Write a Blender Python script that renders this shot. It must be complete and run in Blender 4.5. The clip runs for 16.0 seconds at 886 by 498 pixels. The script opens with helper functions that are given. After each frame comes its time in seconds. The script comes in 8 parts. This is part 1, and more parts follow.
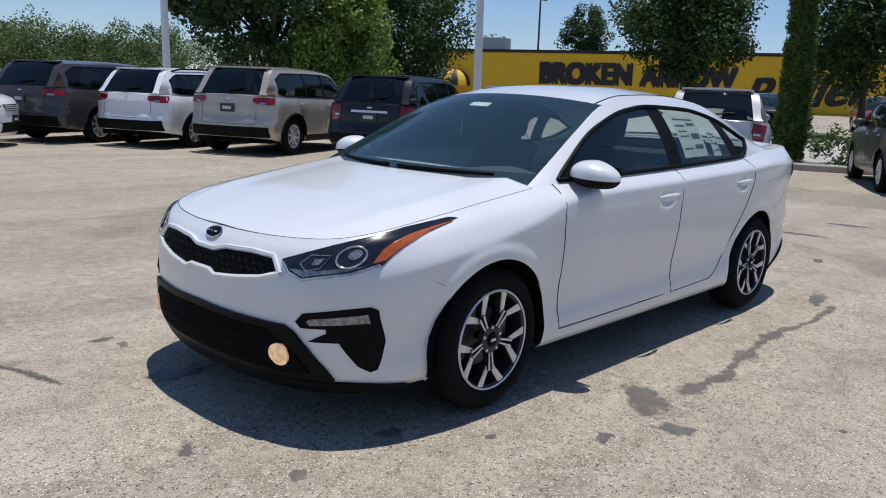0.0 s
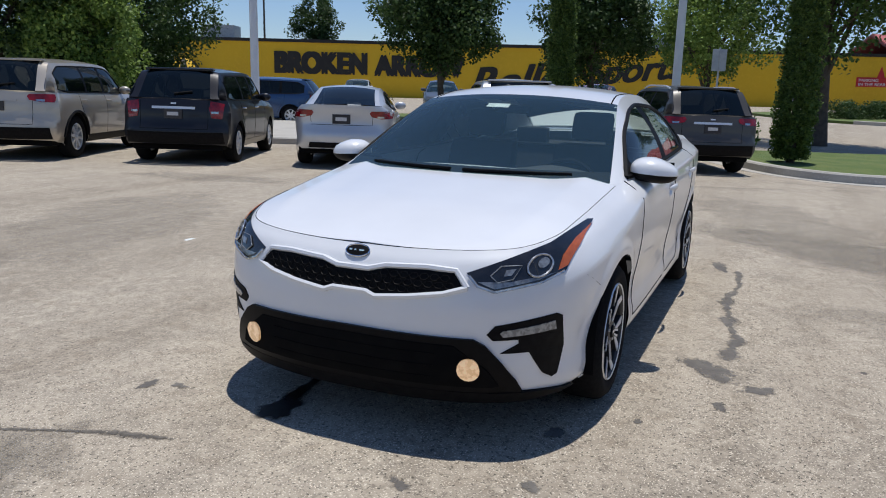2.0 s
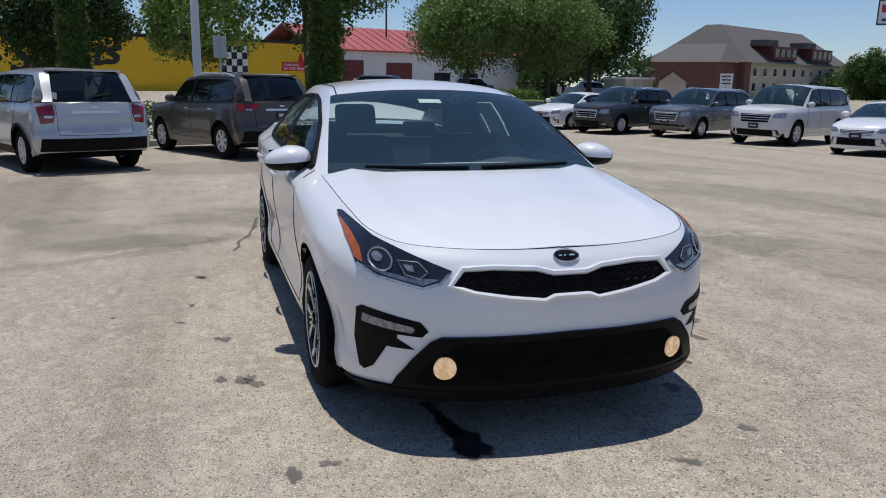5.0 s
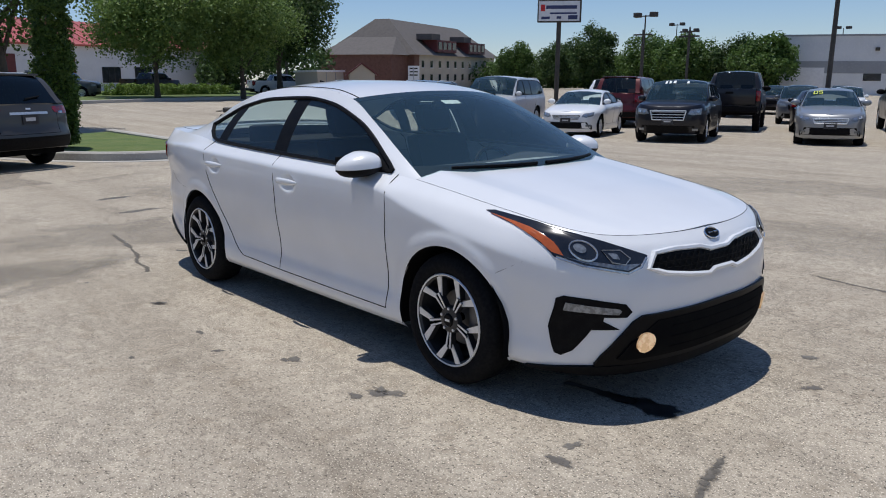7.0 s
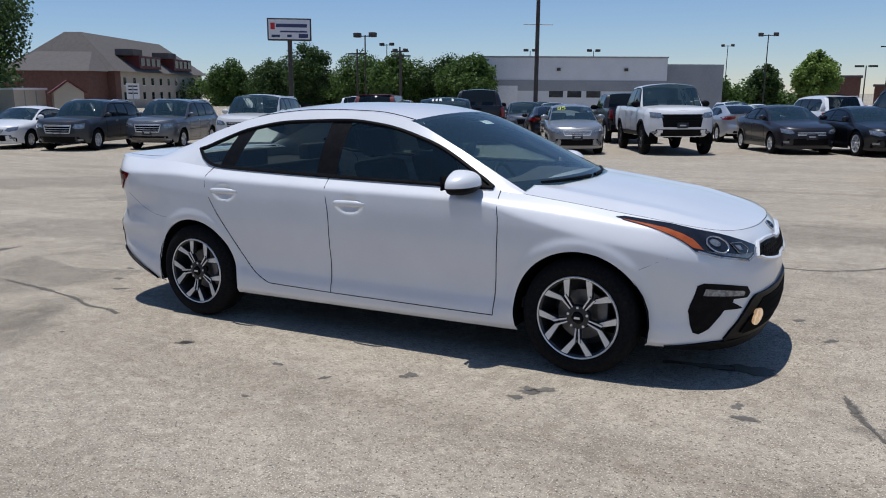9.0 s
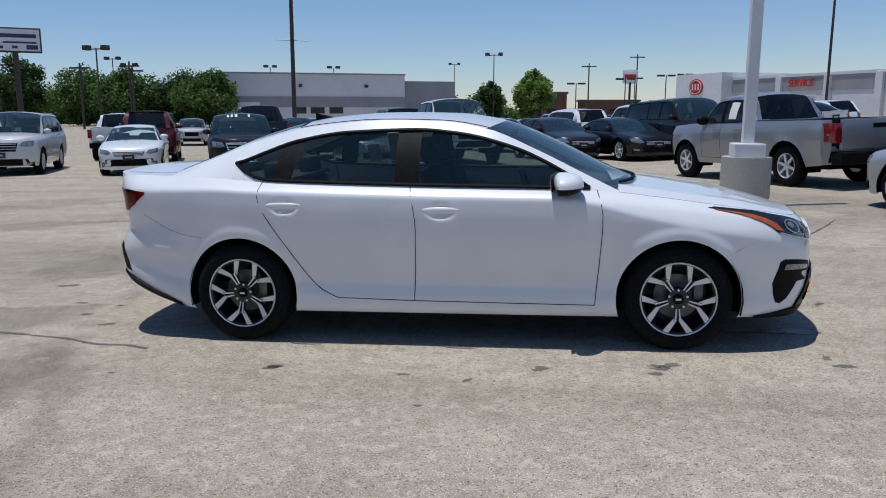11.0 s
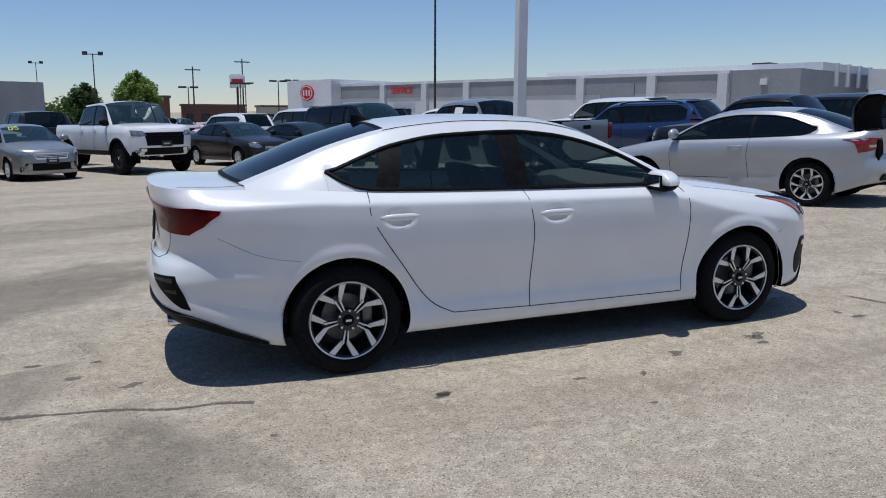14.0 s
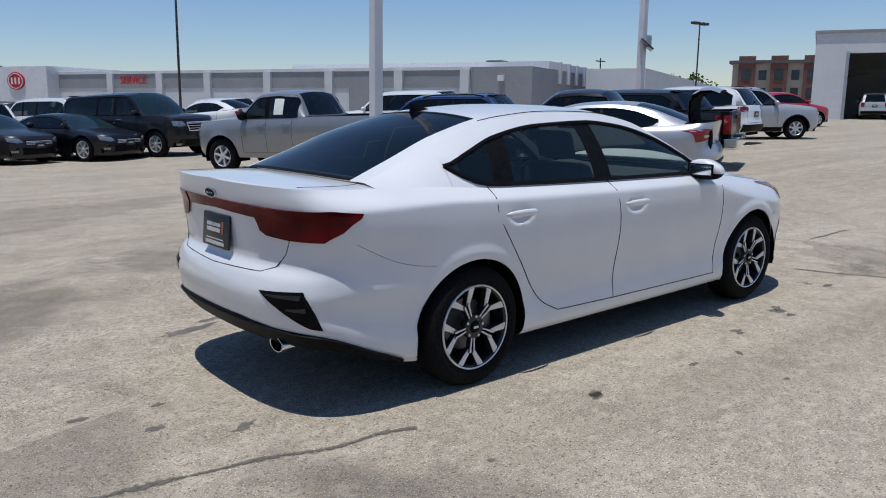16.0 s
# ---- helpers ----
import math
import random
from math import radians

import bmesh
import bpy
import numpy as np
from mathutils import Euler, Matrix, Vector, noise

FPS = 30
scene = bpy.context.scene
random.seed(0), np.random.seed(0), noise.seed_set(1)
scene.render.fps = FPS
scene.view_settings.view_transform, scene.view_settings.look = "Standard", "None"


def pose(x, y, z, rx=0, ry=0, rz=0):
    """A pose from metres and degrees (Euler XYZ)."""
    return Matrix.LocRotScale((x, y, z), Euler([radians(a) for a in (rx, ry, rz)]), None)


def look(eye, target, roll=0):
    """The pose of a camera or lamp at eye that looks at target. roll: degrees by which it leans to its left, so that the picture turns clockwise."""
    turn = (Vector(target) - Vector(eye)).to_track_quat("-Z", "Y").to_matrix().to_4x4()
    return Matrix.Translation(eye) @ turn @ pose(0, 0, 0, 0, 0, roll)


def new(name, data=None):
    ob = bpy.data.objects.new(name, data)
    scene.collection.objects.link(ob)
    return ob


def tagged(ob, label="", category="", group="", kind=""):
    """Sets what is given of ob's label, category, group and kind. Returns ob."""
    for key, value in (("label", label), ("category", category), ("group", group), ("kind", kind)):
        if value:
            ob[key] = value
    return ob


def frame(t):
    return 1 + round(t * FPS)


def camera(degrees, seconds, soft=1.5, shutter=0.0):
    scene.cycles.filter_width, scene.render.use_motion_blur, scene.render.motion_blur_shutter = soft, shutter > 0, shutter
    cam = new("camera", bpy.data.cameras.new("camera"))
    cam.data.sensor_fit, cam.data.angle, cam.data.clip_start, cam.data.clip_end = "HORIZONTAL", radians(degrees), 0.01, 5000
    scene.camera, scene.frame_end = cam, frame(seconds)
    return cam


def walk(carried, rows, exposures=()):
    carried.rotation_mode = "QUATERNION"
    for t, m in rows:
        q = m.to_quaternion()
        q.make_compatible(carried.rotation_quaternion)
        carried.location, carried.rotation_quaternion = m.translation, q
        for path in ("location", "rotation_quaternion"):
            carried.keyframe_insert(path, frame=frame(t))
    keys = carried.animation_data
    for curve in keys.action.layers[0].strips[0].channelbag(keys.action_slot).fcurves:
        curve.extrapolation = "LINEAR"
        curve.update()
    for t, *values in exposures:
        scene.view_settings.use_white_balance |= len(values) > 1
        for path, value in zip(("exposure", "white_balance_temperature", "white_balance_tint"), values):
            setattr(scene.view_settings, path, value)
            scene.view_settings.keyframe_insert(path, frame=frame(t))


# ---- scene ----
cam = camera(59.3, 16.0, soft=1.0)
PATH = [
    (0, (3.853, 2.905, 1.346), (2.425, 1.561, 0.956), 2.5),
    (0.5, (4.092, 2.643, 1.339), (2.573, 1.4, 0.952), 2.4),
    (1, (4.362, 2.322, 1.34), (2.746, 1.209, 0.952), 2.1),
    (1.5, (4.558, 1.915, 1.347), (2.844, 0.961, 0.957), 2.0),
    (2, (4.801, 1.494, 1.357), (2.999, 0.72, 0.965), 1.9),
    (2.5, (4.931, 1.041, 1.342), (3.057, 0.465, 0.947), 1.6),
    (3, (5.051, 0.554, 1.342), (3.123, 0.203, 0.945), 1.4),
    (3.5, (5.088, 0.082, 1.336), (3.131, -0.03, 0.938), 1.2),
    (4, (5.059, -0.4, 1.353), (3.103, -0.267, 0.954), 1.0),
    (4.5, (5.024, -0.879, 1.364), (3.1, -0.508, 0.964), 0.6),
    (4.7, (4.953, -1.056, 1.358), (3.047, -0.598, 0.959), 0.6),
    (6.8, (4.132, -3.009, 1.396), (2.599, -1.793, 0.981), -0.3),
    (7, (4.004, -3.17, 1.405), (2.519, -1.897, 0.99), -0.4),
    (7.5, (3.721, -3.595, 1.422), (2.364, -2.185, 1.007), -0.5),
    (8, (3.398, -3.977, 1.438), (2.18, -2.444, 1.029), -0.6),
    (8.5, (3.01, -4.318, 1.451), (1.934, -2.68, 1.054), -0.6),
    (9, (2.601, -4.655, 1.454), (1.669, -2.927, 1.074), -0.7),
    (9.2, (2.411, -4.747, 1.444), (1.537, -2.987, 1.07), -0.7),
    (11.3, (0.367, -5.515, 1.442), (0.161, -3.557, 1.089), -1.1),
    (11.5, (0.151, -5.519, 1.466), (0.013, -3.556, 1.112), -1.0),
    (12, (-0.362, -5.565, 1.478), (-0.334, -3.596, 1.125), -1.0),
    (12.5, (-0.858, -5.485, 1.48), (-0.668, -3.525, 1.128), -1.0),
    (13, (-1.352, -5.381, 1.472), (-1.0, -3.443, 1.122), -1.0),
    (13.5, (-1.823, -5.227, 1.464), (-1.309, -3.326, 1.112), -0.9),
    (14, (-2.285, -5.004, 1.474), (-1.612, -3.155, 1.117), -0.9),
    (14.5, (-2.747, -4.78, 1.473), (-1.916, -2.998, 1.11), -0.8),
    (15, (-3.153, -4.447, 1.481), (-2.175, -2.742, 1.112), -0.7),
    (15.5, (-3.557, -4.134, 1.479), (-2.441, -2.518, 1.104), -0.5),
    (16, (-3.928, -3.744, 1.473), (-2.678, -2.23, 1.092), -0.3),
]
EXPOSURES = ((0, 0.06, 6400, 10), (4.5, -0.03, 6450, 10), (8, -0.04, 6350, 10), (11.5, -0.08, 6200, 9), (16, -0.06, 6300, 9))
walk(cam, [(t, look(eye, target, roll)) for t, eye, target, roll in PATH], EXPOSURES)

# ---- light ----
SUN_FROM = Vector((-0.13, -0.01, 1.0)).normalized()
world = bpy.data.worlds.new("world")
scene.world = world
world.use_nodes = True
sky = world.node_tree.nodes.new("ShaderNodeTexSky")
sky.sky_type = "NISHITA"
sky.sun_disc = False
sky.sun_elevation = math.asin(SUN_FROM.z)
sky.sun_rotation = math.atan2(SUN_FROM.x, SUN_FROM.y)
sky.air_density, sky.dust_density, sky.ozone_density = 1.0, 0.0, 8.0
tint = world.node_tree.nodes.new("ShaderNodeMix")
tint.data_type, tint.blend_type = "RGBA", "MULTIPLY"
tint.inputs["Factor"].default_value = 1.0
tint.inputs["B"].default_value = (1.05, 1.01, 1.05, 1.0)
world.node_tree.links.new(sky.outputs[0], tint.inputs["A"])
world.node_tree.links.new(tint.outputs["Result"], world.node_tree.nodes["Background"].inputs[0])
world.node_tree.nodes["Background"].inputs[1].default_value = 0.095
sun_lamp = bpy.data.lights.new("sun", "SUN")
sun_lamp.energy, sun_lamp.angle, sun_lamp.color = 3.75, radians(0.53), (1.0, 0.965, 0.91)
sun = new("sun", sun_lamp)
sun.matrix_world = look(SUN_FROM * 60, (0, 0, 0))

# ---- materials ----
def rgb(c):
    return (*c, 1.0) if len(c) == 3 else c


def material(name, color, rough=0.5, metal=0.0, coat=0.0, spots=(), bump=None, spec=0.5):
    """spots: (scale, colour, from, to, detail) noise layers mixed over the base; bump: (scale, strength, distance)."""
    m = bpy.data.materials.new(name)
    m.use_nodes = True
    nt = m.node_tree
    b = nt.nodes["Principled BSDF"]
    b.inputs["Roughness"].default_value = rough
    b.inputs["Metallic"].default_value = metal
    b.inputs["Coat Weight"].default_value = coat
    b.inputs["Coat Roughness"].default_value = 0.03
    b.inputs["Specular IOR Level"].default_value = spec
    b.inputs["Base Color"].default_value = rgb(color)
    tc = nt.nodes.new("ShaderNodeTexCoord")
    last = None
    for scale, col, lo, hi, detail in spots:
        n = nt.nodes.new("ShaderNodeTexNoise")
        n.inputs["Scale"].default_value = scale
        n.inputs["Detail"].default_value = detail
        nt.links.new(tc.outputs["Object"], n.inputs["Vector"])
        r = nt.nodes.new("ShaderNodeMapRange")
        r.inputs["From Min"].default_value, r.inputs["From Max"].default_value = lo, hi
        nt.links.new(n.outputs["Fac"], r.inputs["Value"])
        x = nt.nodes.new("ShaderNodeMix")
        x.data_type = "RGBA"
        nt.links.new(r.outputs["Result"], x.inputs["Factor"])
        if last is None:
            x.inputs["A"].default_value = rgb(color)
        else:
            nt.links.new(last, x.inputs["A"])
        x.inputs["B"].default_value = rgb(col)
        last = x.outputs["Result"]
    if last is not None:
        nt.links.new(last, b.inputs["Base Color"])
    if bump:
        n = nt.nodes.new("ShaderNodeTexNoise")
        n.inputs["Scale"].default_value = bump[0]
        n.inputs["Detail"].default_value = 4
        nt.links.new(tc.outputs["Object"], n.inputs["Vector"])
        bp = nt.nodes.new("ShaderNodeBump")
        bp.inputs["Strength"].default_value, bp.inputs["Distance"].default_value = bump[1], bump[2]
        nt.links.new(n.outputs["Fac"], bp.inputs["Height"])
        nt.links.new(bp.outputs["Normal"], b.inputs["Normal"])
    return m


def glass_material(name, tint, gloss_rough=0.01, haze=0.03, ior=1.7):
    m = bpy.data.materials.new(name)
    m.use_nodes = True
    nt = m.node_tree
    nt.nodes.remove(nt.nodes["Principled BSDF"])
    tr = nt.nodes.new("ShaderNodeBsdfTransparent")
    tr.inputs["Color"].default_value = rgb(tint)
    gl = nt.nodes.new("ShaderNodeBsdfGlossy")
    gl.inputs["Roughness"].default_value = gloss_rough
    fr = nt.nodes.new("ShaderNodeFresnel")
    fr.inputs["IOR"].default_value = ior
    mx = nt.nodes.new("ShaderNodeMixShader")
    nt.links.new(fr.outputs[0], mx.inputs[0])
    nt.links.new(tr.outputs[0], mx.inputs[1])
    nt.links.new(gl.outputs[0], mx.inputs[2])
    # bluish haze and sky sheen painted in as a diffuse share
    df = nt.nodes.new("ShaderNodeBsdfDiffuse")
    df.inputs["Color"].default_value = (0.24, 0.52, 0.66, 1)
    haze_mix = nt.nodes.new("ShaderNodeMixShader")
    haze_mix.inputs[0].default_value = haze
    nt.links.new(mx.outputs[0], haze_mix.inputs[1])
    nt.links.new(df.outputs[0], haze_mix.inputs[2])
    nt.links.new(haze_mix.outputs[0], nt.nodes["Material Output"].inputs["Surface"])
    return m


_paints = {}


def paint(color, flake=0.0, rough=0.35):
    key = (color, flake)
    if key not in _paints:
        dim = tuple(c * 0.93 for c in color)
        _paints[key] = material("car_paint", color, rough, flake * (0.5 if max(color) < 0.1 else 1), 0.45 if max(color) < 0.1 else 0.8, spec=0.25 if max(color) < 0.1 else 0.5, spots=((2.5, dim, 0.35, 0.75, 3),))
    return _paints[key]


M_RUBBER = material("tyre_rubber", (0.008, 0.008, 0.009), 0.9, spec=0.1, spots=((60, (0.014, 0.014, 0.014), 0.4, 0.7, 3),), bump=(180, 0.3, 0.002))
M_TRIM = material("black_plastic", (0.005, 0.005, 0.006), 0.5, spec=0.08, spots=((30, (0.009, 0.009, 0.0095), 0.4, 0.7, 2),))
M_PIANO = material("gloss_black_plastic", (0.004, 0.004, 0.005), 0.4, spec=0.1, spots=((30, (0.006, 0.006, 0.007), 0.4, 0.7, 2),))
M_DARK = material("underbody_black", (0.004, 0.004, 0.0045), 0.95, spec=0.1, spots=((12, (0.006, 0.006, 0.006), 0.4, 0.7, 2),))
M_ALLOY = material("machined_alloy", (0.74, 0.75, 0.76), 0.3, 0.45, spots=((40, (0.64, 0.65, 0.66), 0.4, 0.8, 2),))
M_RIMDARK = material("dark_painted_alloy", (0.03, 0.03, 0.032), 0.4, 0.3, spots=((25, (0.045, 0.045, 0.047), 0.4, 0.8, 2),))
M_CHROME = material("chrome", (0.8, 0.81, 0.82), 0.08, 1.0, spots=((20, (0.72, 0.73, 0.74), 0.4, 0.8, 2),))
M_STEEL = material("brake_steel", (0.16, 0.16, 0.165), 0.45, 0.8, spots=((20, (0.1, 0.095, 0.09), 0.4, 0.8, 2),))
M_RED = material("red_lens", (0.26, 0.005, 0.009), 0.12, coat=0.45, spots=((18, (0.15, 0.003, 0.006), 0.4, 0.7, 2),))
M_DKRED = material("dark_red_lens", (0.15, 0.003, 0.006), 0.1, spec=0.12, coat=0.05, spots=((5, (0.05, 0.001, 0.002), 0.4, 0.7, 2),))
M_AMBER = material("amber_lens", (0.45, 0.1, 0.02), 0.15, coat=0.6, spots=((40, (0.36, 0.075, 0.016), 0.4, 0.7, 2),))
M_LAMP = material("clear_lamp_reflector", (0.55, 0.57, 0.6), 0.12, 0.7, coat=1.0, spots=((30, (0.3, 0.31, 0.33), 0.35, 0.7, 2),))
M_LAMPDARK = material("smoked_lamp_housing", (0.012, 0.013, 0.016), 0.12, 0.2, coat=0.7, spots=((14, (0.03, 0.03, 0.033), 0.45, 0.75, 2),))
M_PLATE = material("dealer_plate", (0.015, 0.015, 0.02), 0.3, spots=((40, (0.03, 0.03, 0.04), 0.4, 0.7, 2),))
M_PLATEWHITE = material("plate_print_white", (0.6, 0.6, 0.6), 0.5, spots=((40, (0.5, 0.5, 0.5), 0.4, 0.7, 2),))
M_PAPER = material("sticker_paper", (0.72, 0.74, 0.72), 0.7, spots=((30, (0.62, 0.66, 0.63), 0.4, 0.7, 2),))
M_PRINT = material("print_ink", (0.06, 0.09, 0.08), 0.7, spots=((60, (0.1, 0.13, 0.12), 0.4, 0.7, 2),))
M_GREENINK = material("green_print", (0.35, 0.6, 0.45), 0.7, spots=((30, (0.3, 0.52, 0.4), 0.4, 0.7, 2),))
M_YELLOWINK = material("window_marker_yellow", (0.8, 0.85, 0.15), 0.7, spots=((30, (0.7, 0.75, 0.12), 0.4, 0.7, 2),))
M_SEAT = material("black_cloth", (0.02, 0.02, 0.022), 0.9, spots=((50, (0.032, 0.032, 0.034), 0.4, 0.7, 3),), bump=(300, 0.3, 0.002))
M_CABIN = material("grey_cabin_plastic", (0.045, 0.048, 0.053), 0.7, spots=((14, (0.055, 0.057, 0.06), 0.4, 0.7, 2),))
M_GLASS = glass_material("car_glass", (0.6, 0.74, 0.76), haze=0.042)
M_TINT = glass_material("tinted_car_glass", (0.06, 0.072, 0.075), haze=0.006, ior=1.5)
M_CLEAR = glass_material("clear_lens", (0.92, 0.93, 0.95))

# ---- shared mesh tools ----
def part(name, bm, mat, parent, label="", smooth=True, angle=40):
    me = bpy.data.meshes.new(name)
    bm.normal_update()
    if smooth:
        for f in bm.faces:
            f.smooth = True
        for e in bm.edges:
            if len(e.link_faces) == 2 and e.calc_face_angle(0) > radians(angle):
                e.smooth = False
    bm.to_mesh(me)
    bm.free()
    me.materials.append(mat)
    ob = new(name, me)
    if parent is not None:
        ob.parent = parent
    if label:
        ob["label"] = label
    return ob


def thing(name, m, label, category, group="", kind=""):
    ob = new(name)
    ob.empty_display_size = 0.2
    ob.matrix_basis = m
    return tagged(ob, label, category, group, kind)


def box_bm(lo, hi, bevel=0.0, bm=None):
    bm = bm or bmesh.new()
    r = bmesh.ops.create_cube(bm, size=1.0)
    c = [(a + b) / 2 for a, b in zip(lo, hi)]
    s = [b - a for a, b in zip(lo, hi)]
    for v in r["verts"]:
        v.co = Vector((c[0] + v.co.x * s[0], c[1] + v.co.y * s[1], c[2] + v.co.z * s[2]))
    if bevel:
        es = {e for v in r["verts"] for e in v.link_edges}
        bmesh.ops.bevel(bm, geom=list(es), offset=bevel, segments=2, affect="EDGES", profile=0.6)
    return bm


def cyl_bm(p0, p1, r0, r1=None, seg=16, bm=None, caps=True):
    bm = bm or bmesh.new()
    r1 = r0 if r1 is None else r1
    p0, p1 = Vector(p0), Vector(p1)
    d = (p1 - p0).normalized()
    a = d.orthogonal().normalized()
    b = d.cross(a)
    rings = []
    for p, r in ((p0, r0), (p1, r1)):
        rings.append([bm.verts.new(p + (a * math.cos(k * 2 * math.pi / seg) + b * math.sin(k * 2 * math.pi / seg)) * r) for k in range(seg)])
    for k in range(seg):
        bm.faces.new((rings[0][k], rings[0][(k + 1) % seg], rings[1][(k + 1) % seg], rings[1][k]))
    if caps:
        bm.faces.new(rings[0][::-1])
        bm.faces.new(rings[1])
    return bm


def tube_bm(pts, r, seg=6, bm=None):
    """A tube of radius r along a polyline."""
    bm = bm or bmesh.new()
    pts = [Vector(p) for p in pts]
    rings = []
    a = None
    for i, p in enumerate(pts):
        d = (pts[min(i + 1, len(pts) - 1)] - pts[max(i - 1, 0)]).normalized()
        a = d.orthogonal().normalized() if a is None else (a - d * a.dot(d)).normalized()
        b = d.cross(a)
        rings.append([bm.verts.new(p + (a * math.cos(k * 2 * math.pi / seg) + b * math.sin(k * 2 * math.pi / seg)) * r) for k in range(seg)])
    for q0, q1 in zip(rings, rings[1:]):
        for k in range(seg):
            bm.faces.new((q0[k], q0[(k + 1) % seg], q1[(k + 1) % seg], q1[k]))
    bm.faces.new(rings[0][::-1])
    bm.faces.new(rings[-1])
    return bm


def grid_bm(rows, bm=None, flip=False):
    """Quads over a grid of points; corners that fall together make triangles."""
    bm = bm or bmesh.new()
    vs = [[bm.verts.new(p) for p in row] for row in rows]
    for i in range(len(vs) - 1):
        for j in range(len(vs[0]) - 1):
            q = [vs[i][j], vs[i + 1][j], vs[i + 1][j + 1], vs[i][j + 1]]
            bm.faces.new(q[::-1] if flip else q)
    bmesh.ops.remove_doubles(bm, verts=bm.verts, dist=0.0008)
    return bm


def spin_bm(profile, seg=32, bm=None):
    """profile: (radius, offset along y); turned about the y axis."""
    rows = []
    for k in range(seg + 1):
        a = 2 * math.pi * k / seg
        rows.append([Vector((r * math.cos(a), o, r * math.sin(a))) for r, o in profile])
    return grid_bm(rows, bm)


def mirror_bm(bm):
    g = bmesh.ops.duplicate(bm, geom=bm.verts[:] + bm.edges[:] + bm.faces[:])["geom"]
    for e in g:
        if isinstance(e, bmesh.types.BMVert):
            e.co.y = -e.co.y
    bmesh.ops.reverse_faces(bm, faces=[e for e in g if isinstance(e, bmesh.types.BMFace)])
    bmesh.ops.remove_doubles(bm, verts=bm.verts, dist=0.0008)
    return bm


def flip_y(bm):
    for v in bm.verts:
        v.co.y = -v.co.y
    bmesh.ops.reverse_faces(bm, faces=bm.faces)
    return bm


def pchip(keys, x):
    xs, ys = [k[0] for k in keys], [k[1] for k in keys]
    if len(xs) == 1:
        return ys[0]
    if xs[0] > xs[-1]:
        xs, ys = xs[::-1], ys[::-1]
    if x <= xs[0]:
        return ys[0]
    if x >= xs[-1]:
        return ys[-1]
    n = len(xs)
    h = [xs[i + 1] - xs[i] for i in range(n - 1)]
    d = [(ys[i + 1] - ys[i]) / h[i] for i in range(n - 1)]
    m = [d[0]] + [0 if d[i - 1] * d[i] <= 0 else 2 * d[i - 1] * d[i] / (d[i - 1] + d[i]) for i in range(1, n - 1)] + [d[-1]]
    i = max(j for j in range(n - 1) if xs[j] <= x)
    t = (x - xs[i]) / h[i]
    return ((2 * t ** 3 - 3 * t ** 2 + 1) * ys[i] + (t ** 3 - 2 * t ** 2 + t) * h[i] * m[i]
            + (-2 * t ** 3 + 3 * t ** 2) * ys[i + 1] + (t ** 3 - t ** 2) * h[i] * m[i + 1])


# ---- cars ----
# plan of the left half at bumper height: front middle to rear middle
PLAN = ((2.24, 0), (2.228, 0.25), (2.17, 0.5), (2.06, 0.69), (1.86, 0.815), (1.6, 0.868), (1.2, 0.89), (0.6, 0.9), (-0.2, 0.9),
        (-1.0, 0.9), (-1.5, 0.893), (-1.9, 0.862), (-2.16, 0.79), (-2.3, 0.64), (-2.37, 0.38), (-2.39, 0))


def plan_curve(plan, count):
    """Even steps along the plan with outward normals."""
    pts = [Vector((p[0], p[1], 0)) for p in plan]
    ext = [Vector((pts[1].x, -pts[1].y, 0))] + pts + [Vector((pts[-2].x, -pts[-2].y, 0))]
    fine = []
    for i in range(1, len(ext) - 2):
        a, b, c, d = ext[i - 1:i + 3]
        for k in range(24):
            t = k / 24
            fine.append(0.5 * ((2 * b) + (c - a) * t + (2 * a - 5 * b + 4 * c - d) * t * t + (3 * b - a - 3 * c + d) * t ** 3))
    fine.append(pts[-1])
    run = [0.0]
    for p, q in zip(fine, fine[1:]):
        run.append(run[-1] + (q - p).length)
    out = []
    for k in range(count + 1):
        s = run[-1] * k / count
        x = float(np.interp(s, run, [p.x for p in fine]))
        y = float(np.interp(s, run, [p.y for p in fine]))
        e = 0.01
        dx = np.interp(s + e, run, [p.x for p in fine]) - np.interp(s - e, run, [p.x for p in fine])
        dy = np.interp(s + e, run, [p.y for p in fine]) - np.interp(s - e, run, [p.y for p in fine])
        n = Vector((dy, -dx, 0)).normalized()
        if k == 0:
            n, y = Vector((1, 0, 0)), 0.0
        if k == count:
            n, y = Vector((-1, 0, 0)), 0.0
        out.append((Vector((x, y, 0)), n))
    return out


HANDLES = ((-0.055, 0.85), (-1.04, 0.88))


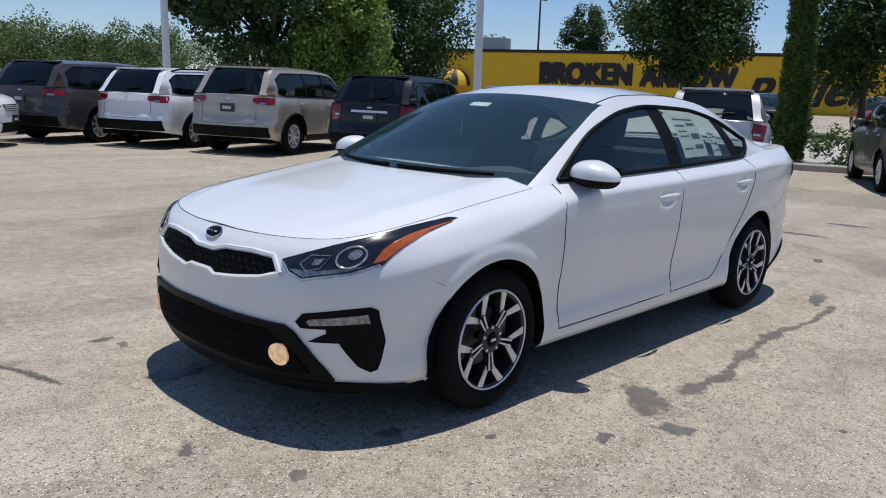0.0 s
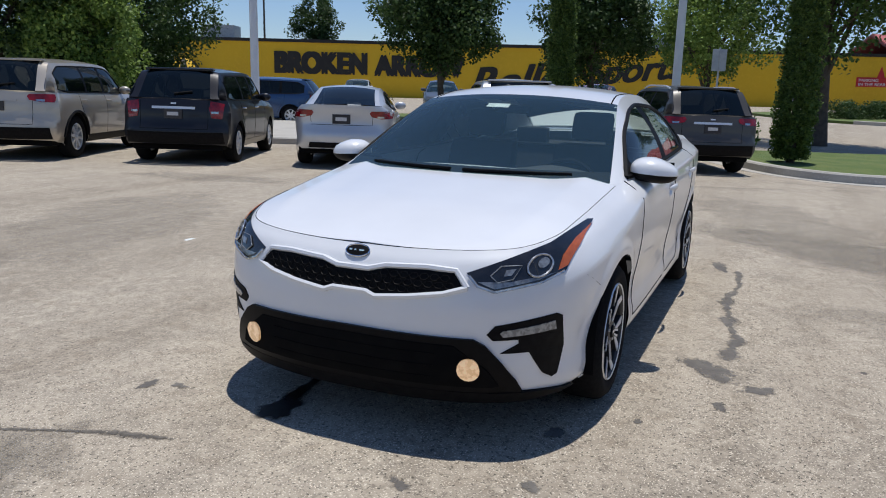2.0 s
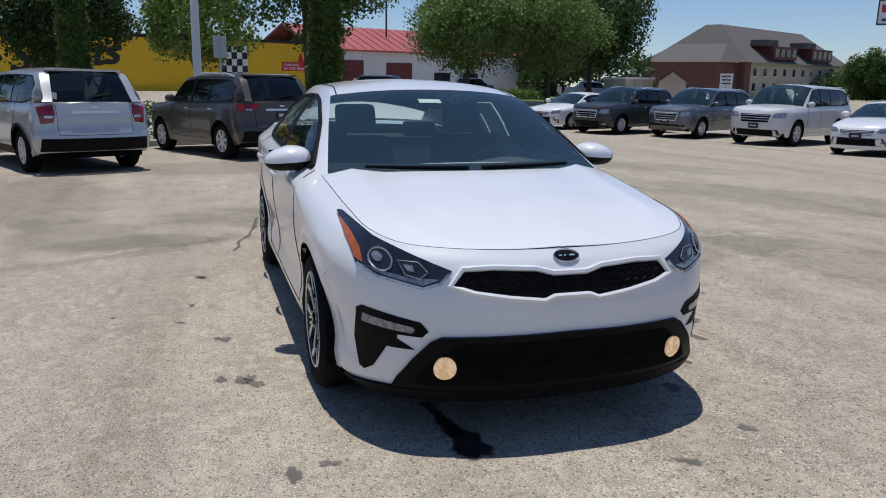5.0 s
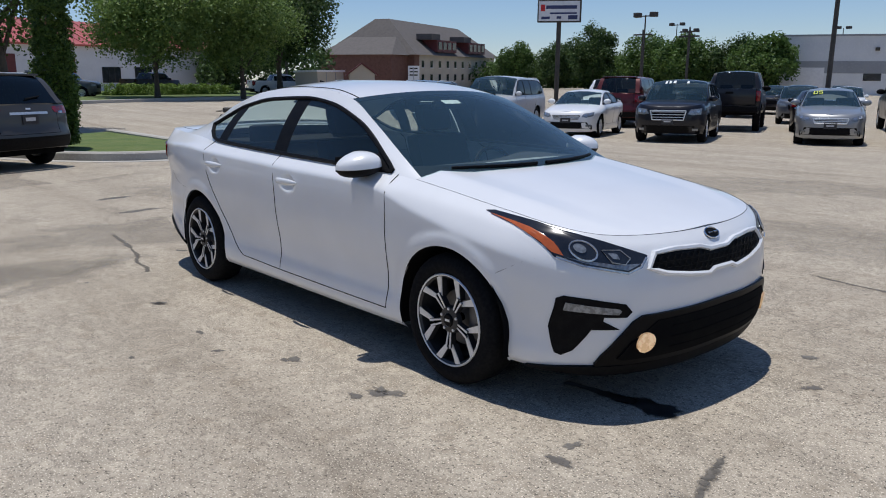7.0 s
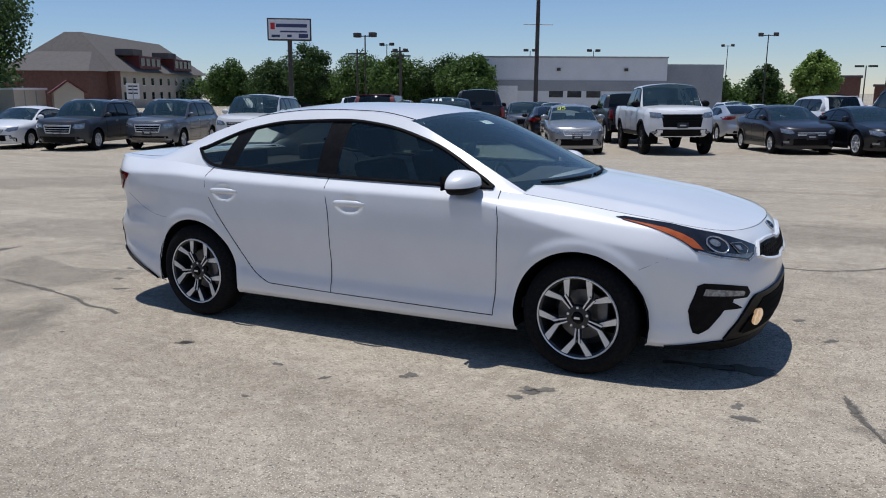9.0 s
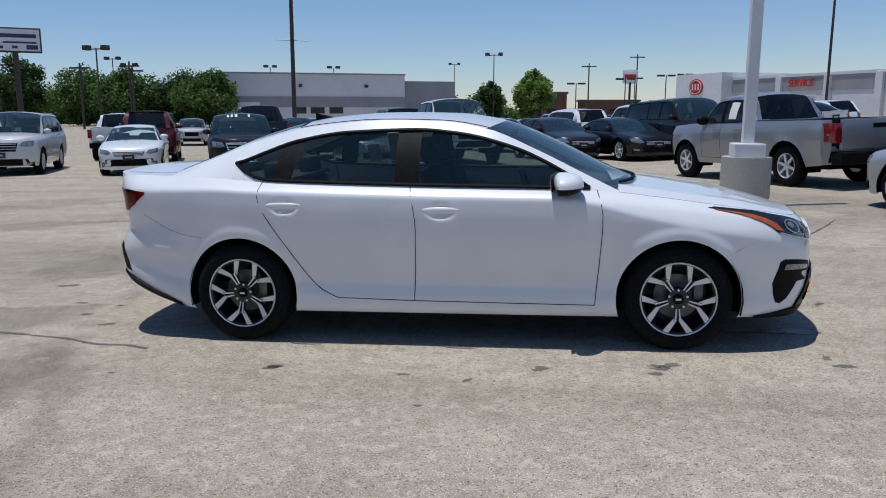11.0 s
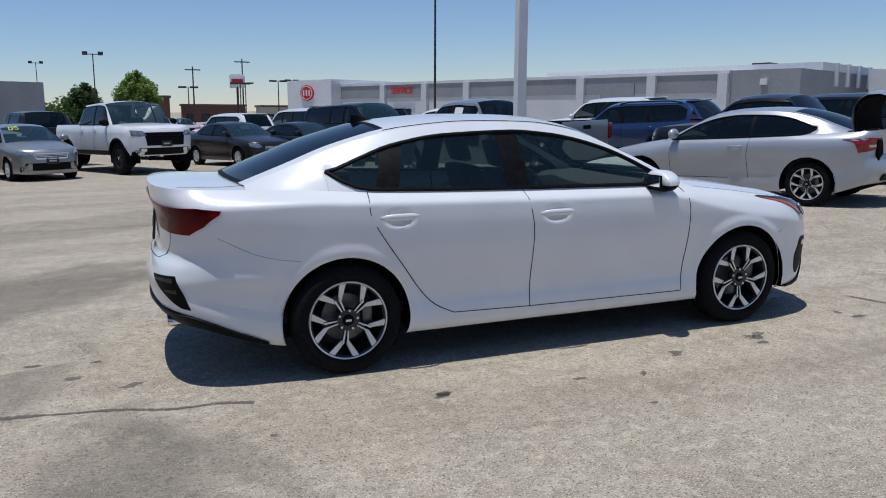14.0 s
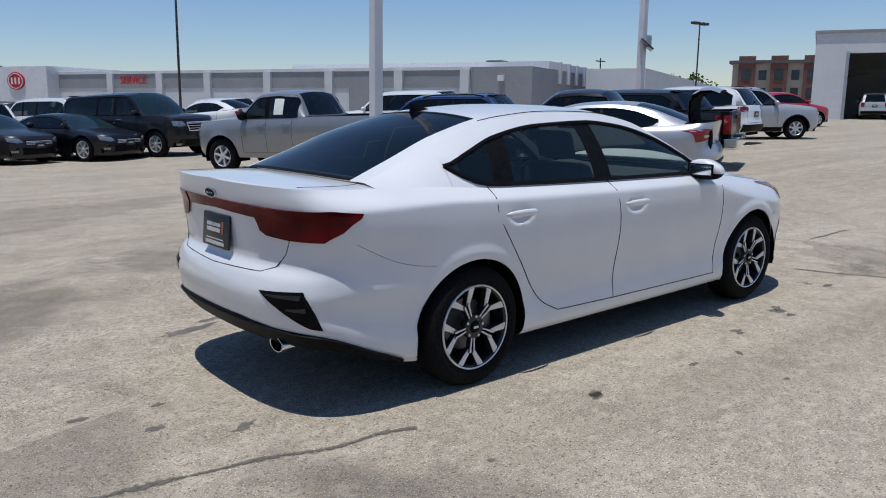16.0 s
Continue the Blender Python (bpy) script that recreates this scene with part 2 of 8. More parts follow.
class Body:
    """Curves that shape a car: walls wrapped round the plan, and a cabin lofted on them."""

    def __init__(self, k):
        self.plan = k["plan"]
        self.count = k["count"]
        self.half = k["half"]
        self.axles = k["axles"]
        self.wheel_r = k["wheel_r"]
        self.arch = k["arch"]
        self.flare = k["flare"]
        self.turn = k["turn"]
        self.zbot = k["zbot"]
        self.ztop = k["ztop"]
        self.front = k["front"]
        self.side = k["side"]
        self.rear = k["rear"]
        self.lip = k["lip"]
        self.rail_z = k["rail_z"]
        self.rail_y = k["rail_y"]
        self.roof = k["roof"]
        self.bow = k["bow"]
        self.dlo = k["dlo"]
        self.cabin = k["cabin"]
        self.win = k["win"]
        self.header = k["header"]
        self.rear_glass = k["rear_glass"]
        self.panes = k["panes"]
        self.low = k.get("low", ((0, 0.012),))
        self.crisp = k.get("crisp", False)
        self.slant = k.get("slant", {})
        self.curve = plan_curve(self.plan, self.count)
        self.edge = [self.wall(i, 1.0) for i in range(self.count + 1)]

    def wall(self, i, s):
        p, n = self.curve[i]
        x = p.x
        zb, zt = pchip(self.zbot, x), pchip(self.ztop, x)
        z = zb + (zt - zb) * s
        f, r = max(0.0, n.x) ** 1.3, max(0.0, -n.x) ** 1.3
        side = max(0.0, 1 - f - r)
        off = (f * pchip(self.front, s) + r * pchip(self.rear, s) + side * pchip(self.side, s)) / (f + r + side)
        turn = pchip(self.turn, x) if self.crisp else self.turn
        top = max(0.0, (s - turn) / (1 - turn)) ** (1.35 if self.crisp else 2)
        off -= top * pchip(self.lip, x) * side
        flare = 0.0
        for ax in self.axles:
            d = math.hypot(x - ax, z - self.wheel_r)
            if self.crisp:
                # a flat lip round the arch, then a short step back to the panel
                t = max(0.0, min(1.0, (d - self.arch - 0.03) / 0.05))
                flare = max(flare, self.flare * (1 - t * t * (3 - 2 * t)) * max(0.0, min(1.0, (z - 0.24) / 0.12)))
            elif d < self.arch + 0.13:
                flare = max(flare, self.flare * (1 - max(0, d - self.arch) / 0.13) ** 2)
        if self.crisp:
            # hollow over the rear bumper and the ridge under it
            w = max(0.0, min(1.0, (-1.55 - x) / 0.3))
            off += w * side * (0.012 * math.exp(-((z - 0.585) / 0.045) ** 2) - 0.016 * math.exp(-((z - 0.76) / 0.07) ** 2))
            for hx, hz in HANDLES:
                d = ((x - hx) / 0.082) ** 2 + ((z - hz + 0.008) / 0.05) ** 2
                if d < 1:
                    off -= 0.024 * (1 - d * d)
        q = p + n * (off + flare * side)
        if i in (0, self.count):
            q.y = 0
        return Vector((q.x, max(0.0, q.y), z))

    def belt(self, x):
        """Left upper edge of the walls at x."""
        c = self.edge
        for a, b in zip(c, c[1:]):
            if a.x >= x >= b.x:
                t = (a.x - x) / max(1e-6, a.x - b.x)
                return a.lerp(b, t)
        return c[0] if x > c[0].x else c[-1]

    def sill(self, x):
        """Lower edge of the side windows."""
        return self.belt(x).z + pchip(self.low, x)

    def rail(self, x):
        return Vector((x, pchip(self.rail_y, x), pchip(self.rail_z, x)))

    def top(self, x, v):
        """Roof skin at station x, v from 0 in the middle to 1 at the left rail."""
        r = self.rail(x)
        xc = x + pchip(self.bow, x)
        w = v ** 2.2
        return Vector((x * w + xc * (1 - w), r.y * v, pchip(self.roof, x) * (1 - w) + r.z * w))

    def flank(self, x, z):
        """Cabin side between belt and rail at height z."""
        b, r = self.belt(x), self.rail(x)
        t = 0 if r.z - b.z < 1e-4 else max(0, min(1, (z - b.z) / (r.z - b.z)))
        y = b.y + (r.y - b.y) * t + 0.03 * math.sin(math.pi * t) * min(1, (r.z - b.z) / 0.3)
        return Vector((x, y, b.z + (r.z - b.z) * t))


def steps(a, b, n):
    return [a + (b - a) * i / n for i in range(n + 1)]


def body_walls(B, ns):
    """Left walls as a grid with the wheel arches cut out."""
    rows = [[B.wall(i, s) for s in ns] for i in range(B.count + 1)]
    bm = grid_bm(rows)
    for ax in B.axles:
        gone = [f for f in bm.faces if all(math.hypot(v.co.x - ax, v.co.z - B.wheel_r) < B.arch and abs(v.co.y) > 0.4 for v in f.verts)]
        bmesh.ops.delete(bm, geom=gone, context="FACES")
        for v in bm.verts:
            d = Vector((v.co.x - ax, v.co.z - B.wheel_r))
            if d.length < B.arch and abs(v.co.y) > 0.4:
                d = d.normalized() * B.arch if d.length > 1e-5 else Vector((0, B.arch))
                v.co.x, v.co.z = ax + d.x, B.wheel_r + d.y
    return bm


def cap_rows(B, x0, x1, crown, n=10, ridge=0.0):
    """Hood or deck between the two upper edges; ridge: height of the two long folds."""
    pts = [p for p in B.edge if x0 >= p.x >= x1]
    if pts[0].x < x0 - 0.01 and pts[0].y > 0.01:
        pts = [B.belt(x0)] + pts
    if pts[-1].x > x1 + 0.01 and pts[-1].y > 0.01:
        pts = pts + [B.belt(x1)]
    rows = []
    for p in pts:
        c = pchip(crown, p.x)
        fold = ridge * max(0.0, min(1.0, (2.1 - p.x) / 0.4))
        rows.append([Vector((p.x, p.y * v, p.z + c * (1 - abs(v) ** 2.5) + fold * max(0.0, 1 - abs(abs(v) - 0.8) / 0.2) ** 1.3)) for v in steps(-1, 1, n)])
    return rows


def liner_bm(B, ax, inner):
    rows = []
    for k in range(17):
        a = math.pi * (k / 16 * 1.16 - 0.08)
        rows.append([Vector((ax + math.cos(a) * (B.arch + 0.006), y, B.wheel_r + math.sin(a) * (B.arch + 0.006))) for y in (inner, 0.5 * (inner + B.half), B.half - 0.035)])
    bm = grid_bm(rows)
    bm.faces.new([bm.verts.new((ax + math.cos(a) * (B.arch + 0.006), inner, B.wheel_r + math.sin(a) * (B.arch + 0.006))) for a in (math.pi * (k / 16 * 1.16 - 0.08) for k in range(17))])
    return bm


class Skin:
    """Projects outlines onto finished panels."""

    def __init__(self, obs):
        from mathutils.bvhtree import BVHTree
        verts, faces = [], []
        for ob in obs:
            n = len(verts)
            verts += [v.co.copy() for v in ob.data.vertices]
            faces += [[n + i for i in p.vertices] for p in ob.data.polygons]
        self.tree = BVHTree.FromPolygons(verts, faces)

    def hit(self, eye, way, lift):
        way = Vector(way).normalized()
        p, n, _, _ = self.tree.ray_cast(Vector(eye) - way * 3, way, 6)
        if p is None:
            p, n, _, _ = self.tree.find_nearest(Vector(eye))
        if n.dot(way) > 0:
            n = -n
        return p + n * lift

    def patch(self, poly, plane, way, lift, rim=0.0, rings=4, bm=None):
        """poly: corners in plane 'yz' or 'xz' (the left side; other coordinate free), projected along way."""
        dense = []
        for a, b in zip(poly, poly[1:] + poly[:1]):
            n = max(2, int(math.hypot(b[0] - a[0], b[1] - a[1]) / 0.03))
            dense += [(a[0] + (b[0] - a[0]) * k / n, a[1] + (b[1] - a[1]) * k / n) for k in range(n)]
        cx, cy = sum(p[0] for p in dense) / len(dense), sum(p[1] for p in dense) / len(dense)
        place = (lambda a, b: Vector((2.2 if way[0] < 0 else -2.2, a, b))) if plane == "yz" else (lambda a, b: Vector((a, 0.9 if way[1] < 0 else -0.9, b)))
        rows = []
        for k in range(rings + 1):
            f = 1 - k / rings
            row = [self.hit(place(cx + (p[0] - cx) * f, cy + (p[1] - cy) * f), way, lift) for p in dense]
            rows.append(row + row[:1])
        if rim:
            back = [self.hit(place(*p), way, -rim) for p in dense]
            rows.insert(0, back + back[:1])
        bm = grid_bm(rows, bm)
        bmesh.ops.recalc_face_normals(bm, faces=bm.faces)
        f0 = max(bm.faces, key=lambda f: f.calc_area())
        if f0.normal.dot(Vector(way)) > 0:
            bmesh.ops.reverse_faces(bm, faces=bm.faces)
        return bm

    def seam(self, pts, plane, way, r=0.0028, lift=-0.0008):
        out = []
        for a, b in zip(pts, pts[1:]):
            n = max(1, int(math.hypot(b[0] - a[0], b[1] - a[1]) / 0.04))
            out += [(a[0] + (b[0] - a[0]) * k / n, a[1] + (b[1] - a[1]) * k / n) for k in range(n)]
        out.append(pts[-1])
        place = (lambda a, b: Vector((2.2 if way[0] < 0 else -2.2, a, b))) if plane == "yz" else (lambda a, b: Vector((a, 0.9 if way[1] < 0 else -0.9, b))) if plane == "xz" else (lambda a, b: Vector((a, b, 1.4)))
        return tube_bm([self.hit(place(*p), way, lift) for p in out], r)


def wheel_parts(root, x, y, r, rim_r, width, spokes, style, side, spin=0.0):
    """A wheel whose outer face looks to +y (side 1) or -y (side -1)."""
    s = side
    hub = new("wheel")
    hub.parent = root
    hub.location = (x, y, r)
    if s < 0:
        hub.rotation_euler = (0, 0, math.pi)
    w = width
    tyre = spin_bm([(rim_r, -w), (rim_r + 0.02, -w - 0.004), (r - 0.035, -w - 0.006), (r - 0.008, -w + 0.02), (r, -w + 0.05), (r, -0.05), (r - 0.008, -0.02),
                    (r - 0.035, 0.006), (rim_r + 0.035, 0.006), (rim_r + 0.012, 0.0), (rim_r, -0.012)], 40)
    part("tyre", tyre, M_RUBBER, hub, "black rubber tyre", angle=60)
    part("rim", spin_bm([(rim_r + 0.002, -0.004), (rim_r - 0.006, 0.0), (rim_r - 0.016, -0.01), (rim_r - 0.02, -0.06), (rim_r - 0.03, -w), (0.06, -w)], 40), M_ALLOY if style == "plain" else M_RIMDARK, hub)
    if style == "fork":
        part("rim_lip", spin_bm([(rim_r + 0.004, -0.002), (rim_r, 0.004), (rim_r - 0.006, 0.002), (rim_r - 0.008, -0.012)], 48), M_ALLOY, hub)
        for k in range(5):
            a = 2 * math.pi * (k + 0.25) / 5 + spin
            part("wheel_nut", cyl_bm((0.054 * math.cos(a), -0.03, 0.054 * math.sin(a)), (0.054 * math.cos(a), -0.006, 0.054 * math.sin(a)), 0.0085, 0.0075, 6), M_ALLOY, hub)
        part("hub_print", box_bm((-0.016, -0.0005, -0.006), (0.016, 0.0012, 0.006)), M_ALLOY, hub, smooth=False)
        part("brake_caliper", box_bm((-0.15, -0.1, -0.05), (-0.09, -0.05, 0.09), 0.015), M_STEEL, hub)
    part("brake_disc", spin_bm([(0.02, -0.095), (rim_r * 0.62, -0.095), (rim_r * 0.62, -0.11)], 28), M_STEEL, hub)
    face = bmesh.new()
    back = bmesh.new()
    for k in range(spokes):
        a0 = 2 * math.pi * (k + (0.75 if style == "fork" else 0.25)) / spokes + spin

        def at(rad, ang, o):
            return Vector((rad * math.cos(ang), o, rad * math.sin(ang)))

        if style == "fork":
            # a thin double stem that parts into two broad arms
            bars = []
            for g in (-1, 1):
                for u0, v0, h0, u1, v1, h1 in ((0.17, 0.03, 0.016, 0.62, 0.062, 0.028), (0.56, 0.056, 0.055, 0.93, 0.335, 0.095)):
                    bars.append(((rim_r * math.hypot(u0, v0), a0 + g * math.atan2(v0, u0), rim_r * h0), (rim_r * math.hypot(u1, v1), a0 + g * math.atan2(v1, u1), rim_r * h1)))
        else:
            bars = [((0.04, a0, 0.03), (rim_r - 0.012, a0, 0.022))]
        for (r0, t0, w0), (r1, t1, w1) in bars:
            p0, p1 = at(r0, t0, -0.018), at(r1, t1, -0.006)
            d = (p1 - p0).normalized()
            n = d.cross(Vector((0, 1, 0))).normalized()
            q = [p0 - n * w0, p0 + n * w0, p1 + n * w1, p1 - n * w1]
            lo = [p + Vector((0, -0.03, 0)) for p in q]
            f = face if style != "dark" else back
            if style == "fork":
                inner = [p0 - n * w0 * 0.85, p0 + n * w0 * 0.85, p1 + n * w1 * 0.85, p1 - n * w1 * 0.85]
                vs = [face.verts.new(p + Vector((0, 0.0035, 0))) for p in inner]
                ws = [face.verts.new(p - Vector((0, 0.006, 0))) for p in inner]
                face.faces.new(vs)
                for i in range(4):
                    face.faces.new((vs[i], ws[i], ws[(i + 1) % 4], vs[(i + 1) % 4]))
                f = back
            vs = [f.verts.new(p) for p in q]
            ws = [f.verts.new(p) for p in lo]
            f.faces.new(vs)
            for i in range(4):
                f.faces.new((vs[i], ws[i], ws[(i + 1) % 4], vs[(i + 1) % 4]))
    for b in (face, back):
        bmesh.ops.recalc_face_normals(b, faces=b.faces)
        up = [f for f in b.faces if abs(f.normal.y) > 0.9]
        if up and sum(f.normal.y for f in up) < 0:
            bmesh.ops.reverse_faces(b, faces=b.faces)
    if len(face.faces):
        part("spoke_face", face, M_ALLOY, hub, smooth=False)
    else:
        face.free()
    if len(back.faces):
        part("spoke_frame", back, M_RIMDARK if style in ("fork", "dark") else M_ALLOY, hub, smooth=False)
    else:
        back.free()
    part("hub_cap", spin_bm([(0.0, 0.0), (0.026, 0.0), (0.03, -0.004), (0.034, -0.03)], 20), M_TRIM if style == "fork" else M_ALLOY, hub)
    part("hub_ring", spin_bm([(0.034, -0.008), (0.062, -0.012), (0.068, -0.035)], 24), M_RIMDARK if style in ("fork", "dark") else M_ALLOY, hub)
    return hub

# ---- ground ----
def ground_z(x, y):
    return -0.0135 * max(0.0, min(y, 60.0)) * max(0.0, min(1.0, (22 - x) / 13)) + 0.02 * max(0.0, min(x - 3.0, 10.0)) - 0.3 * max(0.0, min(1.0, (x - 13) / 30)) + 0.02 * max(0.0, min(-x - 16.0, 60.0))


def ground_sheet():
    near = steps(-34, 34, 68)
    far = [-2600, -900, -300, -160, -100, -70, -50, -40]
    xs = far + near + [-f for f in far[::-1]]
    rows = [[Vector((x, y, ground_z(x, y))) for x in xs] for y in xs]
    me = bpy.data.meshes.new("ground")
    n = len(xs)
    me.from_pydata([p for r in rows for p in r], [], [(i * n + j, i * n + j + 1, (i + 1) * n + j + 1, (i + 1) * n + j) for i in range(n - 1) for j in range(n - 1)])
    for p in me.polygons:
        p.use_smooth = True
    me.materials.append(M_LOT)
    return tagged(new("ground", me), "worn pale concrete car park with cracks and oil stains", "ground", kind="structure")


M_LOT = material("worn_concrete", (0.39, 0.338, 0.265), 0.88, spec=0.3, spots=((0.11, (0.34, 0.297, 0.236), 0.42, 0.66, 6), (0.45, (0.44, 0.38, 0.296), 0.45, 0.75, 8), (2.2, (0.3, 0.26, 0.205), 0.47, 0.66, 9), (6.5, (0.31, 0.262, 0.2), 0.53, 0.66, 8), (12, (0.46, 0.4, 0.315), 0.48, 0.68, 6), (34, (0.25, 0.216, 0.17), 0.53, 0.66, 5), (75, (0.1, 0.086, 0.068), 0.585, 0.65, 5), (130, (0.74, 0.67, 0.55), 0.58, 0.65, 3)), bump=(85, 0.5, 0.005))


def streaks(m, turn, color, amount):
    """Long faint tyre streaks across a surface."""
    nt = m.node_tree
    b = nt.nodes["Principled BSDF"]
    last = b.inputs["Base Color"].links[0].from_socket
    tc = nt.nodes.new("ShaderNodeTexCoord")
    for angle, long_, wide in ((turn, 0.1, 1.4), (turn + 62, 0.07, 0.9)):
        mp = nt.nodes.new("ShaderNodeMapping")
        mp.inputs["Rotation"].default_value = (0, 0, radians(angle))
        mp.inputs["Scale"].default_value = (long_, wide, 1)
        nt.links.new(tc.outputs["Object"], mp.inputs["Vector"])
        n = nt.nodes.new("ShaderNodeTexNoise")
        n.inputs["Scale"].default_value, n.inputs["Detail"].default_value, n.inputs["Roughness"].default_value = 1.0, 9, 0.62
        n.inputs["Distortion"].default_value = 0.6
        nt.links.new(mp.outputs["Vector"], n.inputs["Vector"])
        r = nt.nodes.new("ShaderNodeMapRange")
        r.inputs["From Min"].default_value, r.inputs["From Max"].default_value, r.inputs["To Max"].default_value = 0.46, 0.72, amount
        nt.links.new(n.outputs["Fac"], r.inputs["Value"])
        x = nt.nodes.new("ShaderNodeMix")
        x.data_type, x.blend_type = "RGBA", "MULTIPLY"
        nt.links.new(r.outputs["Result"], x.inputs["Factor"])
        nt.links.new(last, x.inputs["A"])
        x.inputs["B"].default_value = rgb(color)
        last = x.outputs["Result"]
    nt.links.new(last, b.inputs["Base Color"])


streaks(M_LOT, 20, (0.62, 0.59, 0.56), 0.45)
ground_sheet()


def cabin(B, root, paint_m, glass_front, glass_side, glass_rear, hero=False):
    """Roof, pillars, windscreen, rear window and side glass on a Body."""
    x0, x1 = B.cabin
    n = 34 if hero else 16
    obs = []
    # pillars and roof frame above the side windows
    bm = bmesh.new()
    rows = []
    e = 0.0015
    for x in sorted(steps(x0, x1, n) + [B.win[0] + e, B.win[0] - e, B.win[1] + e, B.win[1] - e], reverse=True):
        b, r = B.belt(x), B.rail(x)
        lo = max(B.sill(x), pchip(B.dlo, x)) if B.win[0] > x > B.win[1] else b.z
        lo = min(lo, r.z - 0.002)
        rows.append([B.flank(x, lo + (r.z - lo) * k / 4) for k in range(5)])
    grid_bm(rows, bm)
    # sill under the windows
    rows = []
    for x in steps(B.win[0], B.win[1], n):
        b = B.belt(x)
        rows.append([B.flank(x, b.z + (B.sill(x) - b.z) * k / 3) for k in range(4)])
    grid_bm(rows, bm)
    mirror_bm(bm)
    bmesh.ops.recalc_face_normals(bm, faces=bm.faces)
    obs.append(part("pillar_frame", bm, paint_m, root))
    # roof skin
    wf = B.header
    for name, a, b, mat, w in (("windscreen", x0, wf[0], glass_front, 1.0), ("roof", wf[0], wf[1], paint_m, 1.0), ("rear_window", wf[1], x1, glass_rear, B.rear_glass)):
        rows = []
        for x in steps(a, b, max(4, int(n * abs(a - b) / abs(x0 - x1)) + 2)):
            rows.append([Vector((B.top(x, abs(v)).x, math.copysign(B.top(x, abs(v)).y, v), B.top(x, abs(v)).z)) for v in steps(-w, w, 16)])
        bm = grid_bm(rows)
        bmesh.ops.recalc_face_normals(bm, faces=bm.faces)
        if sum(f.normal.z for f in bm.faces) < 0:
            bmesh.ops.reverse_faces(bm, faces=bm.faces)
        if name == "rear_window" and w < 1:
            side = bmesh.new()
            rows = []
            for x in steps(a, b, 10):
                rows.append([B.top(x, v) for v in steps(w, 1.0, 4)])
            grid_bm(rows, side)
            bmesh.ops.recalc_face_normals(side, faces=side.faces)
            if sum(f.normal.z for f in side.faces) < 0:
                bmesh.ops.reverse_faces(side, faces=side.faces)
            other = side.copy()
            part("rear_pillar", side, paint_m, root)
            part("rear_pillar", flip_y(other), paint_m, root)
        ob = part(name, bm, mat, root)
        if name != "roof":
            ob.visible_shadow = False
        else:
            obs.append(ob)
    # panes and their black dividers
    for name, a, b, mat in B.panes:
        for sgn in (1, -1):
            rows = []
            lean0, lean1 = (B.slant.get(n_, 0.0) for n_ in (name if name in B.slant else "pane_divider" if name == "quarter_window" else "", name if name in B.slant else "pane_divider" if name == "rear_window_pane" else ""))
            for x in steps(a, b, max(3, int(abs(a - b) / 0.07))):
                lean = lean0 + (lean1 - lean0) * (x - a) / (b - a)
                bl = B.sill(x)
                t = max(bl + 0.0005, pchip(B.dlo, x))
                for _ in range(8):
                    t = max(bl + 0.0005, pchip(B.dlo, x + lean * (t - bl)))
                rows.append([B.flank(x + lean * (t - bl) * k / 5, bl + (t - bl) * k / 5) for k in range(6)])
            bm = grid_bm(rows)
            bmesh.ops.recalc_face_normals(bm, faces=bm.faces)
            if sum(f.normal.y for f in bm.faces) < 0:
                bmesh.ops.reverse_faces(bm, faces=bm.faces)
            if sgn < 0:
                flip_y(bm)
            ob = part(name, bm, glass_side if "window" in name else M_TRIM, root)
            if "window" in name:
                ob.visible_shadow = False
    # black frame round the side windows
    for sgn in (1, -1):
        top = [B.flank(x, max(B.sill(x), pchip(B.dlo, x))) for x in steps(B.win[0], B.win[1], 40)]
        low = [B.flank(x, B.sill(x) + 0.002) for x in steps(B.win[1], B.win[0], 30)]
        pts = [Vector((p.x, sgn * (p.y + 0.002), p.z)) for p in top + low]
        part("window_trim", tube_bm(pts, 0.013 if hero else 0.012, 6), M_TRIM, root)
    return obs


def cut_along(bm, line, pad=0.06):
    """Cuts the walls along a polyline in x and z."""
    for (xa, za), (xb, zb) in zip(line, line[1:]):
        box = (min(xa, xb) - pad, max(xa, xb) + pad, min(za, zb) - 0.03, max(za, zb) + 0.03)
        fs = [f for f in bm.faces if box[0] < f.calc_center_median().x < box[1] and box[2] < f.calc_center_median().z < box[3]]
        es = {e for f in fs for e in f.edges}
        vs = {v for f in fs for v in f.verts}
        no = Vector((zb - za, 0, xa - xb)).normalized()
        bmesh.ops.bisect_plane(bm, geom=list(vs) + list(es) + fs, plane_co=(xa, 0, za), plane_no=no, dist=0.0005)


def inside(poly, x, z):
    hit = False
    for (xa, za), (xb, zb) in zip(poly, poly[1:] + poly[:1]):
        if (za > z) != (zb > z) and x < (xb - xa) * (z - za) / (zb - za) + xa:
            hit = not hit
    return hit


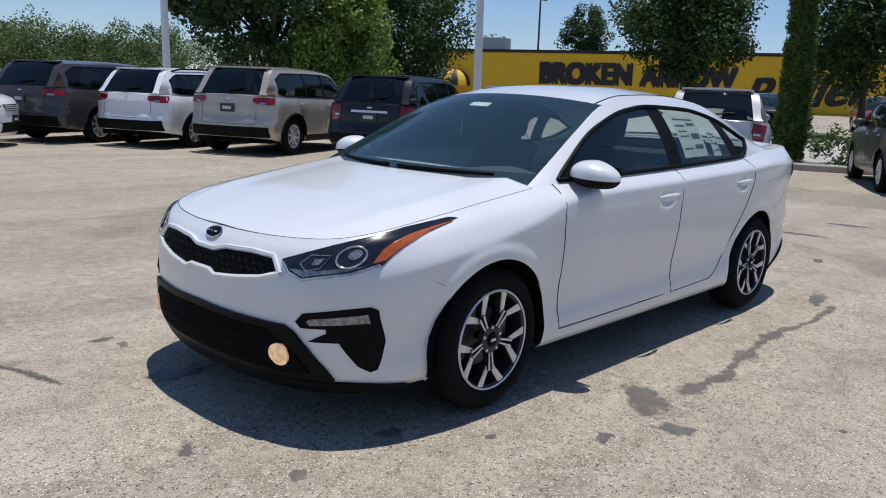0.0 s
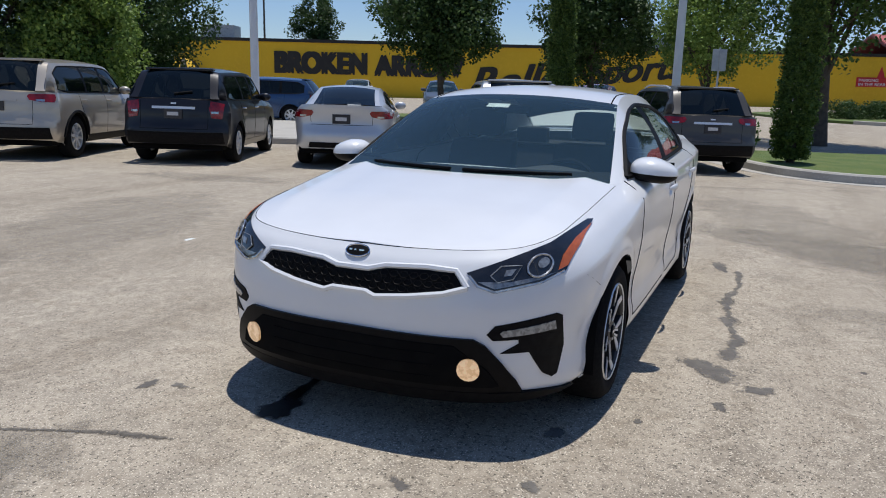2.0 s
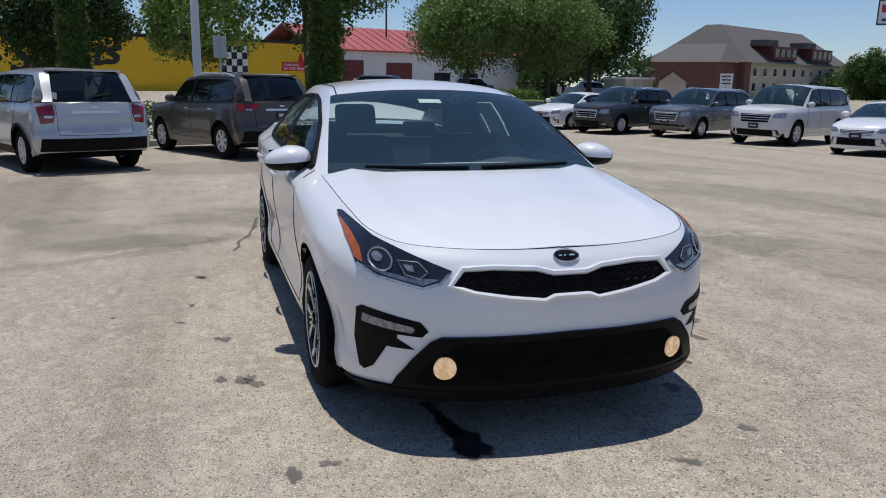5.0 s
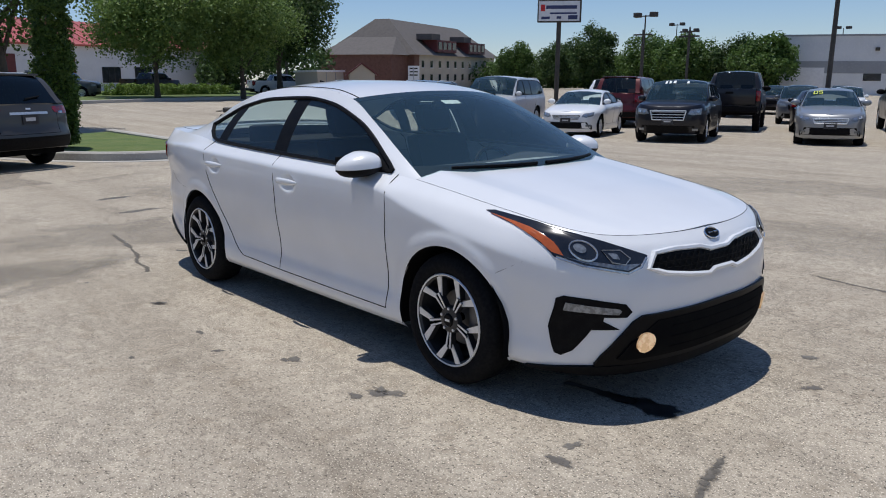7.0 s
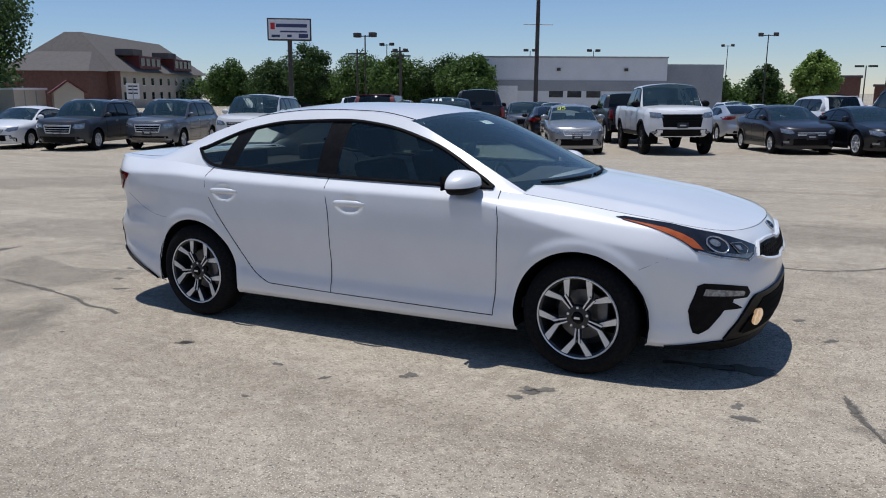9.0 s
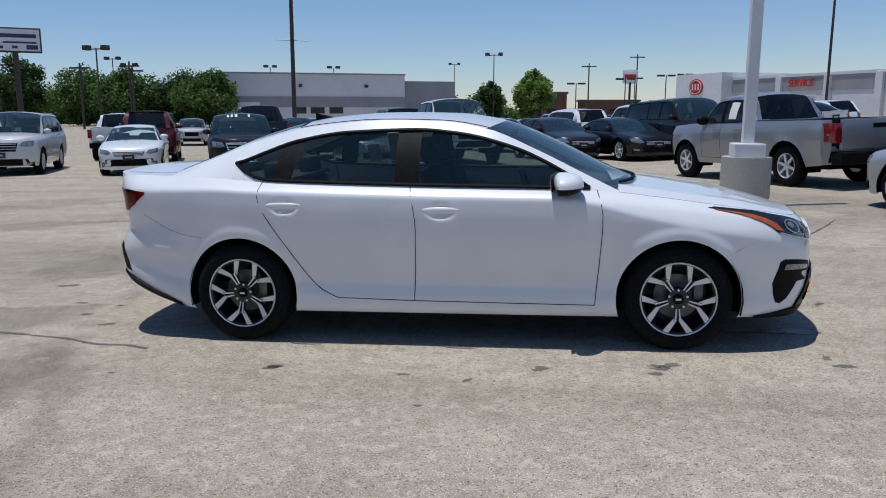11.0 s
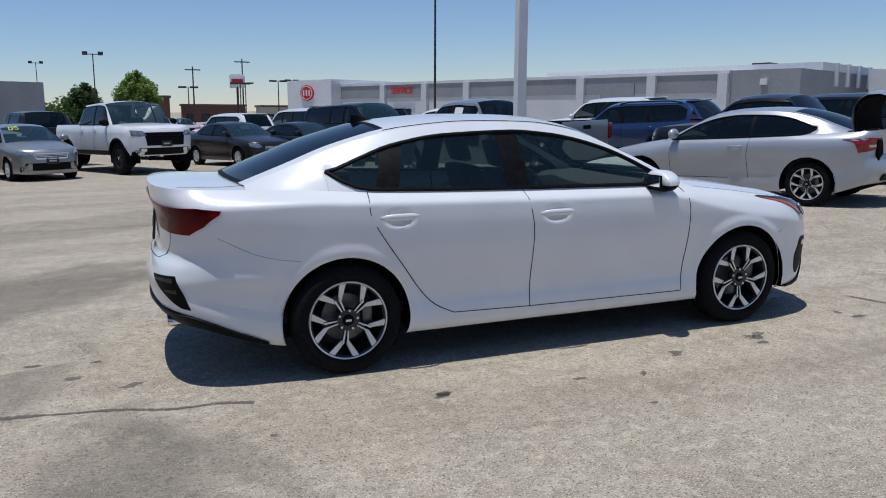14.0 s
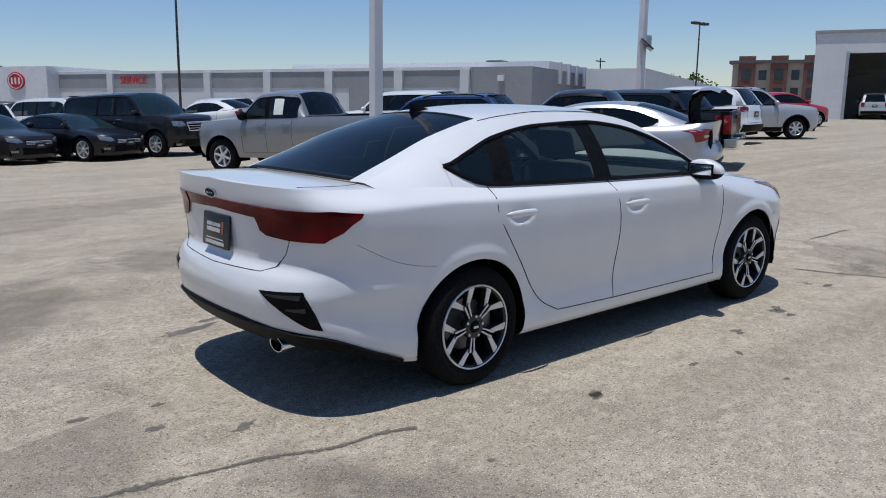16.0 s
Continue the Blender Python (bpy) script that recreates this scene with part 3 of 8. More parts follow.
SEDAN = dict(
    plan=PLAN, count=250, half=0.9, axles=(1.35, -1.35), wheel_r=0.312, arch=0.362, flare=0.0105, crisp=True, slant={"pane_divider": 0.3},
    turn=((2.24, 0.72), (1.5, 0.78), (1.1, 0.84), (0.7, 0.925), (-1.4, 0.925), (-1.8, 0.9), (-2.3, 0.84)),
    zbot=((2.24, 0.175), (1.9, 0.19), (1.7, 0.2), (-1.7, 0.2), (-1.9, 0.25), (-2.2, 0.33), (-2.39, 0.34)),
    ztop=((2.24, 0.765), (2.05, 0.79), (1.8, 0.83), (1.53, 0.868), (1.2, 0.915), (0.85, 0.955), (-0.25, 0.985), (-1.22, 1.02), (-1.6, 1.045), (-2.0, 1.06), (-2.2, 1.07), (-2.39, 1.085)),
    front=((0, -0.07), (0.12, -0.03), (0.3, 0), (0.6, 0), (0.8, -0.02), (0.92, -0.055), (1, -0.10)),
    side=((0, -0.055), (0.05, -0.026), (0.12, -0.024), (0.15, -0.026), (0.24, -0.038), (0.34, -0.034), (0.5, -0.014), (0.66, -0.001), (0.78, 0), (0.9, -0.006), (0.93, -0.01), (1, -0.045)),
    rear=((0, -0.09), (0.12, -0.02), (0.3, 0), (0.42, -0.025), (0.52, -0.075), (0.78, -0.07), (0.9, -0.045), (1, -0.04)),
    lip=((2.24, 0), (1.9, 0.06), (1.53, 0.085), (1.0, 0.08), (0.6, 0.035), (-1.0, 0.04), (-1.6, 0.09), (-2.0, 0.1), (-2.3, 0.05)),
    rail_z=((1.0, 0.95), (0.8, 1.05), (0.5, 1.2), (0.2, 1.325), (-0.1, 1.375), (-0.5, 1.387), (-0.9, 1.36), (-1.3, 1.27), (-1.6, 1.16), (-1.85, 1.075)),
    rail_y=((1.0, 0.735), (0.8, 0.7), (0.5, 0.645), (0.2, 0.588), (-0.1, 0.562), (-0.5, 0.56), (-0.9, 0.56), (-1.3, 0.575), (-1.6, 0.6), (-1.85, 0.63)),
    roof=((1.0, 0.955), (0.8, 1.05), (0.5, 1.22), (0.2, 1.365), (-0.1, 1.422), (-0.5, 1.435), (-0.9, 1.41), (-1.3, 1.315), (-1.6, 1.2), (-1.85, 1.095)),
    bow=((1.0, 0.2), (0.5, 0.14), (0.2, 0.09), (-0.5, 0), (-1.0, -0.03), (-1.85, -0.08)),
    dlo=((0.84, 0.965), (0.77, 1.01), (0.37, 1.21), (0.02, 1.3), (-0.25, 1.325), (-0.67, 1.315), (-1.01, 1.265), (-1.22, 1.195), (-1.37, 1.14), (-1.41, 1.13)),
    low=((0.8, 0.012), (-1.15, 0.012), (-1.28, 0.03), (-1.36, 0.07), (-1.41, 0.1)),
    cabin=(1.0, -1.85), win=(0.83, -1.41), header=(0.2, -1.0), rear_glass=0.86,
    panes=(("mirror_sail", 0.83, 0.66), ("front_window", 0.66, -0.2), ("door_pillar", -0.2, -0.35), ("rear_window_pane", -0.35, -1.02), ("pane_divider", -1.02, -1.15), ("quarter_window", -1.15, -1.41)),
)
SEDAN["panes"] = tuple((n, a, b, None) for n, a, b in SEDAN["panes"])


def seat_bm(x, y, bm=None):
    bm = box_bm((x - 0.05, y - 0.24, 0.36), (x + 0.46, y + 0.24, 0.52), 0.05, bm)
    t = bmesh.new()
    box_bm((-0.08, -0.23, 0.0), (0.06, 0.23, 0.6), 0.05, t)
    box_bm((-0.05, -0.13, 0.62), (0.05, 0.13, 0.8), 0.04, t)
    for v in t.verts:
        v.co = Vector((x + v.co.x - 0.32 * v.co.z, y + v.co.y, 0.47 + v.co.z))
    me = bpy.data.meshes.new("t")
    t.to_mesh(me)
    t.free()
    bm.from_mesh(me)
    bpy.data.meshes.remove(me)
    return bm


def eased(pts, n=4):
    """A smooth line through the points."""
    out = []
    for i in range(len(pts) - 1):
        a, b, c, d = (Vector(pts[max(0, min(len(pts) - 1, i + k))]) for k in (-1, 0, 1, 2))
        for k in range(n):
            t = k / n
            p = 0.5 * ((2 * b) + (c - a) * t + (2 * a - 5 * b + 4 * c - d) * t * t + (3 * b - a - 3 * c + d) * t ** 3)
            out.append((p.x, p.y))
    return out + [tuple(pts[-1])]


def build_sedan():
    root = thing("sedan_car", pose(0, 0, 0), "glossy white four-door sedan with black trim standing on concrete", "car")
    white = paint((0.77, 0.78, 0.795), 0.0, 0.3)
    B = Body(SEDAN)
    ns = steps(0, 0.72, 30) + steps(0.735, 1.0, 18)
    walls = body_walls(B, ns)
    front_gap = eased([(0.875, 0.957), (0.905, 0.82), (0.895, 0.6), (0.865, 0.275)], 3)
    mid_gap = eased([(-0.25, 0.987), (-0.212, 0.79), (-0.215, 0.6), (-0.23, 0.285)], 3)
    rear_gap = eased([(-1.2, 1.022), (-1.205, 0.9), (-1.13, 0.76), (-1.03, 0.61), (-0.93, 0.46), (-0.84, 0.36), (-0.72, 0.297)])
    low_gap = [(0.865, 0.275), (-0.23, 0.285), (-0.72, 0.297)]
    for line in (front_gap, mid_gap, rear_gap, low_gap):
        cut_along(walls, line)
    fdoor = [(0.875, 1.2)] + front_gap + [(-0.23, 0.285)] + mid_gap[::-1][1:] + [(-0.25, 1.2)]
    rdoor = [(-0.25, 1.2)] + mid_gap + [(-0.72, 0.297)] + rear_gap[::-1][1:] + [(-1.2, 1.2)]
    made = {"front_door": bmesh.new(), "rear_door": bmesh.new(), "body_shell": bmesh.new()}
    cop = {k: {} for k in made}
    for f in walls.faces:
        c = f.calc_center_median()
        key = "body_shell"
        if c.y > 0.5:
            key = "front_door" if inside(fdoor, c.x, c.z) else "rear_door" if inside(rdoor, c.x, c.z) else key
        vs = []
        for v in f.verts:
            if v not in cop[key]:
                cop[key][v] = made[key].verts.new(v.co)
            vs.append(cop[key][v])
        made[key].faces.new(vs)
    walls.free()
    for bm in made.values():
        bmesh.ops.recalc_face_normals(bm, faces=bm.faces)
        f0 = max(bm.faces, key=lambda f: f.calc_center_median().y)
        if f0.normal.y < 0:
            bmesh.ops.reverse_faces(bm, faces=bm.faces)
    skins = [part("body_shell", mirror_bm(made["body_shell"]), white, root, "white painted body panels")]
    for key in ("front_door", "rear_door"):
        other = made[key].copy()
        doors = [part(key, made[key], white, root), part(key, flip_y(other), white, root)]
        skins += doors
        made[key] = doors
    hood = grid_bm(cap_rows(B, 2.3, 0.98, ((2.2, 0.0), (2.0, 0.022), (1.6, 0.046), (1.0, 0.05)), 50, 0.013))
    bmesh.ops.recalc_face_normals(hood, faces=hood.faces)
    if sum(f.normal.z for f in hood.faces) < 0:
        bmesh.ops.reverse_faces(hood, faces=hood.faces)
    skins.append(part("hood", hood, white, root))
    deck = grid_bm(cap_rows(B, -1.72, -2.45, ((-1.7, 0.03), (-2.0, 0.03), (-2.3, 0.012), (-2.39, 0)), 20))
    bmesh.ops.recalc_face_normals(deck, faces=deck.faces)
    if sum(f.normal.z for f in deck.faces) < 0:
        bmesh.ops.reverse_faces(deck, faces=deck.faces)
    skins.append(part("trunk_lid", deck, white, root))
    skins += cabin(B, root, white, M_GLASS, M_TINT2, M_TINT, True)
    # underside and wheel housings
    part("underbody", box_bm((-1.75, -0.7, 0.2), (1.84, 0.7, 0.3), 0.03), M_DARK, root)
    part("floor_pan", box_bm((-0.98, -0.864, 0.225), (0.98, 0.864, 0.275), 0.01), M_DARK, root)
    for ax in B.axles:
        for sgn in (1, -1):
            bm = liner_bm(B, ax, 0.5)
            part("wheel_liner", bm if sgn > 0 else flip_y(bm), M_DARK, root)
            wheel_parts(root, ax, (0.872 if ax > 0 else 0.885) * sgn, 0.317, 0.22, 0.2, 5, "fork", sgn, 0.0 if ax > 0 else 0.17)
    S = Skin(skins)
    sides = ((1, (0, -1, 0)), (-1, (0, 1, 0)))
    # shut lines
    for sgn, way in sides:
        for line in (front_gap, mid_gap, rear_gap, low_gap):
            part("door_gap", S.seam(line, "xz", way, 0.0026, 0.0004), M_DARK, root)
        part("fuel_and_bumper_gap", S.seam(eased([(-1.6, 0.672), (-1.72, 0.69), (-1.85, 0.73), (-2.02, 0.82)]), "xz", way, 0.0014), M_DARK, root)
        part("bumper_gap", S.seam([(1.63, 0.585), (1.75, 0.648), (1.84, 0.69)], "xz", way, 0.0011), M_DARK, root)
        line = [(p.x, sgn * (p.y - 0.006)) for p in B.edge if 0.98 < p.x]
        part("hood_gap", S.seam(line[::-1], "xy", (0, 0, -1), 0.002), M_DARK, root)
        line = [(-1.83, sgn * 0.56), (-1.88, sgn * 0.6), (-1.96, sgn * 0.625), (-2.08, sgn * 0.63), (-2.2, sgn * 0.615), (-2.27, sgn * 0.605)]
        part("trunk_gap", S.seam(line, "xy", (0, 0, -1), 0.0025), M_DARK, root)
        part("trunk_gap", S.seam([(sgn * 0.61, 0.845), (sgn * 0.58, 0.77), (sgn * 0.52, 0.705), (sgn * 0.44, 0.678), (0, 0.665)], "yz", (1, 0, 0), 0.0025), M_DARK, root)
        # lamps
        lamp = S.patch([(sgn * a, b) for a, b in ((0.455, 0.698), (0.5, 0.652), (0.56, 0.632), (0.71, 0.668), (0.772, 0.7), (0.787, 0.785), (0.777, 0.85), (0.76, 0.853), (0.70, 0.80), (0.58, 0.748))], "yz", (-1, 0, 0), 0.004, 0.006, 6)
        head = part("headlamp", lamp, M_LAMPDARK, root, "smoked headlamp with clear projectors")
        ring = [(sgn * (0.692 + 0.036 * math.cos(a)), 0.725 + 0.037 * math.sin(a)) for a in steps(0, 2 * math.pi, 24)]
        lens = part("projector", S.patch(ring[:-1], "yz", (-1, 0, 0), 0.008, 0.004, 3), M_LENSDARK, head, "dark projector lens in a bright ring")
        part("projector_ring", S.seam(ring, "yz", (-1, 0, 0), 0.0045, 0.009), M_LAMP, lens)
        ring = [(sgn * (0.70 + 0.016 * math.cos(a)), 0.735 + 0.017 * math.sin(a)) for a in steps(0, 2 * math.pi, 16)[:-1]]
        part("lens_core", S.patch(ring, "yz", (-1, 0, 0), 0.0125, 0.002, 2), M_LAMPGREY, lens)
        cup_line = [(sgn * a, b) for a, b in ((0.54, 0.69), (0.568, 0.668), (0.618, 0.68), (0.638, 0.728), (0.57, 0.724))]
        cup = part("reflector", S.patch(cup_line, "yz", (-1, 0, 0), 0.008, 0.003, 3), M_LENSDARK, head)
        part("reflector_edge", S.seam(cup_line + cup_line[:1], "yz", (-1, 0, 0), 0.0025, 0.009), M_LAMPGREY, cup)
        part("reflector_facet", S.patch([(sgn * a, b) for a, b in ((0.585, 0.69), (0.61, 0.694), (0.622, 0.716), (0.59, 0.712))], "yz", (-1, 0, 0), 0.011, 0.002, 2), M_LAMPGREY, cup)
        part("lamp_floor", S.patch([(sgn * a, b) for a, b in ((0.5, 0.668), (0.56, 0.645), (0.70, 0.678), (0.745, 0.7), (0.70, 0.69), (0.56, 0.662))], "yz", (-1, 0, 0), 0.007, 0.002, 2), M_LAMPGREY, head)
        part("turn_signal", S.patch([(sgn * a, b) for a, b in ((0.75, 0.706), (0.772, 0.718), (0.787, 0.785), (0.782, 0.84), (0.766, 0.805), (0.752, 0.756))], "yz", (-1, 0, 0), 0.007, 0.003, 3), M_AMBER, head)
        edge = [(sgn * a, b) for a, b in ((0.465, 0.688), (0.5, 0.654), (0.56, 0.634), (0.71, 0.67), (0.768, 0.7))]
        part("lamp_chrome_edge", S.seam(edge, "yz", (-1, 0, 0), 0.006, 0.005), M_LAMP, head)
        # corner vents with running lamps
        bm = bmesh.new()
        for shape in (((0.545, 0.471), (0.573, 0.506), (0.70, 0.533), (0.762, 0.543), (0.776, 0.53), (0.776, 0.46), (0.645, 0.452), (0.566, 0.448)),
                      ((0.592, 0.397), (0.652, 0.436), (0.65, 0.458), (0.776, 0.464), (0.776, 0.395), (0.68, 0.398)),
                      ((0.682, 0.402), (0.776, 0.402), (0.762, 0.285), (0.748, 0.276), (0.722, 0.302))):
            S.patch([(sgn * a, b) for a, b in shape], "yz", (-1, 0, 0), 0.004, 0.006, 5, bm)
        bez = part("corner_bezel", bm, M_TRIM, root, "gloss black bumper vent")
        part("running_lamp", S.patch([(sgn * a, b) for a, b in ((0.59, 0.478), (0.60, 0.488), (0.755, 0.515), (0.757, 0.48), (0.60, 0.463))], "yz", (-1, 0, 0), 0.008, 0.003, 3), M_LAMPGREY, bez)
        # tail lamps
        ty = lambda x, z: abs(S.hit((x, sgn * 0.9, z), way, 0).y)
        tail = part("tail_lamp", S.patch([(sgn * a, b) for a, b in ((0.39, 0.986), (0.39, 0.93), (0.425, 0.868), (0.47, 0.85), (0.62, 0.838), (ty(-2.15, 0.836), 0.836), (ty(-2.08, 0.88), 0.88), (ty(-2.0, 0.942), 0.942), (ty(-1.99, 0.962), 0.962), (ty(-2.12, 0.976), 0.976), (0.6, 0.98))], "yz", (1, 0, 0), 0.01, 0.008, 6), M_DKRED, root, "dark red wraparound tail lamp")
        part("lamp_light_strip", S.patch([(sgn * a, b) for a, b in ((0.5, 0.905), (0.55, 0.875), (0.78, 0.87), (0.79, 0.885), (0.58, 0.89), (0.52, 0.915))], "yz", (1, 0, 0), 0.009, 0.002, 3), M_RED, tail)
        rv = part("rear_vent", S.patch([(sgn * a, b) for a, b in ((0.48, 0.60), (0.705, 0.612), (0.727, 0.567), (0.757, 0.43), (0.72, 0.44), (0.6, 0.524))], "yz", (1, 0, 0), 0.004, 0.006, 4), M_TRIM, root)
        for v0, v1, z in ((0.53, 0.7, 0.588), (0.64, 0.715, 0.53)):
            part("vent_fin", S.patch([(sgn * v0, z), (sgn * v1, z + 0.008), (sgn * v1, z - 0.014), (sgn * v0, z - 0.006)], "yz", (1, 0, 0), 0.009, 0.003, 2), M_RIMDARK, rv)
        # fog lamps
        ring = [(sgn * 0.484 + 0.04 * math.cos(a), 0.337 + 0.042 * math.sin(a)) for a in steps(0, 2 * math.pi, 20)[:-1]]
        part("fog_lamp", S.patch(ring, "yz", (-1, 0, 0), 0.026, 0.004, 3), M_FOG, root, "lit amber fog lamp")
        # mirrors
        full = lambda q, e: math.copysign(abs(q) ** e, q)
        cap_bm, tray = bmesh.new(), bmesh.new()
        for bm, lower in ((cap_bm, False), (tray, True)):
            bmesh.ops.create_uvsphere(bm, u_segments=28, v_segments=16, radius=1.0)
            for v in bm.verts:
                x, y, z = full(v.co.x, 0.8), full(v.co.y, 0.8), full(v.co.z, 0.75)
                k = 1 - 0.3 * max(0, y)
                z = (min(z, 0.0) * 0.05 if lower else z * 0.082 * k if z > 0 else z * 0.006) - 0.006 * y
                k2 = 0.93 + (z * 3 if lower else 0)
                v.co = Vector((0.665 + (0.14 if x > 0 else 0.05) * x * k * k2, sgn * (0.895 + 0.132 * y * k2), 0.988 + z))
            if sgn < 0:
                bmesh.ops.reverse_faces(bm, faces=bm.faces)
        mir = part("wing_mirror", cap_bm, white, root)
        part("mirror_tray", tray, M_TRIM, mir)
        part("mirror_foot", box_bm((0.62, min(sgn * 0.72, sgn * 0.85), 0.945), (0.72, max(sgn * 0.72, sgn * 0.85), 0.985), 0.014), M_TRIM, mir)
        part("mirror_bezel", box_bm((0.607, min(sgn * 0.8, sgn * 0.985), 0.964), (0.618, max(sgn * 0.8, sgn * 0.985), 1.044), 0.005), M_TRIM, mir)
        part("mirror_glass", box_bm((0.603, min(sgn * 0.81, sgn * 0.975), 0.972), (0.6075, max(sgn * 0.81, sgn * 0.975), 1.037), 0.002), M_CHROME, mir)
        # handles
        for door, (hx, hz) in enumerate(HANDLES):
            own = made["front_door" if door == 0 else "rear_door"][0 if sgn > 0 else 1]
            y = S.hit((hx - 0.1, sgn * 0.9, hz), way, 0).y
            rows = []
            for t in steps(-1, 1, 14):
                e = max(0.0, 1 - abs(t) ** 5)
                c_ = Vector((hx + 0.112 * t, y + sgn * (0.025 * (1 - t * t) ** 0.5 + 0.002), hz + 0.004 * (1 - t * t)))
                rows.append([c_ + Vector((0, sgn * 0.010 * math.cos(q) * (0.35 + 0.65 * e), 0.0185 * math.sin(q) * (0.3 + 0.7 * e))) for q in steps(0, 2 * math.pi, 12)])
            bm = grid_bm(rows)
            bm.faces.new([bm.verts.new(p) for p in rows[0][:-1]])
            bm.faces.new([bm.verts.new(p) for p in rows[-1][:-1]])
            bmesh.ops.remove_doubles(bm, verts=bm.verts, dist=0.0002)
            bmesh.ops.recalc_face_normals(bm, faces=bm.faces)
            part("door_handle", bm, white, own)
        # seats
        bm = seat_bm(0.02, sgn * 0.36)
        part("front_seat", bm, M_SEAT, root)
    # grille
    half = ((0.465, 0.645), (0.415, 0.703), (0.30, 0.708), (0.14, 0.7), (0.07, 0.682))
    low = ((0.072, 0.598), (0.112, 0.583), (0.25, 0.598), (0.38, 0.618))
    poly = [(a, b) for a, b in half] + [(-a, b) for a, b in half[::-1]] + [(-a, b) for a, b in low[::-1]] + [(a, b) for a, b in low]
    gr = part("grille", S.patch(poly, "yz", (-1, 0, 0), 0.003, 0.004, 5), M_TRIM, root, "black honeycomb grille")
    part("grille_surround", S.seam(poly + poly[:1], "yz", (-1, 0, 0), 0.012, 0.004), white, root)
    mesh = bmesh.new()
    for r in range(5):
        for c in range(-11, 12):
            cy, cz = c * 0.04 + (0.02 if r % 2 else 0), 0.596 + r * 0.026
            if inside(poly, cy - 0.02, cz) and inside(poly, cy + 0.02, cz) and inside(poly, cy, cz + 0.012) and inside(poly, cy, cz - 0.012):
                ring = [S.hit((2.2, cy + a, cz + b), (-1, 0, 0), 0.006) for a, b in ((-0.019, 0), (-0.009, 0.011), (0.009, 0.011), (0.019, 0), (0.009, -0.011), (-0.009, -0.011), (-0.019, 0))]
                tube_bm(ring, 0.0022, 4, mesh)
    part("grille_mesh", mesh, M_TRIM, gr)
    poly = [(0.50, 0.452), (0.54, 0.43), (0.60, 0.36), (0.645, 0.285), (0.66, 0.245), (0.64, 0.225), (-0.64, 0.225), (-0.66, 0.245), (-0.645, 0.285), (-0.60, 0.36), (-0.54, 0.43), (-0.50, 0.452), (0, 0.458)]
    low_gr = part("lower_grille", S.patch(poly, "yz", (-1, 0, 0), 0.014, 0.006, 6), M_PIANO, root, "black lower bumper grille")
    hole = [(0.43, 0.425), (0.55, 0.335), (0.585, 0.27), (0.56, 0.262), (-0.56, 0.262), (-0.585, 0.27), (-0.55, 0.335), (-0.43, 0.425), (0, 0.43)]
    part("grille_opening", S.patch(hole, "yz", (-1, 0, 0), 0.017, 0.002, 5), M_DARK, low_gr)
    for z in (0.3, 0.345, 0.39):
        part("grille_slat", tube_bm([S.hit((2.2, y, z), (-1, 0, 0), 0.0175) for y in steps(-0.36, 0.36, 16)], 0.0014, 5), M_DARK, low_gr)
    for nm, sel, tops in (("front_splitter", lambda x: x > 1.78, ((1.78, 0.012), (1.9, 0.05), (2.05, 0.085), (2.24, 0.1))), ("rear_diffuser_edge", lambda x: x < -1.78, ((-1.78, 0.02), (-2.0, 0.06), (-2.39, 0.13)))):
        rows = []
        for i in range(B.count + 1):
            p, nrm = B.curve[i]
            if sel(p.x):
                t = pchip(tops, p.x)
                rows.append([B.wall(i, t * q) + nrm * o for q, o in ((1.0, 0.001), (0.9, 0.016), (0.4, 0.02), (0, 0.02))] + [B.wall(i, 0) - nrm * 0.12 + Vector((0, 0, -0.004))])
        bm = mirror_bm(grid_bm(rows))
        bmesh.ops.recalc_face_normals(bm, faces=bm.faces)
        part(nm, bm, M_TRIM, root)
    # emblems are plain ovals
    for plane, ew, way, cz in ((2.2, 0.052, (-1, 0, 0), 0.737), (-2.3, 0.06, (1, 0, 0), 1.015)):
        ring = [(ew * math.cos(a), cz + ew * 0.38 * math.sin(a)) for a in steps(0, 2 * math.pi, 24)[:-1]]
        em = part("emblem", S.patch(ring, "yz", way, 0.007, 0.003, 3), M_TRIM, root, "black oval emblem with chrome rim")
        part("emblem_rim", S.seam([(ew * math.cos(a), cz + ew * 0.38 * math.sin(a)) for a in steps(0, 2 * math.pi, 24)], "yz", way, 0.0032, 0.006), M_CHROME, em)
        bars = bmesh.new()
        for y0, y1 in ((-0.034, -0.022), (-0.012, -0.004), (0.01, 0.032)):
            tube_bm([S.hit((plane, y, cz), way, 0.009) for y in (y0, y1)], 0.0045, 5, bars)
        part("emblem_mark", bars, M_CHROME, em)
    # rear bar, plate, lower trim
    part("tail_lamp_bar", S.patch([(0.41, 0.986), (0.41, 0.925), (0, 0.94), (-0.41, 0.925), (-0.41, 0.986), (0, 0.99)], "yz", (1, 0, 0), 0.006, 0.008, 4), M_DKRED, root)
    c = S.hit((-2.3, 0, 0.82), (1, 0, 0), 0)
    slope = pose(c.x - 0.012, 0, 0.82, 0, 6, 0)
    bm = box_bm((-0.008, -0.155, -0.085), (0.008, 0.155, 0.085), 0.006)
    plate = part("dealer_plate", bm, M_PLATE, root, "dark dealer plate with printed marks")
    plate.matrix_basis = slope
    bars = bmesh.new()
    for y0, y1, z0, z1 in ((-0.06, 0.10, 0.02, 0.038), (-0.06, 0.10, -0.008, 0.012), (-0.1, 0.1, -0.045, -0.04), (-0.11, 0.11, -0.072, -0.055)):
        box_bm((-0.0105, y0, z0), (-0.0085, y1, z1), 0, bars)
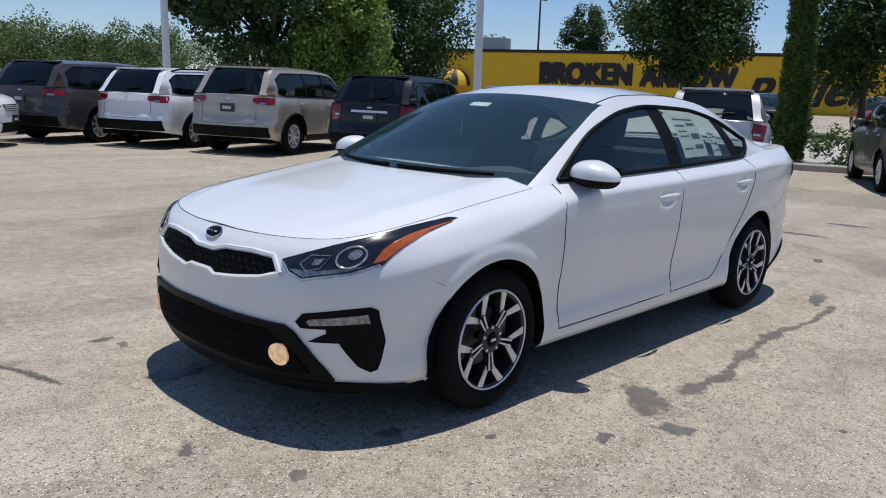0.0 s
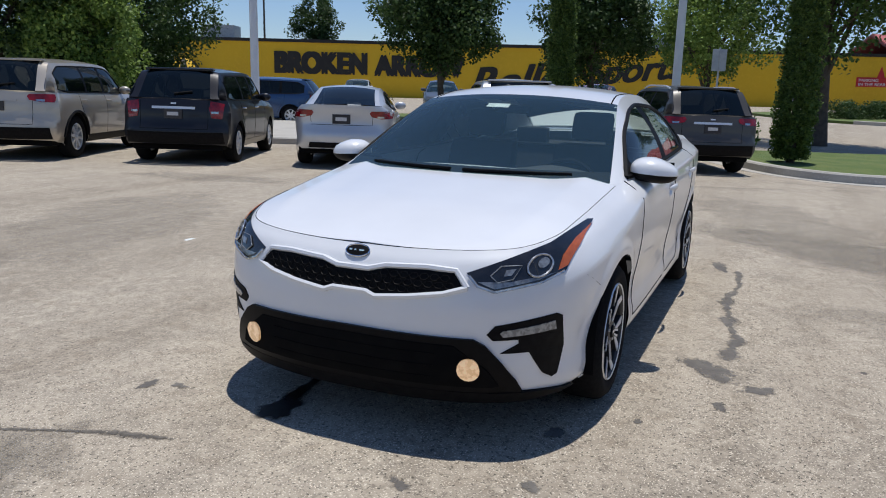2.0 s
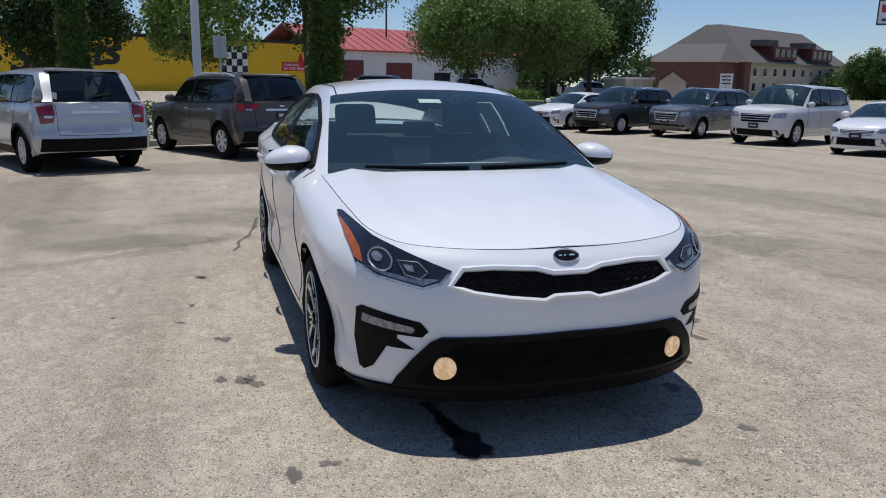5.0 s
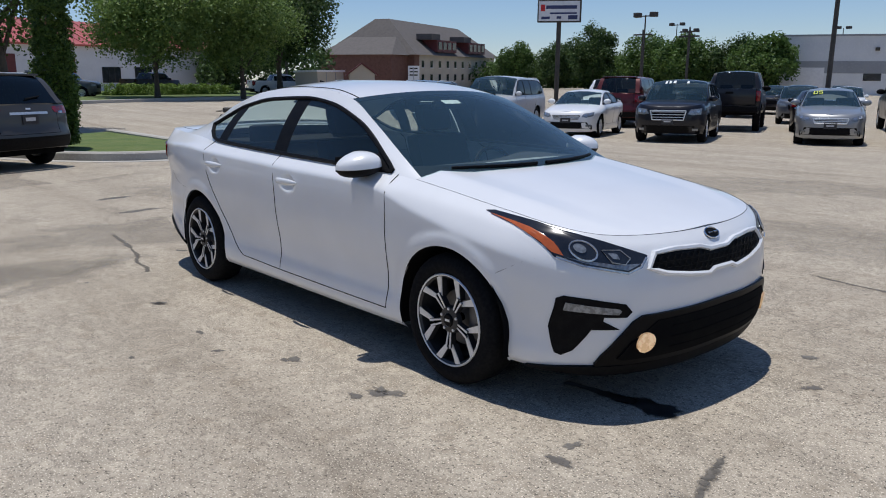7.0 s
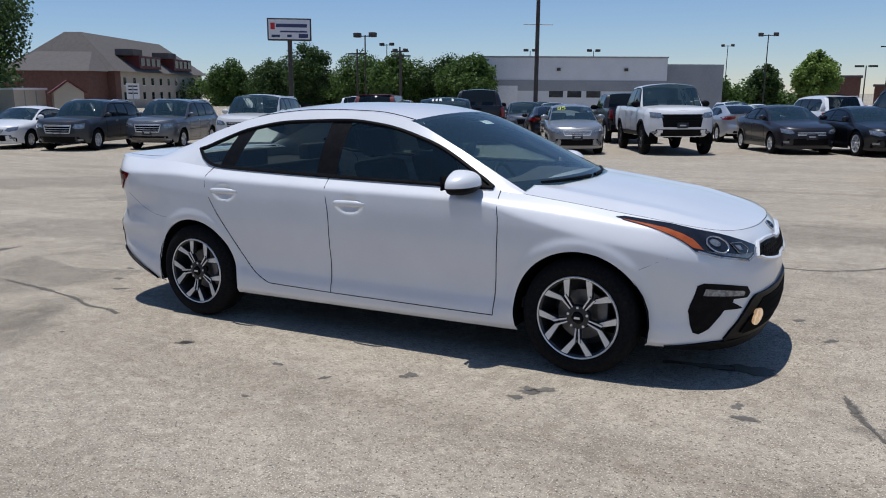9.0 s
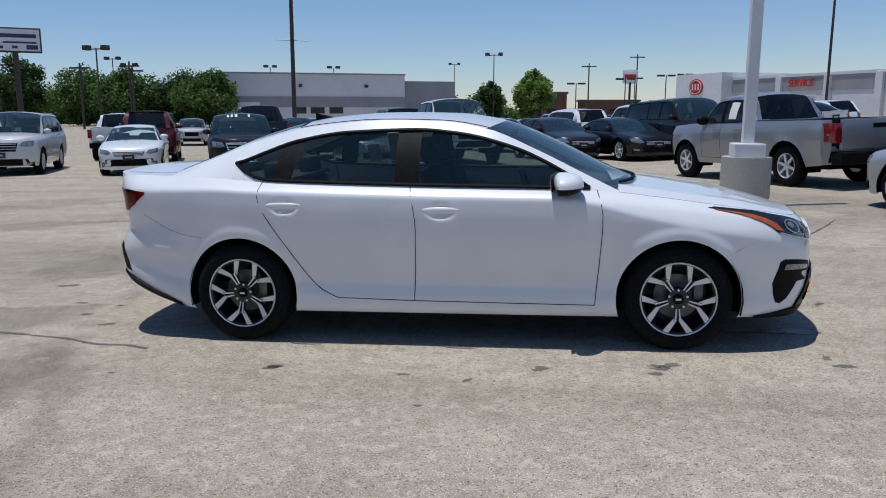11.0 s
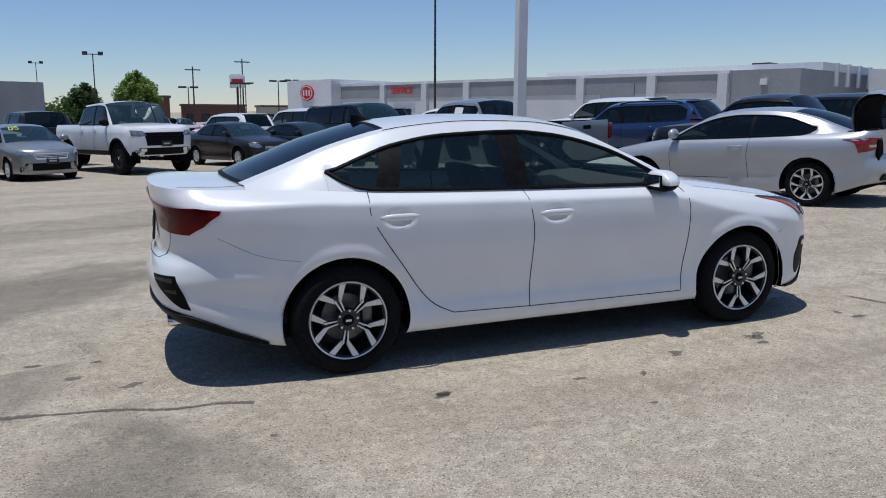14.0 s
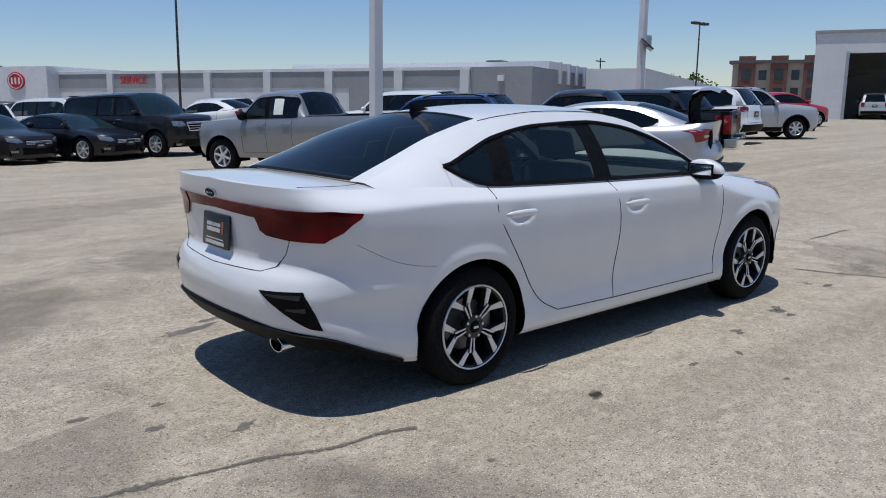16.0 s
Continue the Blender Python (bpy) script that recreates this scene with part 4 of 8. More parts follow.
    part("plate_print", bars, M_PLATEWHITE, plate, smooth=False)
    part("plate_mark", box_bm((-0.0105, -0.1, -0.01), (-0.0085, -0.075, 0.05)), M_RED, plate, smooth=False)
    part("rear_diffuser", S.patch([(0.66, 0.405), (0.5, 0.432), (0.3, 0.445), (-0.3, 0.445), (-0.5, 0.432), (-0.66, 0.405), (-0.5, 0.38), (0.5, 0.38)], "yz", (1, 0, 0), 0.006, 0.006, 4), M_TRIM, root)
    bm = spin_bm([(0.042, 0.05), (0.045, -0.005), (0.05, -0.006), (0.052, 0.0), (0.05, 0.12)], 20)
    ex = part("exhaust_tip", bm, M_CHROME, root)
    ex.matrix_basis = pose(-2.29, -0.525, 0.335, 0, 0, -90) @ Matrix.Diagonal((1.25, 1, 0.72, 1))
    # roof joints, headliner, dark band at the foot of the windscreen
    for sgn in (1, -1):
        line = [B.top(x, 0.94) for x in steps(0.2, -1.02, 16)]
        part("roof_joint", tube_bm([Vector((p.x, sgn * p.y, p.z - 0.001)) for p in line], 0.0045, 6), M_DARK, root)
    rows = [[Vector((B.top(x, abs(v)).x, math.copysign(B.top(x, abs(v)).y, v), B.top(x, abs(v)).z - 0.035)) for v in steps(-0.96, 0.96, 12)] for x in steps(0.17, -1.0, 12)]
    part("headliner", grid_bm(rows), M_CABIN, root, "grey cloth headliner")
    for x_0, x_1 in ((1.0, 0.9), (0.235, 0.2)):
        rows = [[Vector((B.top(x, abs(v)).x, math.copysign(B.top(x, abs(v)).y, v), B.top(x, abs(v)).z - 0.003)) for v in steps(-0.995, 0.995, 20)] for x in steps(x_0, x_1, 3)]
        part("windscreen_band", grid_bm(rows), M_TRIM, root)
    for x_0, x_1 in ((-1.0, -1.03), (-1.825, -1.85)):
        rows = [[Vector((B.top(x, abs(v)).x, math.copysign(B.top(x, abs(v)).y, v), B.top(x, abs(v)).z + 0.0012)) for v in steps(-B.rear_glass, B.rear_glass, 20)] for x in steps(x_0, x_1, 3)]
        part("rear_window_band", grid_bm(rows), M_TRIM, root)
    # shark fin aerial
    bm = bmesh.new()
    rows = []
    for t in steps(0, 1, 6):
        rows.append([Vector((-0.93 - 0.16 * t, s * 0.022 * math.sin(math.pi * min(1, t + 0.1)), 1.40 + (0.06 * t ** 0.8 if k else 0) - 0.02 * t)) for s, k in ((1, 0), (0.15, 1), (-0.15, 1), (-1, 0))])
    grid_bm(rows, bm)
    part("aerial", bm, M_TRIM, root)
    # wipers and cowl
    part("cowl", box_bm((0.98, -0.66, 0.90), (1.14, 0.66, 0.948), 0.02), M_TRIM, root)
    for y0, y1 in ((0.55, 0.02), (-0.05, -0.55)):
        pts = [Vector((1.17 - 0.22 * (y / 0.72) ** 2 - 0.02, y, 0.985)) for y in steps(y0, y1, 8)]
        part("wiper", tube_bm(pts, 0.009, 6), M_TRIM, root)
    # cabin
    part("cabin_floor", box_bm((-1.7, -0.74, 0.3), (1.0, 0.74, 0.36)), M_SEAT, root)
    rows = []
    for y in steps(-0.7, 0.7, 20):
        hump = 0.035 * math.exp(-((y - 0.36) / 0.17) ** 2)
        q = 1 - 0.25 * (abs(y) / 0.7) ** 3
        rows.append([Vector((x if x < 0.9 else 0.55 + (x - 0.55) * q, y, z + hump * k)) for x, z, k in ((1.13, 0.935, 0), (0.95, 0.955, 0.2), (0.78, 0.962, 1), (0.66, 0.958, 1), (0.58, 0.925, 0.8), (0.56, 0.84, 0), (0.62, 0.6, 0))])
    bm = grid_bm(rows)
    bmesh.ops.recalc_face_normals(bm, faces=bm.faces)
    if sum(f.normal.z for f in bm.faces) < 0:
        bmesh.ops.reverse_faces(bm, faces=bm.faces)
    part("dashboard", bm, M_CABIN, root)
    part("rear_bench", box_bm((-0.98, -0.62, 0.36), (-0.5, 0.62, 0.52), 0.05), M_SEAT, root)
    bm = box_bm((-1.22, -0.62, 0.45), (-1.06, 0.62, 0.98), 0.06)
    for v in bm.verts:
        v.co.x -= 0.28 * (v.co.z - 0.45)
    part("rear_backrest", bm, M_SEAT, root)
    part("parcel_shelf", box_bm((-1.82, -0.64, 0.97), (-1.2, 0.64, 1.0), 0.01), M_SEAT, root)
    for y in (-0.36, 0.36):
        part("rear_headrest", box_bm((-1.32, y - 0.13, 0.98), (-1.22, y + 0.13, 1.12), 0.03), M_SEAT, root)
    ring = [Vector((0.42 - 0.06 * math.sin(a), 0.36 + 0.18 * math.cos(a), 0.83 + 0.17 * math.sin(a))) for a in steps(0, 2 * math.pi, 28)]
    part("steering_wheel", tube_bm(ring, 0.015, 8), M_TRIM, root)
    part("steering_column", cyl_bm((0.42, 0.36, 0.83), (0.62, 0.36, 0.76), 0.05), M_TRIM, root)
    part("inner_mirror", box_bm((0.33, -0.11, 1.255), (0.36, 0.11, 1.305), 0.015), M_TRIM, root)
    # papers in the windows
    for label, x0, x1, f0, f1, sgn in (("window price sheet", -0.42, -0.72, 0.12, 0.86, 1), ("window price sheet", -0.8, -0.9, 0.1, 0.6, 1)):
        rows = []
        for x in steps(x0, x1, 5):
            bl, t = B.belt(x).z + 0.012, pchip(B.dlo, x)
            rows.append([B.flank(x, bl + (t - bl) * f) - Vector((0, 0.006, 0)) for f in steps(f0, f1, 5)])
        sheet = part("price_sheet", grid_bm(rows), M_PAPER, root, label)
        bm = bmesh.new()
        for fx0, fx1, fz0, fz1 in ((0.1, 0.9, 0.9, 0.94), (0.1, 0.45, 0.75, 0.79), (0.1, 0.45, 0.62, 0.65), (0.1, 0.45, 0.5, 0.53), (0.55, 0.9, 0.78, 0.84), (0.55, 0.9, 0.45, 0.58), (0.55, 0.9, 0.2, 0.3), (0.1, 0.45, 0.2, 0.23)):
            r2 = []
            for a in (fx0, fx1):
                x = x0 + (x1 - x0) * a
                bl, t = B.belt(x).z + 0.012, pchip(B.dlo, x)
                r2.append([B.flank(x, bl + (t - bl) * (f0 + (f1 - f0) * b)) - Vector((0, 0.0045, 0)) for b in (fz0, fz1)])
            grid_bm(r2, bm)
        part("print", bm, M_PRINT, sheet)
    rows = [[Vector((B.top(x, v).x, B.top(x, v).y - 0.12, B.top(x, v).z - 0.006)) for v in steps(0.0, 0.22, 3)] for x in (0.32, 0.36)]
    part("windscreen_label", grid_bm(rows), M_PAPER, root)
    return root


M_TINT2 = glass_material("side_car_glass", (0.42, 0.52, 0.51), haze=0.014, ior=1.5)
M_LENSDARK = material("dark_lamp_lens", (0.03, 0.033, 0.038), 0.06, 0.4, coat=0.8, spots=((22, (0.012, 0.012, 0.014), 0.45, 0.7, 2),))
M_LAMPGREY = material("running_lamp_lens", (0.28, 0.3, 0.32), 0.15, 0.3, coat=1.0, spots=((60, (0.16, 0.17, 0.18), 0.4, 0.6, 2),))
M_FOG = material("fog_lamp_glow", (0.8, 0.66, 0.48), 0.2, coat=1.0, spots=((45, (0.5, 0.36, 0.22), 0.42, 0.6, 3),))
M_FOG.node_tree.nodes["Principled BSDF"].inputs["Emission Color"].default_value = (1.0, 0.6, 0.28, 1)
M_FOG.node_tree.nodes["Principled BSDF"].inputs["Emission Strength"].default_value = 0.36
build_sedan()


# ---- parked vehicles ----
def stretch(keys, fx, fz=lambda v: v):
    return tuple((fx(a), fz(b)) for a, b in keys)


def shape_of(kind, L, W, H, wb, front, clear=0.22):
    """Curves for a parked car: kind sedan, coupe, suv, wagon, van or pickup; front: the front overhang."""
    xf, xr, h = wb / 2 + front, wb / 2 + front - L, W / 2
    fx = lambda x: xf * x / 2.24 if x > 1.35 else (wb / 2 * x / 1.35 if x > -1.35 else -wb / 2 + (x + 1.35) * (-(xr + wb / 2)) / 1.04)
    d = dict(SEDAN)
    d["crisp"], d["slant"], d["turn"] = False, {}, 0.78
    boxy = kind in ("suv", "van", "pickup")
    plan = []
    for x, y in PLAN:
        k = y / 0.9
        if boxy and x < 0 and y < 0.85:
            k = min(1, k * 1.14)
        if boxy and x > 1.5 and 0 < y < 0.85:
            k = min(0.97, k * 1.06)
        plan.append((fx(x) if not (boxy and x < -2.1) else fx(x) + (0.03 if y > 0.5 else 0), k * h))
    d["plan"], d["count"], d["half"], d["axles"] = tuple(plan), 52, h, (wb / 2, -wb / 2)
    if kind in ("sedan", "coupe"):
        fz = lambda z: z * H / 1.435
        for k in ("zbot", "ztop", "rail_z", "roof", "dlo"):
            d[k] = stretch(SEDAN[k], fx, fz)
        for k in ("lip", "bow", "rail_y"):
            d[k] = stretch(SEDAN[k], fx, (lambda v: v * W / 1.8) if k == "rail_y" else (lambda v: v))
        d["cabin"], d["win"], d["header"] = tuple(map(fx, SEDAN["cabin"])), tuple(map(fx, SEDAN["win"])), tuple(map(fx, SEDAN["header"]))
        d["panes"] = tuple((n, fx(a), fx(b), None) for n, a, b, _ in SEDAN["panes"])
        if kind == "coupe":
            d["panes"] = (("front_window", d["win"][0], fx(-0.45), None), ("door_pillar", fx(-0.45), fx(-0.5), None), ("quarter_window", fx(-0.5), d["win"][1], None))
        return d
    bz, hz = (H * 0.64, H * 0.6) if kind != "pickup" else (H * 0.665, H * 0.63)
    cowl = wb / 2 - 0.46
    hd = cowl - (0.7 if kind != "pickup" else 0.6)
    back = xr + 0.16 if kind != "pickup" else d.get("back", -0.62 if wb < 3.4 else -1.05)
    tail = back + (0.42 if kind != "pickup" else 0.3)
    d["zbot"] = ((xf, clear + 0.03), (wb / 2, clear + 0.04), (-wb / 2, clear + 0.04), (xr, clear + 0.14))
    d["ztop"] = ((xf, hz - 0.07), (xf - 0.25, hz), (cowl, bz), (0, bz + 0.01), (xr, bz + 0.03))
    if kind == "pickup":
        d["ztop"] = ((xf, hz - 0.05), (xf - 0.25, hz + 0.01), (cowl, bz), (back + 0.1, bz + 0.01), (back - 0.06, bz + 0.03), (xr, bz + 0.03))
    d["front"] = ((0, -0.12), (0.2, -0.03), (0.4, 0), (0.75, -0.01), (0.9, -0.035), (1, -0.08))
    d["rear"] = ((0, -0.08), (0.16, -0.01), (0.33, 0), (0.42, -0.035), (0.5, -0.06), (0.75, -0.07), (1, -0.12)) if kind != "pickup" else ((0, -0.03), (0.3, -0.02), (1, -0.02))
    d["side"] = ((0, -0.07), (0.12, -0.03), (0.4, -0.006), (0.6, 0), (0.8, -0.008), (1, -0.04))
    d["lip"] = ((xf, 0.0), (xf - 0.5, 0.07), (cowl, 0.05), (0, 0.02), (xr, 0.02))
    rz = H - 0.075
    d["rail_z"] = ((cowl, bz + 0.005), (cowl - 0.3, bz + (rz - bz) * 0.55), (hd, rz - 0.03), (hd - 0.4, rz), (tail, rz - 0.035), (back, bz + 0.05))
    d["roof"] = ((cowl, bz + 0.01), (cowl - 0.3, bz + (H - bz) * 0.57), (hd, H - 0.025), (hd - 0.4, H), (tail, H - 0.05), (back, bz + 0.05))
    ry = h - 0.24
    d["rail_y"] = ((cowl, h - 0.14), (hd, ry + 0.02), (hd - 0.5, ry), (tail, ry - 0.02), (back, h - 0.16))
    d["bow"] = ((cowl, 0.17), (hd, 0.07), (0, 0.0), (tail, -0.02), (back, -0.05))
    w0, w1 = cowl - 0.14, (back + 0.34 if kind != "pickup" else back + 0.16)
    d["dlo"] = ((w0, bz + 0.04), (hd - 0.02, rz - 0.085), (hd - 0.5, rz - 0.06), (w1 + 0.3, rz - 0.085), (w1, rz - 0.2 if kind != "pickup" else rz - 0.1))
    d["cabin"], d["win"], d["header"] = (cowl, back), (w0, w1), (hd, tail)
    d["rear_glass"] = 0.8 if kind != "pickup" else 0.86
    d["low"] = ((w0, 0.012), (w1 + 0.35, 0.012), (w1, 0.05)) if kind != "pickup" else ((0, 0.012),)
    m = (w0 + w1) / 2 + 0.1
    if kind == "pickup":
        d["panes"] = (("mirror_sail", w0, w0 - 0.12, None), ("front_window", w0 - 0.12, m + 0.02, None), ("door_pillar", m + 0.02, m - 0.1, None), ("rear_window_pane", m - 0.1, w1, None))
    else:
        m = w0 - 0.92
        d["panes"] = (("mirror_sail", w0, w0 - 0.14, None), ("front_window", w0 - 0.14, m, None), ("door_pillar", m, m - 0.1, None), ("rear_window_pane", m - 0.1, m - 0.78, None), ("pane_divider", m - 0.78, m - 0.86, None), ("quarter_window", m - 0.86, w1, None))
    return d


def vehicle(name, kind, color, at, heading, label, group, L=4.77, W=1.84, H=1.69, wb=2.86, front=0.92, r=0.35, rim=0.62, spokes=7, wheel="plain",
            flake=0.0, clear=0.22, anchor="rear", tail="tall", rails=False, clad=False, chrome=False, plate=True, dark_glass=True, lift=0.0, roof_mat=None, lid_open=False, tail_m=None, grille=M_TRIM, screen=(), far=False, year=False, sheet=False, skid=False):
    """at: where the middle of the rear (or front) axle stands."""
    body = paint(color, flake)
    k = shape_of(kind, L, W, H, wb, front, clear)
    k["wheel_r"], k["arch"], k["flare"] = r, r + (0.06 if kind != "pickup" else 0.08), 0.02 if kind == "pickup" else 0.015
    a = radians(heading)
    off = wb / 2 * (1 if anchor == "rear" else -1)
    cx, cy = at[0] + math.cos(a) * off, at[1] + math.sin(a) * off
    f = [ground_z(cx + math.cos(a) * t, cy + math.sin(a) * t) for t in (wb / 2, -wb / 2)]
    s = [ground_z(cx - math.sin(a) * t, cy + math.cos(a) * t) for t in (0.75, -0.75)]
    m = pose(cx, cy, (f[0] + f[1]) / 2, 0, 0, heading) @ pose(0, 0, 0, math.degrees(math.atan2(s[0] - s[1], 1.5)), -math.degrees(math.atan2(f[0] - f[1], wb)), 0)
    root = thing(name, m, label, "car" if kind not in ("suv", "pickup", "van") else {"suv": "suv", "pickup": "pickup truck", "van": "van"}[kind], group)
    B = Body(k)
    up = lift
    ns = [0, 0.08, 0.18, 0.3, 0.42, 0.54, 0.64, 0.74, 0.82, 0.9, 0.95, 1.0]
    walls = mirror_bm(body_walls(B, ns))
    bmesh.ops.recalc_face_normals(walls, faces=walls.faces)
    f0 = max(walls.faces, key=lambda q: q.calc_center_median().y)
    if f0.normal.y < 0:
        bmesh.ops.reverse_faces(walls, faces=walls.faces)
    skins = [part("body_shell", walls, body, root)]
    xf, xr = k["plan"][0][0], k["plan"][-1][0]
    cowl, back = k["cabin"]

    def cap(nm, x0, x1, crown, mat):
        bm = grid_bm(cap_rows(B, x0, x1, crown, 10))
        bmesh.ops.recalc_face_normals(bm, faces=bm.faces)
        if sum(q.normal.z for q in bm.faces) < 0:
            bmesh.ops.reverse_faces(bm, faces=bm.faces)
        return part(nm, bm, mat, root)

    skins.append(cap("hood", xf + 0.1, cowl - 0.02, ((xf, 0), (xf - 0.3, 0.035), (cowl, 0.05)), body))
    if kind == "pickup":
        zt = pchip(k["ztop"], xr)
        hw = W / 2 - 0.19
        part("bed_floor", box_bm((xr + 0.08, -hw, zt - 0.5), (back - 0.08, hw, zt - 0.45)), M_TRIM, root)
        for y in (-hw, hw):
            part("bed_rail", box_bm((xr + 0.04, min(y, y * 1.0) - 0.06, zt - 0.46), (back - 0.06, y + 0.06, zt + 0.012), 0.012), M_TRIM, root)
        part("bed_front", box_bm((back - 0.1, -hw, zt - 0.46), (back - 0.04, hw, zt)), body, root)
        part("cab_back", box_bm((back - 0.03, -W / 2 + 0.14, zt - 0.5), (back + 0.03, W / 2 - 0.14, zt + 0.03), 0.01), body, root)
        part("tailgate", box_bm((xr - 0.012, -W / 2 + 0.16, zt - 0.52), (xr + 0.05, W / 2 - 0.16, zt + 0.008), 0.015), body, root)
    else:
        n_lid = "trunk_lid" if kind in ("sedan", "coupe") else "liftgate_sill"
        if lid_open:
            hinge = Vector((back - 0.06, 0, B.belt(back).z + 0.02))
            prof = ((0.0, 0.0), (0.03, 0.16), (0.03, 0.34), (-0.02, 0.46), (-0.14, 0.53), (-0.3, 0.53), (-0.42, 0.48))
            for nm, mat_, lift_, wide in (("trunk_lid", body, 0.0, 0.62), ("lid_lining", M_DARK, 0.035, 0.58)):
                rows = [[hinge + Vector((px - lift_ * (1 if n_ < 3 else 0.6), wide * (1 - 0.12 * n_ / 6) * v, pz - lift_ * (0 if n_ < 3 else 1) - 0.05 * abs(v) ** 3)) for v in steps(-1, 1, 10)] for n_, (px, pz) in enumerate(prof)]
                lid = part(nm, grid_bm(rows), mat_, root if nm == "trunk_lid" else lid, "raised trunk lid" if nm == "trunk_lid" else "black trunk lining")
            part("trunk_hollow", box_bm((xr + 0.1, -0.6, 0.5), (back, 0.6, 0.93), 0.02), M_DARK, root)
        else:
            skins.append(cap(n_lid, back + 0.1, xr - 0.1, ((xr, 0.0), (back, 0.025)), body))
    skins += cabin(B, root, body, M_GLASS, M_TINT if dark_glass else M_TINT2, M_TINT)
    part("underbody", box_bm((xr + 0.25, -W / 2 + 0.15, clear + 0.03), (xf - 0.25, W / 2 - 0.15, clear + 0.16), 0.02), M_DARK, root)
    part("floor_pan", box_bm((-wb / 2 + r + 0.05, -W / 2 + 0.07, clear + 0.06), (wb / 2 - r - 0.05, W / 2 - 0.07, clear + 0.14), 0.01), M_DARK, root)
    part("cabin_floor", box_bm((back + 0.1, -W / 2 + 0.16, clear + 0.2), (cowl, W / 2 - 0.16, B.belt(0).z - 0.22), 0.04), M_SEAT, root)
    for y in (-0.37, 0.37):
        part("front_seat", box_bm((-0.05, y - 0.23, B.belt(0).z - 0.4), (0.12, y + 0.23, B.belt(0).z + 0.2), 0.06), M_SEAT, root)
    part("dashboard", box_bm((cowl - 0.5, -W / 2 + 0.18, B.belt(0).z - 0.35), (cowl - 0.03, W / 2 - 0.18, B.belt(0).z - 0.06), 0.05), M_CABIN, root)
    for ax in k["axles"]:
        for sg in (1, -1):
            bm = liner_bm(B, ax, W / 2 - 0.42)
            part("wheel_liner", bm if sg > 0 else flip_y(bm), M_DARK, root)
            wheel_parts(root, ax, (W / 2 - 0.03) * sg, r, r * rim, 0.22, spokes, wheel, sg)
    S = Skin(skins)
    zf, zr = pchip(k["ztop"], xf), pchip(k["ztop"], xr)
    hw = W / 2
    low = kind in ("sedan", "coupe")
    for sg, way in ((1, (0, -1, 0)), (-1, (0, 1, 0))):
        q = lambda pts: [(sg * a_ * hw, b_) for a_, b_ in pts]
        # lamps
        z0 = zf - (0.04 if low else 0.06)
        lampz = (z0 - 0.1, z0 - 0.13, z0 - 0.08, z0 + 0.03, z0 - 0.01) if low else (z0 - 0.12, z0 - 0.15, z0 - 0.13, z0 + 0.03, z0 - 0.0)
        hl = part("headlamp", S.patch(q(((0.52, lampz[0]), (0.66, lampz[1]), (0.86, lampz[2]), (0.87, lampz[3]), (0.6, lampz[4]))), "yz", (-1, 0, 0), 0.006, 0.006, 3), M_LAMPGREY, root, "clear headlamp")
        za, zc = (lampz[0] + lampz[4]) / 2, (lampz[2] + lampz[3]) / 2
        for y_c, z_c in ((0.64, za * 0.5 + zc * 0.5 - 0.01), (0.78, zc)):
            ring = [(sg * (y_c * hw + 0.042 * math.cos(a_)), z_c + 0.038 * math.sin(a_)) for a_ in steps(0, 2 * math.pi, 10)[:-1]]
            part("reflector", S.patch(ring, "yz", (-1, 0, 0), 0.01, 0.003, 2), M_LAMP, hl)
        part("fog_lamp", S.patch(q(((0.66, 0.4 + up), (0.66, 0.34 + up), (0.8, 0.34 + up), (0.8, 0.4 + up))), "yz", (-1, 0, 0), 0.014, 0.004, 2), M_LAMPGREY, root)
        if tail == "tall":
            poly = ((0.66, zr - 0.02), (0.64, zr - 0.16), (0.68, zr - 0.3), (0.86, zr - 0.32), (0.9, zr - 0.06))
        elif tail == "wide":
            poly = ((0.56, zr - 0.035), (0.53, zr - 0.075), (0.57, zr - 0.13), (0.74, zr - 0.165), (0.94, zr - 0.165), (0.955, zr - 0.1), (0.94, zr - 0.03))
        elif tail == "slim":
            poly = ((0.56, zr - 0.12), (0.62, zr - 0.25), (0.9, zr - 0.3), (0.93, zr - 0.12), (0.8, zr - 0.1))
        else:
            poly = ((0.8, zr - 0.06), (0.8, zr - 0.38), (0.965, zr - 0.38), (0.965, zr - 0.06))
        if low and tail == "wide":
            poly = tuple((a_, b_ - 0.06) for a_, b_ in poly)
        tl = part("tail_lamp", S.patch(q(poly), "yz", (1, 0, 0), 0.008, 0.008, 3), tail_m or M_RED, root, "red tail lamp")
        if tail == "bed":
            ya, yb_ = sorted((sg * (hw - 0.15), sg * (hw - 0.006)))
            part("lamp_wrap", box_bm((xr - 0.022, ya, zr - 0.4), (xr + 0.13, yb_, zr - 0.06), 0.015), tail_m or M_RED, tl)
        cyy = sum(p[0] for p in poly) / len(poly)
        czz = sum(p[1] for p in poly) / len(poly)
        part("reverse_lamp", S.patch(q(((cyy - 0.08, czz - 0.02), (cyy - 0.07, czz - 0.055), (cyy + 0.05, czz - 0.055), (cyy + 0.05, czz - 0.02))), "yz", (1, 0, 0), 0.011, 0.003, 2), M_LAMP, tl)
        # shut lines, handles
        w0, w1 = k["win"]
        md = [p for p in k["panes"] if p[0] == "door_pillar"][0]
        xm = (md[1] + md[2]) / 2
        bz = B.belt(xm).z
        zl = clear + 0.16
        ends = (w0 - 0.02, xm) if kind == "coupe" else (w0 - 0.02, xm, max(w1 + 0.12, -wb / 2 + 0.2))
